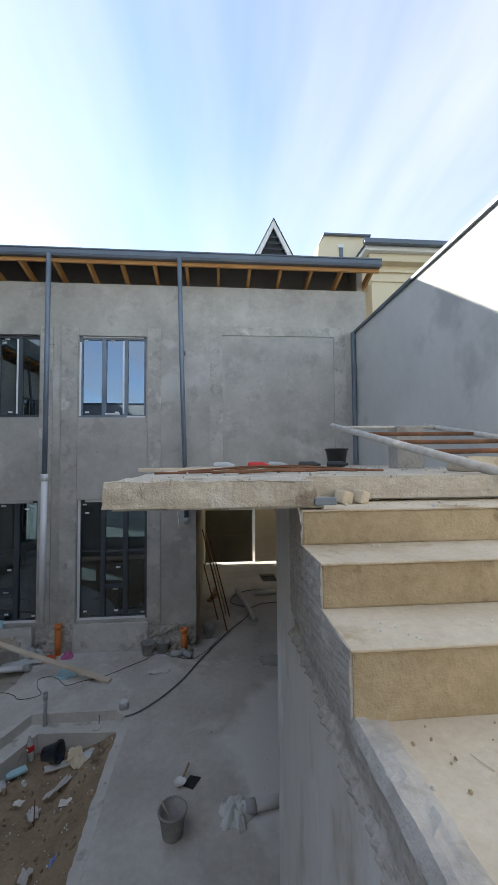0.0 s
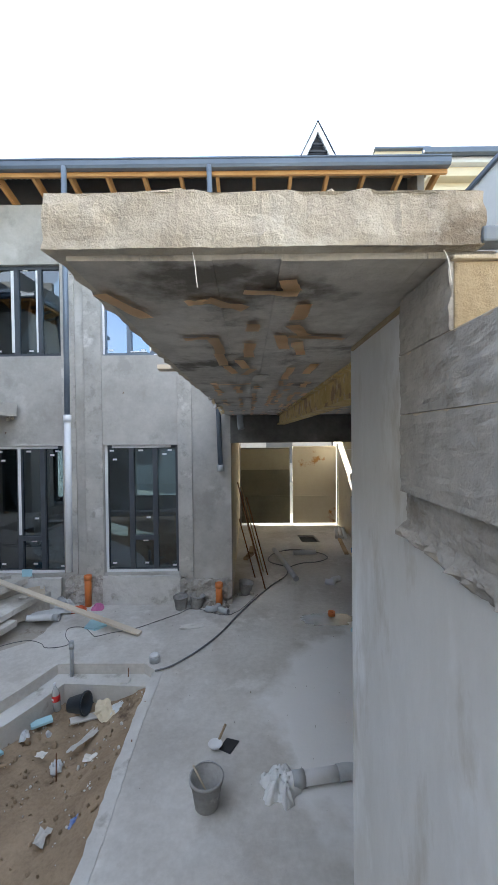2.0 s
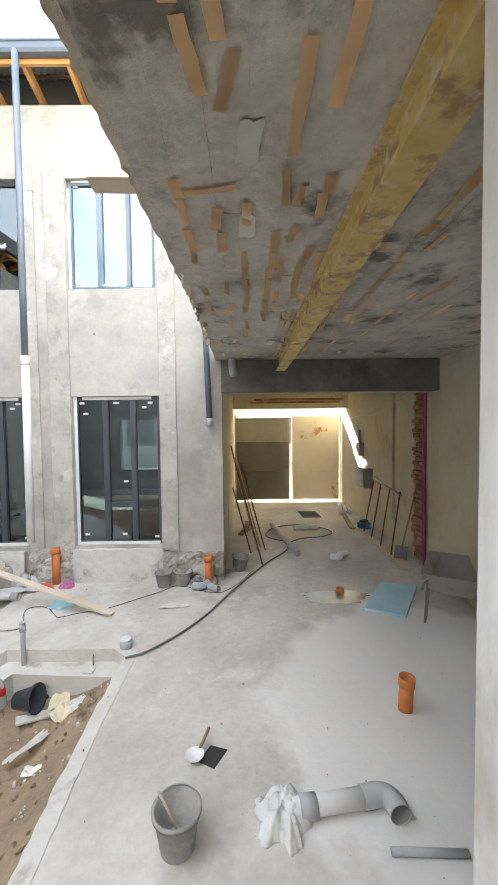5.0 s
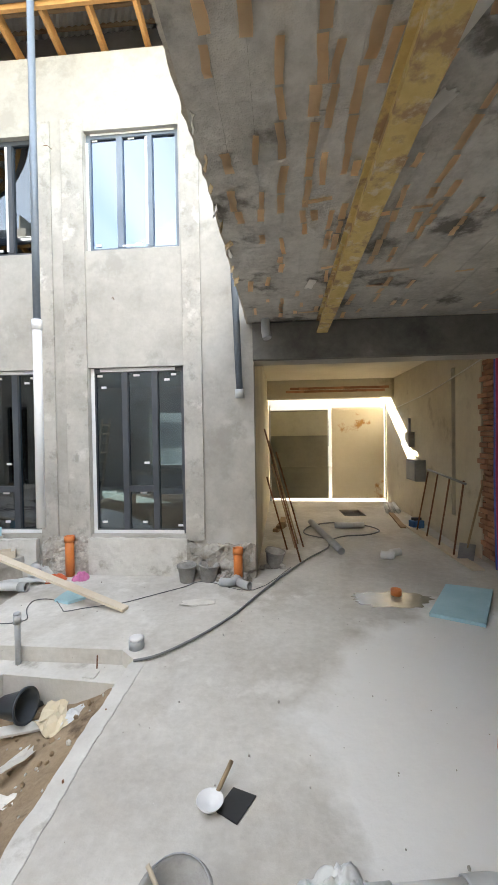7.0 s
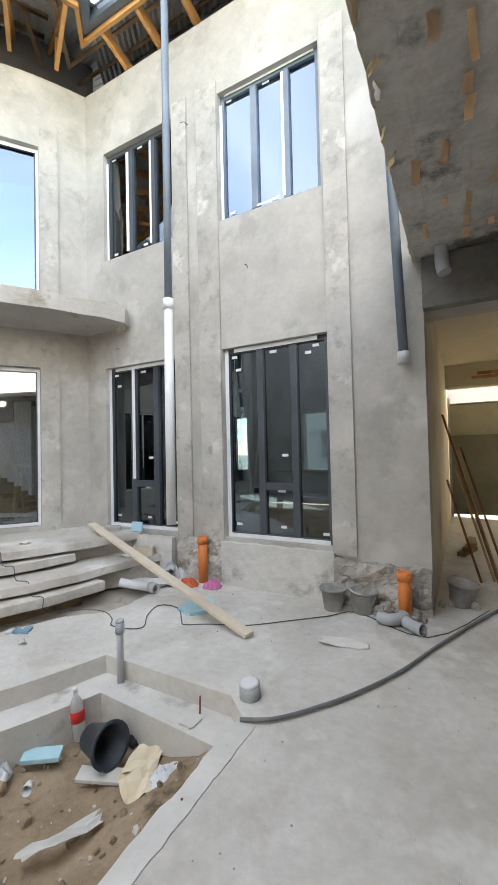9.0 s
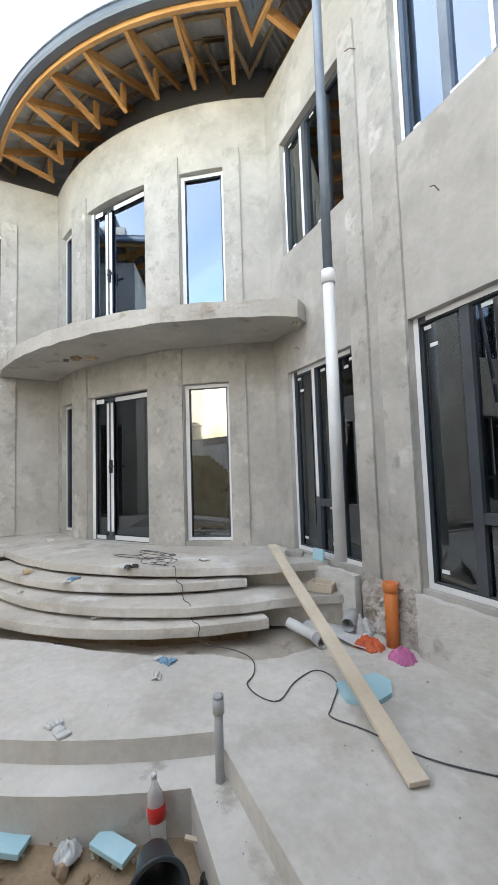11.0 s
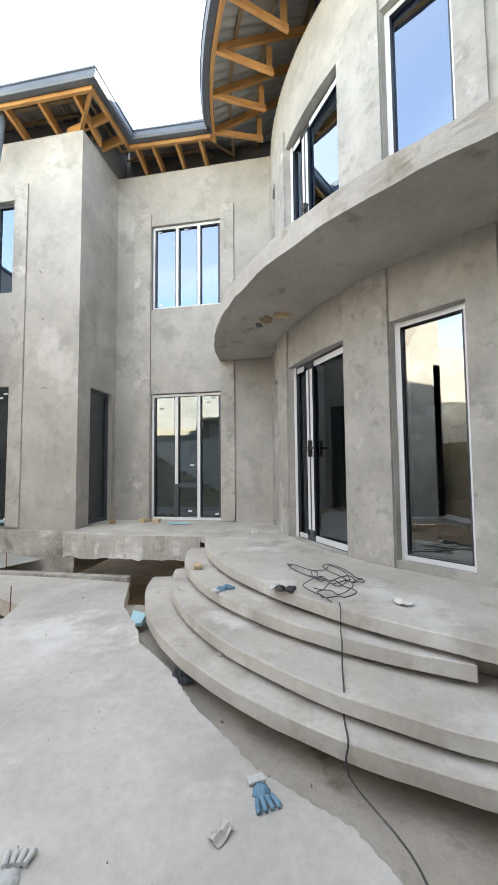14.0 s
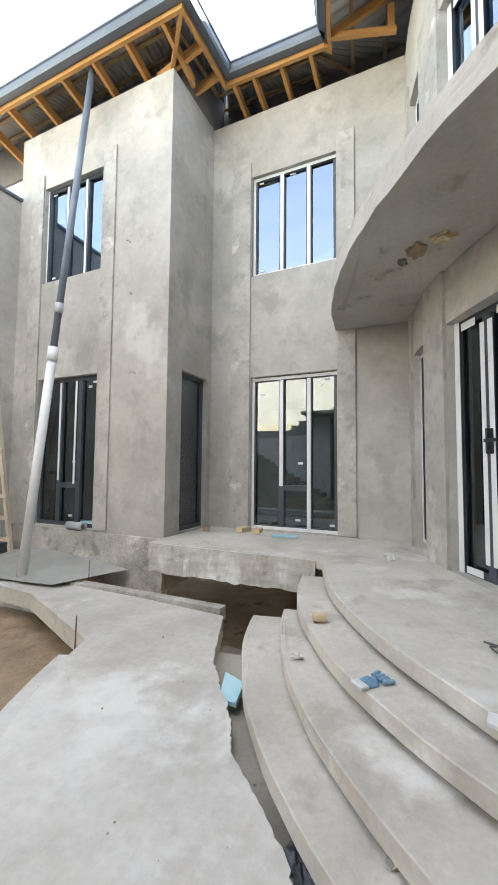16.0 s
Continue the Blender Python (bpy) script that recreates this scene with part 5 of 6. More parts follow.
part("socket", hollow([(-3.16, 6.97, G + 0.055), (-3.06, 6.958, G + 0.055)], 0.055), PIPE_GREY, bent, "grey socket")
solid("drain_pipe", hollow([(-3.14, 7.28, G + 0.11), (-3.28, 7.46, G + 0.13)], 0.06), PIPE_GREY, "short dark grey pipe piece on a sheet", "pipe")
solid("plastic_sheet", scrap(0.62, 0.34, 31, 0.05, 0.003, 8), PLASTIC_BAG, "crumpled clear sheet under a pipe piece", "plastic sheet", pose(-3.28, 7.22, G, 0, 0, 30))
solid("cloth", heap(0.19, 0.15, 0.16, 32), CLOTH, "crumpled white dust cloth by the footing", "cloth", pose(-3.22, 7.46, G))
solid("rag", heap(0.16, 0.12, 0.09, 33), ORANGE_CLOTH, "crumpled orange plastic sack on the screed", "rag", pose(-2.92, 7.32, G, 0, 0, 15))
solid("rag", heap(0.12, 0.11, 0.10, 34), PINK_CLOTH, "crumpled pink flowered cloth by the footing", "rag", pose(-2.62, 7.38, G))
crate = thing("wooden_crate", "small open wooden box on the second step", "box", pose(-3.60, 7.44, 0.415, 0, 0, 28))
for n, b4 in (("side", (-0.13, 0.13, -0.09, -0.078, 0, 0.09)), ("side", (-0.13, 0.13, 0.078, 0.09, 0, 0.09)), ("end", (-0.13, -0.118, -0.078, 0.078, 0, 0.09)), ("end", (0.118, 0.13, -0.078, 0.078, 0, 0.09)), ("bottom", (-0.118, 0.118, -0.078, 0.078, 0, 0.01))):
    part(n, box(*b4, 0.002), PALE_WOOD, crate)
solid("stone_block", box(-0.10, 0.10, -0.05, 0.05, 0, 0.06, 0.01), PLINTH, "grey block lying on the porch", "block", pose(-4.15, 7.50, 0.665, 8, 4, 35))
solid("foam_offcut", box(-0.08, 0.08, -0.012, 0.012, 0, 0.12, 0.003), FOAM, "blue foam offcut standing under the window", "foam board", pose(-3.80, 7.56, 0.665, -6, 0, 4))
solid("paper_scrap", scrap(0.14, 0.05, 35, 0.03), PAPER, "folded white scrap on the step", "paper", pose(-3.72, 7.26, 0.415))
solid("paper_scrap", scrap(0.36, 0.12, 36, 0.03), PAPER, "torn white paper on the screed", "paper", pose(-0.97, 6.72, G, 0, 0, 15))
solid("pipe_elbow", hollow(spline([(-0.80, 7.22, G + 0.055), (-0.70, 7.20, G + 0.055), (-0.62, 7.26, G + 0.06), (-0.60, 7.30, G + 0.08)]), 0.05), PIPE_GREY, "grey pipe elbow on the screed", "pipe")
solid("pipe_elbow", hollow(spline([(-0.58, 7.22, G + 0.052), (-0.50, 7.14, G + 0.052), (-0.44, 7.10, G + 0.055)]), 0.048), PIPE_GREY, "grey pipe piece on the screed", "pipe")
rub = random.Random(12)
for i in range(11):
    s = rub.uniform(0.03, 0.085)
    bm = box(-s, s, -s * 0.8, s * 0.8, -s * 0.6, s * 0.6)
    bmesh.ops.subdivide_edges(bm, edges=bm.edges[:], cuts=3, use_grid_fill=True)
    for v in bm.verts:
        v.co = v.co.normalized() * s * (0.85 + 0.5 * noise.noise(v.co * 22 + Vector((i * 7, 0, 0))))
    solid("rubble", bm, PLINTH, "broken lump of concrete by the footing", "rubble", pose(-1.05 + 0.1 * i + rub.uniform(-0.03, 0.03), 7.44 + rub.uniform(-0.05, 0.03) + (0.45 if i > 6 else 0), G + s * 0.55, rub.uniform(0, 40), 0, rub.uniform(0, 180)), "rubble by the footing")

hose = spline([(x, y, G + 0.02) for x, y in [(-1.25, 5.59), (-1.08, 5.68), (-0.90, 5.88), (-0.72, 6.13), (-0.52, 6.49), (-0.32, 6.97), (-0.06, 7.54), (0.30, 8.24), (0.65, 8.81)] + [(0.75, 9.25), (1.05, 9.55), (1.45, 9.65), (1.72, 9.95), (1.55, 10.35), (1.0, 10.6), (0.5, 10.3), (0.35, 9.7), (0.8, 9.3)]], 6)
solid("hose", tube(hose, 0.0115, 8), HOSE, "dark grey hose trailing over the yard into the passage", "hose")
wire = [(-6.05, 6.75), (-4.86, 6.48), (-4.12, 6.31), (-3.68, 6.25), (-3.39, 6.31), (-3.18, 6.36), (-2.98, 6.27), (-2.88, 6.17), (-2.70, 6.18), (-2.60, 6.27), (-2.74, 6.47), (-2.81, 6.68), (-2.72, 6.75), (-2.56, 6.71), (-2.38, 6.52), (-2.30, 6.46)]
wire = [(x, y, G + 0.008) for x, y in wire[4:]]
tail = [(x, y, G + 0.008) for x, y in [(-2.11, 6.56), (-1.80, 6.68), (-1.51, 6.92), (-1.23, 7.16), (-1.01, 7.35)]] + [(-0.4, 7.1, G + 0.008), (0.05, 7.9, G + 0.008)]
steps_line = [(-4.45, 6.05, 0.672), (-4.36, 6.06, 0.670), (-4.32, 6.06, 0.545), (-4.15, 6.07, 0.545), (-4.11, 6.07, 0.42), (-3.92, 6.08, 0.42), (-3.88, 6.08, 0.295), (-3.72, 6.1, 0.293), (-3.68, 6.1, 0.17)]
solid("power_cable", tube(spline(steps_line + wire + tail, 4), 0.0045, 6), CABLE, "thin black power cable running down the steps and over the yard", "cable")
rc = random.Random(21)
for k in range(5):
    cx, cy = -5.0 + rc.uniform(-0.25, 0.25), 6.05 + rc.uniform(-0.2, 0.2)
    pts = [(cx + (0.22 + rc.uniform(-0.08, 0.12)) * math.cos(a * 0.55), cy + (0.14 + rc.uniform(-0.05, 0.06)) * math.sin(a * 0.55 + k), 0.672 + 0.004 * k) for a in range(14)]
    solid("cable_coil", tube(spline(pts, 4), 0.004, 5), CABLE, "tangled thin cable on the porch", "cable", None, "cables on the porch")


def glove(m, material, label):
    root = thing("glove", label, "glove", m)
    part("palm", heap(0.055, 0.05, 0.035, int(m.translation.x * 100) % 97, 12, 0.5), material, root)
    for i in range(4):
        part("finger", tube(spline([(0.045, -0.035 + 0.022 * i, 0.014), (0.08, -0.045 + 0.028 * i, 0.016), (0.105, -0.05 + 0.032 * i, 0.010)], 3), [0.011] * 6 + [0.006], 8), material, root)
    part("cuff", at(box(-0.085, -0.04, -0.04, 0.04, 0.002, 0.02, 0.006), pose(0, 0, 0)), CLOTH, root, "pale knitted cuff")
    return root


glove(pose(-3.58, 5.78, G, 0, 0, 30), BLUE_CLOTH, "blue rubber-palmed work glove on the screed")
glove(pose(-5.06, 5.22, 0.537, 0, 0, 140), BLUE_CLOTH, "blue work glove on the third step")
glove(pose(-2.96, 4.98, G, 0, 0, 200), CLOTH, "dirty white work glove at the bed's rim")
glove(pose(-4.72, 5.75, 0.665, 0, 0, 80), BLACK, "black work glove on the porch")
solid("tin_can", at(lathe([(0.03, 0), (0.032, 0.002), (0.032, 0.08), (0.03, 0.082), (0.001, 0.08)], 16), pose(0, 0, 0.033, 90, 0, 20)), CARDBOARD, "small pale tin lying on the third step", "can", pose(-5.70, 4.85, 0.537))
for x, y, z, w, h, sd in ((-4.47, 5.40, 0.288, 0.10, 0.05, 41), (-5.4, 4.75, 0.415, 0.07, 0.05, 42), (-3.35, 5.66, G, 0.09, 0.06, 43), (-7.3, 5.1, 0.663, 0.25, 0.1, 44), (-4.55, 6.55, 0.663, 0.12, 0.08, 45)):
    solid("paper_scrap", scrap(w, h, sd, 0.03), PAPER, "white paper scrap on the concrete", "paper", pose(x, y, z, 0, 0, sd * 37))
solid("plastic_bag", heap(0.13, 0.09, 0.05, 46, 18, 0.9), surface("dark_bag", (0.04, 0.045, 0.055), (0.2, 0.22, 0.25), 9, 30, 0.3, 0.4), "dark crumpled plastic bag in the trench", "bag", pose(-4.58, 5.03, 0.06, 0, 0, 40))
solid("plastic_bag", heap(0.11, 0.06, 0.04, 47, 18, 0.9), surface("blue_bag", (0.2, 0.25, 0.33), (0.45, 0.5, 0.57), 9, 30, 0.3, 0.4), "grey-blue crumpled bag in the trench", "bag", pose(-4.28, 5.13, 0.07, 0, 0, 40))
solid("foam_board", prism([(-0.16, -0.06), (0.12, -0.09), (0.17, 0.02), (-0.02, 0.07)], 0, 0.03), FOAM, "light blue foam offcut bridging the trench", "foam board", pose(-5.42, 4.32, 0.12, 6, 4, 25))
for x, y, a in ((-8.02, 3.35, 10), (-8.06, 3.12, -12), (-7.9, 2.62, 30)):
    solid("brick_piece", box(-0.10, 0.10, -0.05, 0.05, 0, 0.06, 0.006), OLD_WOOD if a == 30 else CARDBOARD, "pale brick lying on the porch", "brick", pose(x, y, 0.665, 0, 0, a))
solid("foam_offcut", box(-0.06, 0.06, -0.16, 0.16, 0, 0.02, 0.003), FOAM, "blue foam strip on the porch", "foam board", pose(-7.9, 3.78, 0.665, 0, 0, 8))
solid("drain_pipe", hollow([(-7.18, 0.75, 0.70), (-7.16, 1.08, 0.70)], 0.055), PIPE_GREY, "grey pipe piece lying on the footing", "pipe")
solid("foam_offcut", box(-0.015, 0.015, -0.12, 0.12, 0, 0.11, 0.003), FOAM, "blue foam offcut leaning at the window", "foam board", pose(-7.30, 0.98, 0.66, 0, -6, 0))
sheet = prism([(-6.15, -0.3), (-6.28, 1.55), (-7.05, 1.98), (-7.25, 0.4), (-7.2, -0.4)], 0, 0.006)
for v in sheet.verts:
    v.co.z += 0.20 + 0.05 * math.sin(v.co.y * 2.2) + (-6.2 - v.co.x) * 0.10
solid("metal_sheet", sheet, surface("galvanised_sheet", (0.36, 0.36, 0.34), (0.52, 0.52, 0.49), 2, 15, 0.55, 0.1, metal=0.3), "bent galvanised sheet laid across the trench", "sheet metal")
for y, h in ((1.75, 0.30), (2.9, 0.10), (3.35, 0.06), (1.2, 0.08)):
    solid("rebar_pin", tube([(0, 0, -0.1), (0.01, 0.01, h)], 0.006, 6), RUST, "rusty rebar pin at the trench edge", "rebar", pose(-6.64, y, 0.12), "rebar pins")
solid("rebar_pin", tube([(0, 0, -0.15), (0.0, 0.01, 0.24)], 0.006, 6), RUST, "rusty rebar pin at the bed's corner", "rebar", pose(-5.42, 2.9, 0.12), "rebar pins")
structure(part("trench_lip", box(-6.62, -6.50, 1.4, 3.62, G - 0.1, G + 0.035, 0.008), PLINTH), "low concrete lip along the trench")
ladder = thing("ladder", "rough wooden ladder leaning against the wall", "ladder", pose(-6.98, -0.42, 0.18, 9, 0, 100))
for x in (-0.2, 0.2):
    part("rail", box(x - 0.025, x + 0.025, -0.03, 0.03, 0, 2.45, 0.004), PALE_WOOD, ladder)
for i in range(7):
    part("rung", box(-0.26, 0.26, -0.05, -0.03, 0.25 + i * 0.33, 0.31 + i * 0.33, 0.003), PALE_WOOD, ladder)

mat_board = [(-0.20, 4.49), (-0.28, 4.34), (-0.39, 4.40), (-0.32, 4.53)]
solid("black_board", prism(mat_board, G + 0.001, G + 0.008), BLACK, "black square board on the screed", "board")
scoop = thing("scoop", "white round scoop with a wooden handle", "tool", pose(-0.42, 4.42, G + 0.005, 0, 0, 60))
part("bowl", lathe([(0.02, 0), (0.05, 0.012), (0.068, 0.035), (0.064, 0.035), (0.045, 0.016), (0.001, 0.008)], 20), FILM, scoop)
part("grip", tube([(0.06, 0, 0.03), (0.2, 0.02, 0.075)], 0.012, 8), OLD_WOOD, scoop, "brown wooden grip")
solid("cloth", heap(0.20, 0.24, 0.13, 51, 34, 0.75), surface("white_cloth", (0.66, 0.67, 0.66), (0.82, 0.83, 0.82), 6, 40, 0.95, 0.4), "crumpled white cloth on the screed", "cloth", pose(0.15, 4.0, G, 0, 0, -20))
pp = thing("drain_pipe", "grey plastic pipe with an elbow, wrapped in cloth at one end", "pipe", pose(0, 0, 0))
part("pipe_body", hollow([(0.20, 4.0, G + 0.06), (0.66, 4.07, G + 0.06)], 0.055), PIPE_WHITE, pp)
part("socket", hollow([(0.24, 4.005, G + 0.06), (0.34, 4.02, G + 0.06)], 0.064), PIPE_GREY, pp, "grey socket")
part("elbow", hollow(spline([(0.62, 4.065, G + 0.06), (0.74, 4.08, G + 0.06), (0.80, 4.03, G + 0.06), (0.81, 3.95, G + 0.06)]), 0.062), PIPE_GREY, pp, "grey elbow")
solid("pipe_offcut", tube([(0.70, 3.80, G + 0.02), (1.1, 3.78, G + 0.02)], 0.02, 10), PIPE_GREY, "thin grey pipe on the screed", "pipe")

# ---- the passage ----
solid("drain_pipe", hollow([(0.52, 10.5, G + 0.06), (0.82, 8.5, G + 0.06)], 0.055), PIPE_GREY, "long grey drain pipe lying in the passage", "pipe")
solid("drain_pipe", hollow([(0.95, 10.2, G + 0.06), (1.5, 10.25, G + 0.06)], 0.055), PIPE_WHITE, "white pipe piece lying in the passage", "pipe")
solid("pipe_elbow", hollow(spline([(1.36, 8.35, G + 0.06), (1.48, 8.3, G + 0.06), (1.52, 8.42, G + 0.06), (1.66, 8.5, G + 0.06)]), 0.055), PIPE_WHITE, "white pipe elbow on the screed", "pipe")
for i in range(3):
    solid("drain_pipe", hollow([(2.3 + 0.12 * i, 11.6, G + 0.055), (2.5 + 0.1 * i, 12.6, G + 0.055)], 0.05), PIPE_WHITE, "white pipe stacked near the gate", "pipe", None, "pipes near the gate")
puddle = []
for a in range(72):
    t = radians(a * 5)
    q = Vector((math.cos(t), math.sin(t), 0.0))
    f = 1 + 0.45 * noise.noise(q * 1.6 + Vector((3, 0, 0))) + 0.25 * noise.noise(q * 5) + 0.1 * noise.noise(q * 14)
    puddle.append((1.10 + 0.50 * f * q.x, 6.92 + 0.21 * f * q.y))
structure(part("puddle", prism(puddle, G + 0.0005, G + 0.002),
               surface("wet_screed", (0.20, 0.18, 0.14), (0.33, 0.30, 0.25), 4, 14, 0.22, 0.02)), "shallow muddy puddle")
# Black plate added in the open manhole, painting the darkness of its shaft.
structure(part("manhole_cover", box(1.30, 1.78, 11.37, 12.08, G - 0.09, G - 0.06, 0.003), BLACK), "black plate standing in for the dark of an open manhole")
solid("plank", at(box(-1.3, 1.3, -0.08, 0.08, 0, 0.03, 0.003), pose(0, 0, 0)), PALE_WOOD, "pale board lying along the passage wall", "plank", pose(2.42, 9.15, G + 0.002, 0, 0, 92))
solid("plank", at(box(-0.7, 0.7, -0.05, 0.05, 0, 0.03, 0.003), pose(0, 0, 0)), OLD_WOOD, "brown board lying near the passage wall", "plank", pose(2.3, 10.9, G + 0.002, 0, 0, 84))
tool = thing("tool_box", "small blue power tool on the floor", "tool", pose(2.48, 10.25, G, 0, 0, 20))
part("tool_body", box(-0.12, 0.12, -0.08, 0.08, 0, 0.15, 0.02), surface("blue_tool", (0.03, 0.10, 0.30), (0.06, 0.18, 0.42), 4, 20, 0.5, 0.05), tool)
part("tool_top", box(-0.08, 0.08, -0.05, 0.05, 0.15, 0.2, 0.01), BLACK, tool, "black motor housing")
trestle = thing("steel_trestle", "rusty steel trestle frame leaning at the wall", "trestle", pose(2.35, 9.2, G, 0, 12, 0))
part("top_bar", tube([(0, -0.75, 1.08), (0, 0.75, 1.16)], 0.018, 8), STEEL, trestle)
for y in (-0.68, -0.2, 0.28, 0.72):
    part("leg", tube([(0.05, y * 1.1, 0), (0, y, 1.12)], 0.014, 8), RUST, trestle)
shovel = thing("shovel", "grey shovel leaning by the brick pier", "tool", pose(2.5, 8.3, G, 0, 8, 0))
part("shaft", tube([(0, 0, 0.18), (0.1, 0, 1.25)], 0.015, 8), OLD_WOOD, shovel)
part("blade", box(-0.11, 0.11, -0.01, 0.01, 0.0, 0.24, 0.006), STEEL, shovel, "worn steel blade")
meter = thing("meter_box", "grey steel electricity box on the wall", "meter box", pose(2.74, 10.75, 1.0))
part("case", box(-0.20, 0, -0.28, 0.28, 0, 0.42, 0.008), STEEL, meter)
part("door", box(-0.214, -0.202, -0.25, 0.25, 0.03, 0.39, 0.004), PIPE_GREY, meter, "grey steel door")
meter = thing("meter_box", "small grey box with a conduit above it", "meter box", pose(2.74, 11.25, 1.65))
part("case", box(-0.12, 0, -0.14, 0.14, 0, 0.32, 0.006), STEEL, meter)
part("conduit", tube([(-0.05, 0.05, 0.3), (-0.05, 0.05, 0.62)], 0.03, 10), PIPE_GREY, meter)
solid("wall_wire", tube(spline([(2.70, 12.5, 2.55), (2.71, 10.5, 2.68), (2.70, 9.2, 2.82), (2.66, 7.9, 2.98), (2.60, 7.5, 3.1)], 5), 0.010, 6), LAMPWIRE, "pale wire strung along the passage wall", "wire")
for i, m3 in enumerate((surface("blue_conduit", (0.04, 0.09, 0.42), (0.07, 0.15, 0.55), 4, 20, 0.5, 0.0), surface("red_conduit", (0.40, 0.02, 0.07), (0.55, 0.04, 0.11), 4, 20, 0.5, 0.0))):
    solid("conduit", tube(spline([(2.73, 7.92 - 0.05 * i, G), (2.70, 7.90 - 0.05 * i, 1.2), (2.72, 7.93 - 0.05 * i, 2.2), (2.73, 7.95 - 0.05 * i, 3.3)], 5), 0.02, 8), m3, "coloured conduit pipe rising beside the brick pier", "conduit", None, "conduits by the pier")
for k, (x, y, a) in enumerate(((-0.28, 8.75, 8), (-0.2, 8.95, 10), (-0.12, 9.1, 14), (-0.25, 9.4, 9), (-0.3, 8.55, 6))):
    solid("timber_prop", tube([(0.30 + 0.05 * k, -0.1 * k, 0), (-0.02, 0.45, 1.1 + 0.2 * k)], 0.013, 8), OLD_WOOD if k % 2 else RUST, "dark timber prop leaning at the passage wall", "prop", pose(x, y, G), "props in the passage")
for k in range(3):
    solid("timber_offcut", box(-0.25, 0.25, -0.05, 0.05, 0, 0.06, 0.004), OLD_WOOD, "wood offcut stacked by the passage wall", "wood", pose(-0.1 + 0.03 * k, 10.1 + 0.02 * k, G + 0.062 * k, 0, 0, 70 + 9 * k), "offcuts in the passage")
barrow = thing("wheelbarrow", "grey cement-caked steel wheelbarrow with a black wheel", "wheelbarrow", pose(2.33, 6.30, G, 0, 0, 60))
bm = bmesh.new()
lo = [bm.verts.new(p) for p in ((-0.22, -0.2, 0.36), (0.35, -0.2, 0.32), (0.35, 0.2, 0.32), (-0.22, 0.2, 0.36))]
hi = [bm.verts.new(p) for p in ((-0.42, -0.3, 0.62), (0.55, -0.3, 0.60), (0.55, 0.3, 0.60), (-0.42, 0.3, 0.62))]
bm.faces.new(lo)
for k in range(4):
    bm.faces.new((lo[k], lo[(k + 1) % 4], hi[(k + 1) % 4], hi[k]))
bmesh.ops.solidify(bm, geom=bm.faces[:], thickness=0.006)
part("tray", bm, CURB, barrow)
for y in (-0.24, 0.24):
    part("handle", tube(spline([(-0.85, y, 0.62), (-0.35, y, 0.52), (0.3, y * 0.7, 0.30), (0.72, y * 0.25, 0.2)]), 0.016, 8), STEEL, barrow)
    part("leg", tube([(-0.32, y, 0.5), (-0.28, y * 1.1, 0.02), (-0.16, y * 1.1, 0.02), (-0.05, y, 0.4)], 0.014, 8), STEEL, barrow)
wheel = part("wheel", at(lathe([(0.05, -0.03), (0.17, -0.04), (0.2, -0.02), (0.2, 0.02), (0.17, 0.04), (0.05, 0.03), (0.001, 0.03)], 24), pose(0.74, 0, 0.2, 90, 0, 0)), BLACK, barrow, "black rubber wheel")

# gate
gate = structure(empty("gate_1"), "two-leaved steel gate, one leaf dark olive, the other pale and rusty")
left = part("gate_leaf", box(-0.36, 1.22, 13.40, 13.43, 0.22, 2.62, 0.004), GATE_DARK, gate, "dark olive sheet-steel leaf")
part("gate_band", box(-0.34, 1.20, 13.388, 13.399, 1.92, 2.60, 0.003), surface("light_olive", (0.28, 0.27, 0.21), (0.38, 0.37, 0.30), 1.4, 12, 0.6, 0.05), gate, "paler upper sheet")
part("gate_leaf", box(1.30, 2.68, 13.34, 13.37, 0.22, 2.66, 0.004), GATE_PALE, gate, "pale sheet-steel leaf with rust patches")
for x0, x1, y, m2 in ((-0.36, 1.22, 13.38, GATE_DARK), (1.30, 2.68, 13.32, GATE_PALE)):
    for z in (0.22, 1.06, 2.58):
        part("rail", box(x0, x1, y - 0.014, y + 0.006, z, z + 0.035, 0.003), m2, gate)
for x in (-0.38, 2.70):
    structure(part("gate_post", box(x, x + 0.05, 13.36, 13.46, G - 0.02, 2.75, 0.004), STEEL), "steel gate post")
# bricks in the lintel before the gate and in the pier
lint = structure(empty("brick_lintel"), "row of exposed bricks in the lintel")
bk = box(-0.115, 0.115, -0.01, 0.012, -0.03, 0.03, 0.004)
first = part("brick", bk, BRICK, lint)
first.matrix_basis = pose(0.2, 12.596, 3.03)
rbk = random.Random(4)
for row in range(2):
    for i in range(11):
        if row == 0 and i == 0:
            continue
        b = new("brick", first.data)
        b.parent = lint
        b.matrix_basis = pose(0.2 + 0.245 * i * 0.9 + (0.1 if row else 0), 12.596 + rbk.uniform(-0.004, 0.004), 3.03 + 0.075 * row, 0, rbk.uniform(-2, 2), 0)
pier = structure(empty("brick_pier"), "rough exposed brick pier in the passage wall")
bk = box(-0.05, 0.05, -0.11, 0.11, -0.032, 0.032, 0.005)
firstp = part("brick", bk, BRICK, pier)
firstp.matrix_basis = pose(2.80, 8.10, 0.25)
for row in range(36):
    for i in range(2):
        if row == 0 and i == 0:
            continue
        b = new("brick", firstp.data)
        b.parent = pier
        b.matrix_basis = pose(2.80 + rbk.uniform(-0.03, 0.02), 8.08 + 0.17 * i + (0.06 if row % 2 else 0), 0.25 + 0.076 * row, 0, 0, rbk.uniform(-4, 4))

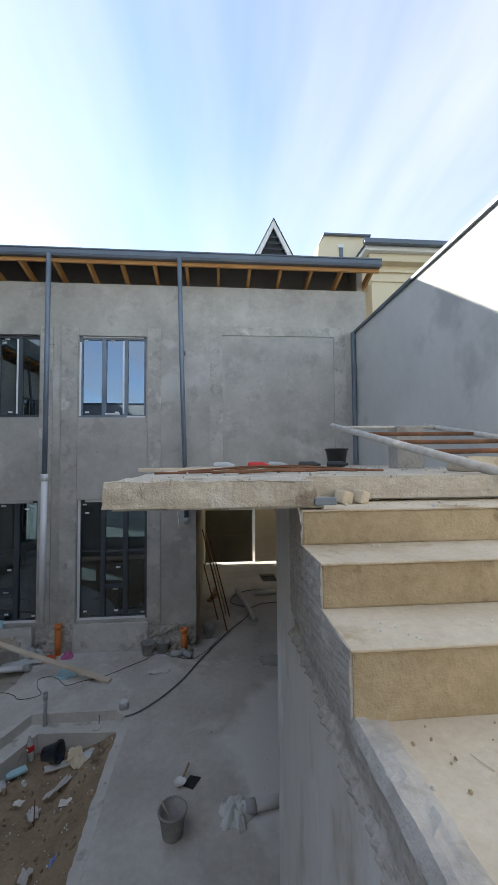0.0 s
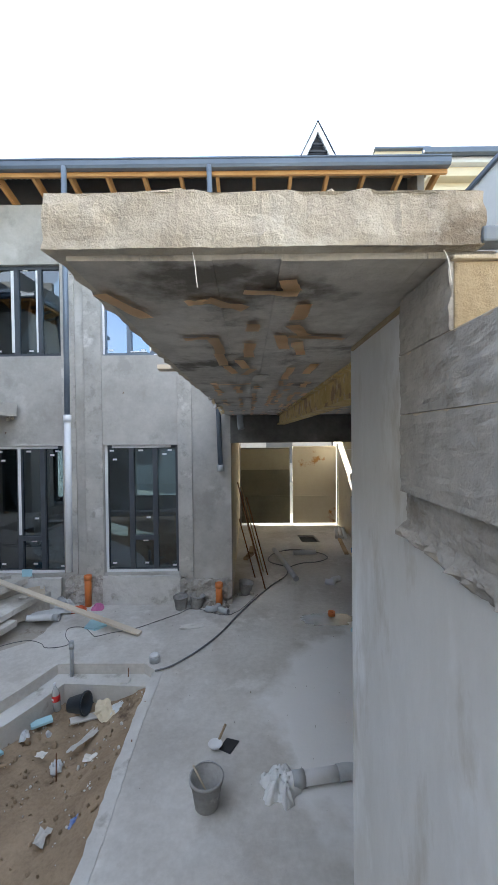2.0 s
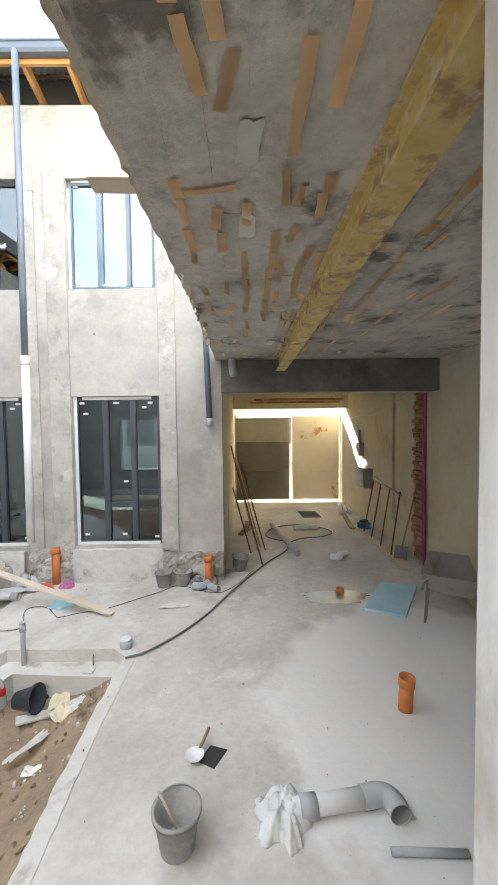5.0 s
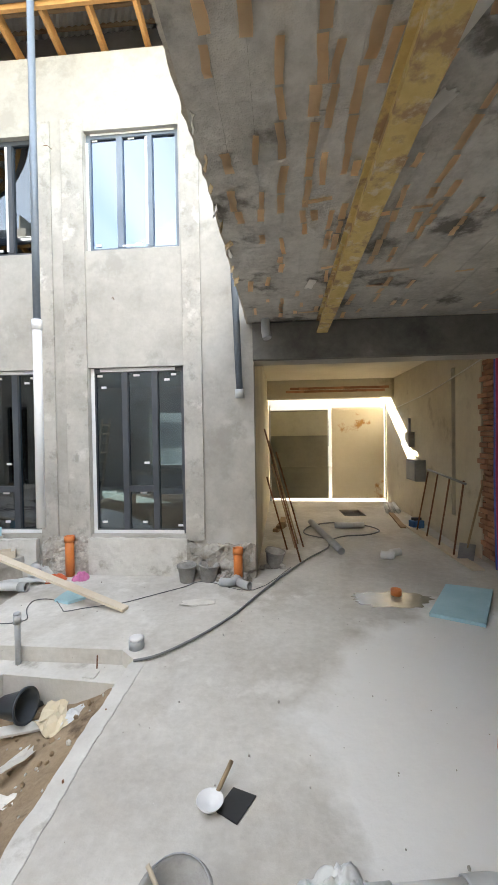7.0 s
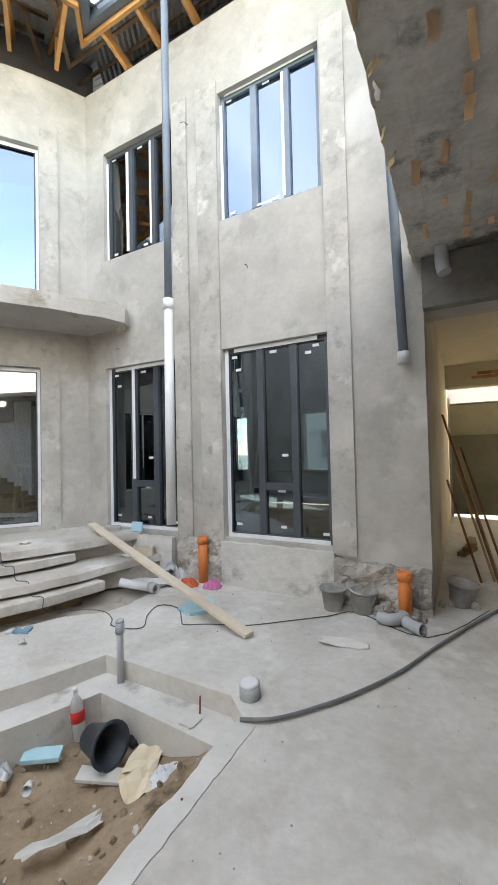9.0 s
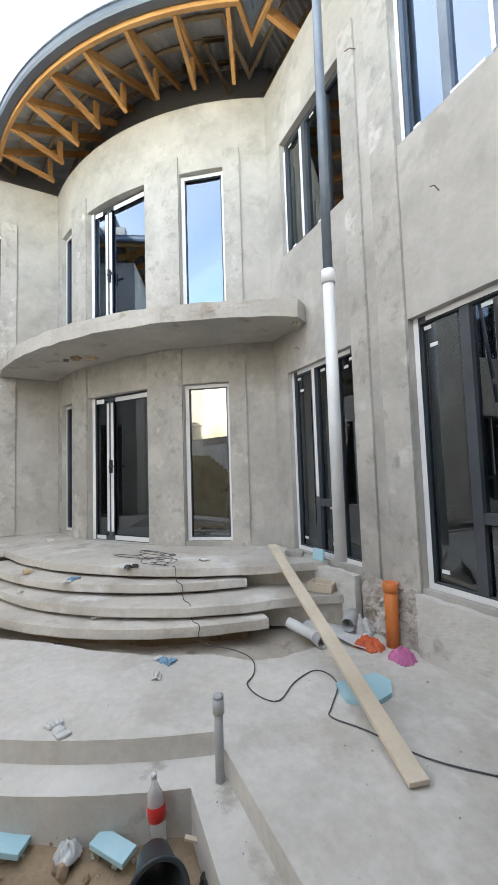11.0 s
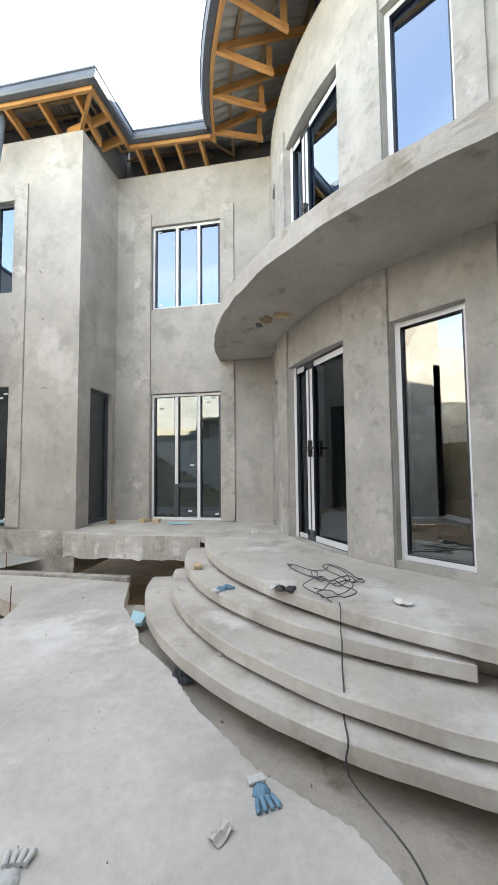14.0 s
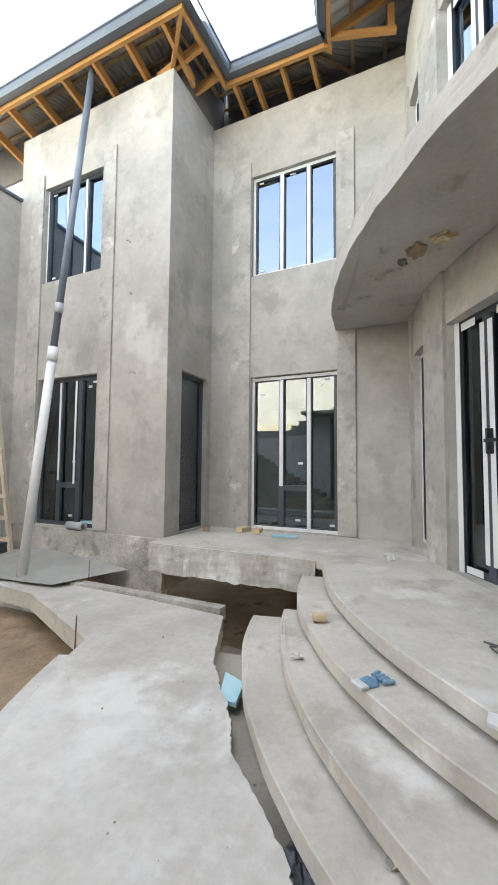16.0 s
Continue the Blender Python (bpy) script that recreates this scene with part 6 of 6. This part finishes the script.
# ---- on the slab and the stairs ----
lad = thing("ladder", "paint-spattered pole ladder lying tilted on the slab", "ladder", pose(0, 0, 0))
A0, A1, B0, B1 = Vector((1.36, 1.95, 3.50)), Vector((1.17, 4.0, 3.91)), Vector((2.60, 2.15, 3.52)), Vector((2.17, 4.0, 3.91))
POLE = surface("spattered_pole", (0.40, 0.36, 0.31), (0.66, 0.63, 0.58), 12, 50, 0.8, 0.2, stain=(0.35, 0.2, 0.12), stain_at=0.62, stain_scale=7)
part("rail", tube([A0 + (A0 - A1) * 0.1, A1], 0.028, 10), POLE, lad)
part("rail", tube([B0, B1], 0.026, 10), POLE, lad)
for k in (0.25, 0.45, 0.68, 0.93):
    part("rung", tube([A0.lerp(A1, k), B0.lerp(B1, k)], 0.017, 8), RUST if k < 0.9 else POLE, lad)
solid("trestle_block", box(-0.14, 0.14, -0.1, 0.1, 0, 0.42, 0.01), PLINTH, "stacked blocks propping the ladder's end", "block", pose(1.9, 3.9, ST))
for x, y, w, d2, h, a in ((1.75, 2.6, 0.17, 0.10, 0.10, 12), (2.1, 3.1, 0.16, 0.09, 0.08, -20)):
    bm = box(-w, w, -d2, d2, 0, h, 0.02)
    bmesh.ops.subdivide_edges(bm, edges=bm.edges[:], cuts=2, use_grid_fill=True)
    for v in bm.verts:
        v.co += v.co.normalized() * 0.015 * noise.noise(v.co * 20)
    solid("stone_block", bm, DUST, "rough pale stone block on the slab", "block", pose(x, y, ST, 0, 0, a))
rd = random.Random(31)
for k in range(9):
    x, y = 0.25 + rd.uniform(-0.15, 0.35), 2.6 + rd.uniform(-0.25, 0.3)
    solid("bent_rebar", tube(spline([(x - 0.5, y + rd.uniform(-0.1, 0.1), ST + 0.015), (x, y + 0.05, ST + 0.02 + 0.01 * (k % 4)), (x + 0.35, y - 0.05, ST + 0.02), (x + 0.42, y + 0.12, ST + 0.02)], 4), 0.007, 6), RUST, "bent rusty rebar on the slab", "rebar", None, "rebar heap on the slab")
solid("plank", box(-0.75, 0.75, -0.06, 0.06, 0, 0.03, 0.003), PALE_WOOD, "pale board lying on the slab", "plank", pose(0.05, 3.6, ST, 0, 0, 2))
for x, y, mt, lab in ((-0.05, 4.2, CLEAR, "empty clear bottle on the slab"), (0.35, 4.6, RED, "small red packet on the slab"), (0.9, 4.4, BLACK, "black plastic piece on the slab"), (0.62, 4.9, CLEAR, "crushed clear bottle on the slab"), (1.25, 4.5, BLACK, "black plastic tube on the slab")):
    solid("litter", at(lathe([(0.03, 0), (0.038, 0.02), (0.038, 0.17), (0.014, 0.22), (0.014, 0.24), (0.001, 0.242)], 14), pose(0, 0, 0.04, 90, 0, 70)), mt, lab, "litter", pose(x, y, ST))
solid("glass_block", box(-0.045, 0.045, -0.02, 0.02, 0, 0.03, 0.005), PIPE_DARK, "dark tile set in the broken slab edge", "tile", pose(0.40, 1.60, 3.372))
for x, sx in ((0.54, 0.035), (0.62, 0.028)):
    bm = box(-sx, sx, -0.03, 0.03, 0, 0.06, 0.012)
    solid("stone_lump", bm, DUST, "pale lump of stone on the top step", "stone", pose(x, 1.80, 3.354, 5, 12, 30))

rs = random.Random(44)
for k in range(12):
    x, y, a = rs.uniform(0.5, 1.1), rs.uniform(0.3, 1.0), rs.uniform(0, 180)
    solid("straw", tube(spline([(-0.03, 0, 0.002), (0, 0.004, 0.004), (rs.uniform(0.02, 0.05), 0, 0.002)], 3), 0.0012, 5), PALE_WOOD, "bit of dry straw on the landing", "straw", pose(x, y, 2.878, 0, 0, a), "straw on the landing")

# loose crumbs
def crumbs(name, count, area, z, smin, smax, material, label, seed, parent_z=None):
    r = random.Random(seed)
    bm = bmesh.new()
    for _ in range(count):
        x, y = r.uniform(area[0], area[1]), r.uniform(area[2], area[3])
        s = r.uniform(smin, smax) * (1 if r.random() < 0.85 else 1.9)
        m = pose(x, y, (parent_z(x, y) if parent_z else z) + s * 0.3, r.uniform(0, 90), r.uniform(0, 90), r.uniform(0, 360)) @ Matrix.Diagonal((s, s * r.uniform(0.5, 1), s * r.uniform(0.4, 0.8), 1))
        bmesh.ops.create_icosphere(bm, subdivisions=1, radius=0.6, matrix=m)
    return tagged(part(name, bm, material), label, "rubble", kind="stuff")


def bed_height(x, y):
    z = -0.2 + 0.07 * noise.noise(Vector((x * 1.1, y * 1.1, 0))) + 0.035 * noise.noise(Vector((x * 4, y * 4, 2))) + 0.02 * noise.noise(Vector((x * 11, y * 11, 5)))
    return min(z + max(0.0, x + 1.75) * 0.42, 0.1)


crumbs("soil_clods", 420, (-4.0, -1.3, 2.8, 5.5), 0, 0.012, 0.045, SOIL, "loose clods of brown soil", 1, bed_height)
crumbs("pebbles", 130, (-3.0, -1.3, 3.2, 5.5), 0, 0.008, 0.025, PAPER, "small pale stones and chips on the soil", 2, bed_height)
crumbs("yard_grit", 260, (-3.2, 2.6, 3.6, 7.4), G, 0.003, 0.011, PLINTH, "scattered grit on the screed", 3)
crumbs("yard_grit", 60, (-6.3, -3.4, 3.0, 5.2), G, 0.003, 0.010, PLINTH, "scattered grit on the screed", 4)
crumbs("landing_grit", 420, (0.42, 1.7, -0.3, 1.03), 2.878, 0.003, 0.011, STAIR, "crumbs of mortar on the landing", 5)
for k, (zt, ya, yb) in enumerate(((3.063, 1.06, 1.3), (3.213, 1.34, 1.58), (3.353, 1.62, 1.84))):
    crumbs("tread_grit", 70, (0.4, 1.9, ya, yb), zt, 0.003, 0.010, PAPER, "pale crumbs on a tread", 6 + k)
crumbs("slab_grit", 420, (-0.4, 2.6, 1.7, 6.8), ST, 0.003, 0.014, PLINTH, "rubble strewn over the slab", 10)
crumbs("trench_clods", 160, (-5.6, -3.6, 4.2, 6.0), 0.05, 0.006, 0.02, MUD, "loose soil clods in the trench", 11)

# brown tape over the soffit's joints
rt = random.Random(17)
sof = bpy.data.objects["ceiling_soffit"]
def tape(x, y, ln, w, turn):
    """A strip of packing tape over a joint, with wandering edges."""
    tb = bmesh.new()
    n = 4
    rowsv = []
    for i in range(n + 1):
        wob = rt.uniform(-0.003, 0.003)
        rowsv.append([tb.verts.new((sx * w * 0.5 + wob + rt.uniform(-0.003, 0.003), (i / n - 0.5) * ln, rt.uniform(-0.004, 0.0))) for sx in (-1, 1)])
    for a, b in zip(rowsv, rowsv[1:]):
        tb.faces.new((a[0], a[1], b[1], b[0]))
    bmesh.ops.solidify(tb, geom=tb.faces[:], thickness=0.003)
    part("tape_strip", tb, TAPE, sof).matrix_basis = pose(x, y, SB - 0.021, 0, 0, turn)


# the strips near the stairs lie loose and askew, those further in follow the boards
for x, y, ln, turn in ((0.01, 1.73, 0.07, -14), (-0.03, 1.77, 0.13, -83), (-0.21, 1.83, 0.06, 74), (-0.14, 1.85, 0.12, -54), (0.06, 1.92, 0.14, 1), (-0.07, 2.07, 0.08, 1), (0.08, 2.11, 0.14, -23),
                       (0.15, 2.20, 0.20, -79), (0.04, 2.27, 0.22, -8), (-0.08, 2.40, 0.25, 1), (0.11, 2.37, 0.22, -12), (-0.26, 2.20, 0.09, 84), (-0.20, 2.32, 0.26, -3), (-0.20, 2.58, 0.27, 0),
                       (-0.17, 2.85, 0.22, -9), (-0.11, 2.69, 0.22, -7), (-0.40, 1.86, 0.20, -17), (0.13, 3.0, 0.42, 0), (0.23, 2.85, 0.30, 0), (-0.08, 2.92, 0.20, 13)):
    tape(x, y, ln, 0.034 if ln < 0.21 and abs(turn) > 60 else 0.042, turn)
for xi in (-0.31, -0.16, -0.03, 0.12, 0.19, 0.29, 0.36, 0.58, 0.68, 0.84, 0.94, 1.17, 1.3, 1.55, 1.8, 2.1, 2.4):
    y = 3.25 + rt.uniform(0, 0.25) if xi < 0.4 else 3.0 + rt.uniform(0, 0.5)
    while y < 7.3:
        ln = rt.uniform(0.09, 0.26)
        if rt.random() < (0.80 if y < 5.4 else 0.45) * (1.0 if xi < 1.2 else 0.5):
            tape(xi + rt.uniform(-0.014, 0.014), y + ln / 2, ln, rt.uniform(0.03, 0.05), rt.uniform(-6, 6) if rt.random() < 0.92 else 80)
        y += ln * rt.uniform(0.98, 1.25) + (rt.uniform(0.1, 0.5) if rt.random() < 0.18 else 0)
for x, y, a in ((-0.02, 3.15, 5), (-0.025, 3.69, 0), (0.60, 3.78, -10), (0.60, 3.97, 20), (0.62, 4.36, 25), (0.24, 6.3, 10)):
    t_ob = part("paper_patch", scrap(0.075, 0.2, int(x * 100 + 5), 0.0, 0.004), PAPER, sof, "grey paper patch stuck to the soffit")
    t_ob.matrix_basis = pose(x, y, SB - 0.024, 0, 0, a)

# ---- beyond the walls ----
nb = thing("neighbour_house", "cream plastered neighbouring house with a dark metal roof", "house", pose(0, 0, 0))
part("wall", box(4.15, 13.0, 10.0, 18.0, 0.0, 8.75), CREAM, nb)
part("cornice", box(4.0, 13.2, 9.75, 18.2, 8.75, 8.95, 0.02), CREAM, nb)
part("cornice", box(3.85, 13.4, 9.6, 18.3, 8.952, 9.08, 0.02), WHITE_TRIM, nb)
for k, z in enumerate((8.55, 8.3)):
    part("moulding", box(4.12 - 0.02 * (1 - k), 13, 9.93 + 0.03 * k, 9.999, z, z + 0.06, 0.01), CREAM, nb)
bm = bmesh.new()
v = [bm.verts.new(p) for p in ((3.8, 9.5, 9.08), (13.5, 9.5, 9.08), (13.5, 18.4, 9.08), (3.8, 18.4, 9.08), (5.6, 11.2, 9.95), (13.5, 11.2, 9.95), (13.5, 16.5, 9.95), (5.6, 16.5, 9.95))]
for f in ((0, 1, 5, 4), (1, 2, 6, 5), (2, 3, 7, 6), (3, 0, 4, 7), (4, 5, 6, 7), (3, 2, 1, 0)):
    bm.faces.new([v[i] for i in f])
part("roof", bm, GUTTER, nb)
part("roof_gutter", box(3.75, 13.5, 9.42, 9.55, 9.05, 9.17, 0.02), GUTTER, nb)
bm = prism([(2.68, 8.3), (4.15, 8.3), (4.15, 9.62), (2.95, 9.62), (2.78, 9.35)], 0, 2.5)
for v in bm.verts:
    v.co = Vector((v.co.x, 10.2 + v.co.z, v.co.y))
bmesh.ops.recalc_face_normals(bm, faces=bm.faces)
part("gable_wall", bm, CREAM, nb)
part("gable_slot", box(3.34, 3.44, 10.16, 10.199, 8.75, 9.3), GUTTER, nb, "dark narrow slot")
part("gable_slot_frame", box(3.30, 3.48, 10.17, 10.198, 9.302, 9.40, 0.01), WHITE_TRIM, nb)
part("gable_roof", box(2.9, 4.2, 10.1, 12.8, 9.62, 9.66), GUTTER, nb)

dorm = thing("roof_dormer", "small white triangular roof dormer with dark slats", "dormer", pose(1.24, 8.2, 7.72))
for sgn in (-1, 1):
    bm = bmesh.new()
    v = [bm.verts.new(p) for p in ((sgn * 0.50, -0.06, 0), (sgn * 0.40, -0.06, 0), (0, -0.06, 0.82), (0, -0.06, 0.99), (sgn * 0.50, 0, 0), (sgn * 0.40, 0, 0), (0, 0, 0.82), (0, 0, 0.99))]
    for f in ((0, 1, 2, 3), (7, 6, 5, 4), (0, 3, 7, 4), (1, 0, 4, 5), (2, 1, 5, 6)):
        bm.faces.new([v[i] for i in f])
    bmesh.ops.recalc_face_normals(bm, faces=bm.faces)
    part("barge_board", bm, WHITE_TRIM, dorm)
    bm = bmesh.new()
    v = [bm.verts.new(p) for p in ((sgn * 0.52, -0.08, 0.0), (0, -0.08, 1.02), (0, 1.9, 1.02), (sgn * 0.52, 1.9, 0.0))]
    bm.faces.new(v)
    bmesh.ops.solidify(bm, geom=bm.faces[:], thickness=0.02)
    part("roof_side", bm, GUTTER, dorm)
for k in range(5):
    z = 0.08 + 0.13 * k
    hw = 0.40 * (1 - z / 0.82)
    part("slat", box(-hw, hw, -0.035, -0.01, z, z + 0.03), BLACK, dorm)
part("backing", prism([(-0.4, 0.0), (0.4, 0.0), (0, 0.8)], 0, 0.01), BLACK, dorm).matrix_basis = pose(0, 0.05, 0, 90, 0, 0)
far = thing("street_house", "pale house across the street behind the gate", "house", pose(0, 0, 0))
part("wall", box(-9, 14, 25, 32, 0.1, 6.2), surface("grey_facade", (0.30, 0.30, 0.30), (0.40, 0.40, 0.40), 0.5, 8, 0.9, 0.1), far)
part("roof", box(-9.5, 14.5, 24.6, 32.4, 6.2, 6.45), GUTTER, far)
for k in range(5):
    part("window", box(-7 + 4 * k, -5.4 + 4 * k, 24.96, 24.999, 1.3, 2.8), FRAME, far)

# lifting hooks and wire ends on the fronts
for x, y, z, dx, dy in ((-2.2, FY, 3.75, 0.02, -0.12), (-3.0, FY, 5.75, -0.05, -0.10), (-4.15, FY + 0.085, 3.1, 0.03, -0.1), (BX, 1.75, 4.65, 0.1, 0.02), (BX, 1.9, 2.8, 0.1, -0.03), (BX, 1.8, 3.9, 0.08, 0.03)):
    solid("tie_wire", tube([(x, y, z), (x + dx * 0.5, y + dy * 0.5, z + 0.015), (x + dx, y + dy, z - 0.02)], 0.004, 5), RUST, "stub of tie wire sticking out of the plaster", "wire", None, "tie wires")

# ---- seen through the glass ----
horse = thing("sawhorse", "rough wooden trestle standing in the room", "trestle", pose(-6.35, 8.15, 0.62, 0, 0, 35))
part("top_bar", box(-0.45, 0.45, -0.04, 0.04, 0.86, 0.92, 0.004), PALE_WOOD, horse)
for x in (-0.38, 0.38):
    for y in (-1, 1):
        part("leg", tube([(x, 0.25 * y, 0), (x * 0.9, 0.03 * y, 0.88)], 0.022, 6), PALE_WOOD, horse)
    part("brace", box(x - 0.015, x + 0.015, -0.16, 0.16, 0.4, 0.45), PALE_WOOD, horse)
for x, y, a in ((-2.2, 9.6, 20), (-3.7, 9.2, -30)):
    table = thing("work_table", "makeshift wooden work table in the bare room", "table", pose(x, y, 0.62, 0, 0, a))
    part("tabletop", box(-0.6, 0.6, -0.3, 0.3, 0.68, 0.72, 0.005), OLD_WOOD, table)
    for lx in (-0.52, 0.52):
        for ly in (-0.24, 0.24):
            part("leg", box(lx - 0.03, lx + 0.03, ly - 0.03, ly + 0.03, 0, 0.68, 0.003), OLD_WOOD, table)

# torn paper and wood bits hanging at the slab's edge
for k in range(9):
    y = 4.3 + 0.22 * k + rt.uniform(-0.06, 0.06)
    hb = scrap(rt.uniform(0.03, 0.08), rt.uniform(0.05, 0.11), 60 + k, 0.02, 0.003, 4)
    t_ob = part("torn_strip", hb, CARDBOARD if k % 3 else PAPER, sof, "torn formwork paper at the slab's edge")
    t_ob.matrix_basis = pose(SX0 + rt.uniform(0.02, 0.06), y, SB - 0.02 - rt.uniform(0, 0.02), rt.uniform(-30, 30), rt.uniform(50, 110), rt.uniform(0, 40))
for k in (1, 4):
    solid("tie_wire", tube(spline([(-0.35 + 0.16 * k, 1.60, SB - 0.005), (-0.345 + 0.16 * k, 1.592, SB - 0.03), (-0.34 + 0.16 * k, 1.59, SB - 0.075)], 3), 0.0012, 4), PAPER, "thin pale wire hanging from the slab's edge", "wire", None, "wires at the slab edge")
crumbs("slab_edge_lumps", 160, (SX0 + 0.02, 0.34, 1.60, 1.68), ST - 0.004, 0.004, 0.013, SLAB, "crumbly lumps along the slab's broken edge", 71)
crumbs("stair_edge_lumps", 160, (SF - 0.02, SF + 0.05, -0.5, 1.05), 2.872, 0.003, 0.009, PLINTH, "crumbly lumps along the landing's edge", 72)

# the bay, the wing and all that stands at them take their skew
SQUARE = ("pavement", "ground", "planting_bed", "curb", "gutter", "fascia", "batten", "floor_inside", "ceiling_inside", "wall_north", "wall_over_passage", "wall_house", "wall_attic", "wall_inside", "wall_south", "coping", "hose", "window_2", "window_4", "neighbour", "street", "slab_over", "soil_clods", "pebbles")
bpy.context.view_layer.update()
for ob in [o for o in scene.objects if o.parent is None and o.type in ("MESH", "EMPTY") and not o.name.startswith(SQUARE)]:
    spots = [q.matrix_world @ Vector(c) for q in [ob, *ob.children] if q.type == "MESH" for c in q.bound_box]
    west_end, top = sum(p.x for p in spots) / len(spots), max(p.z for p in spots)
    if west_end < -3.3 and not (top > 6.5 and west_end > -4.4):
        ob.matrix_basis = WEST @ ob.matrix_basis
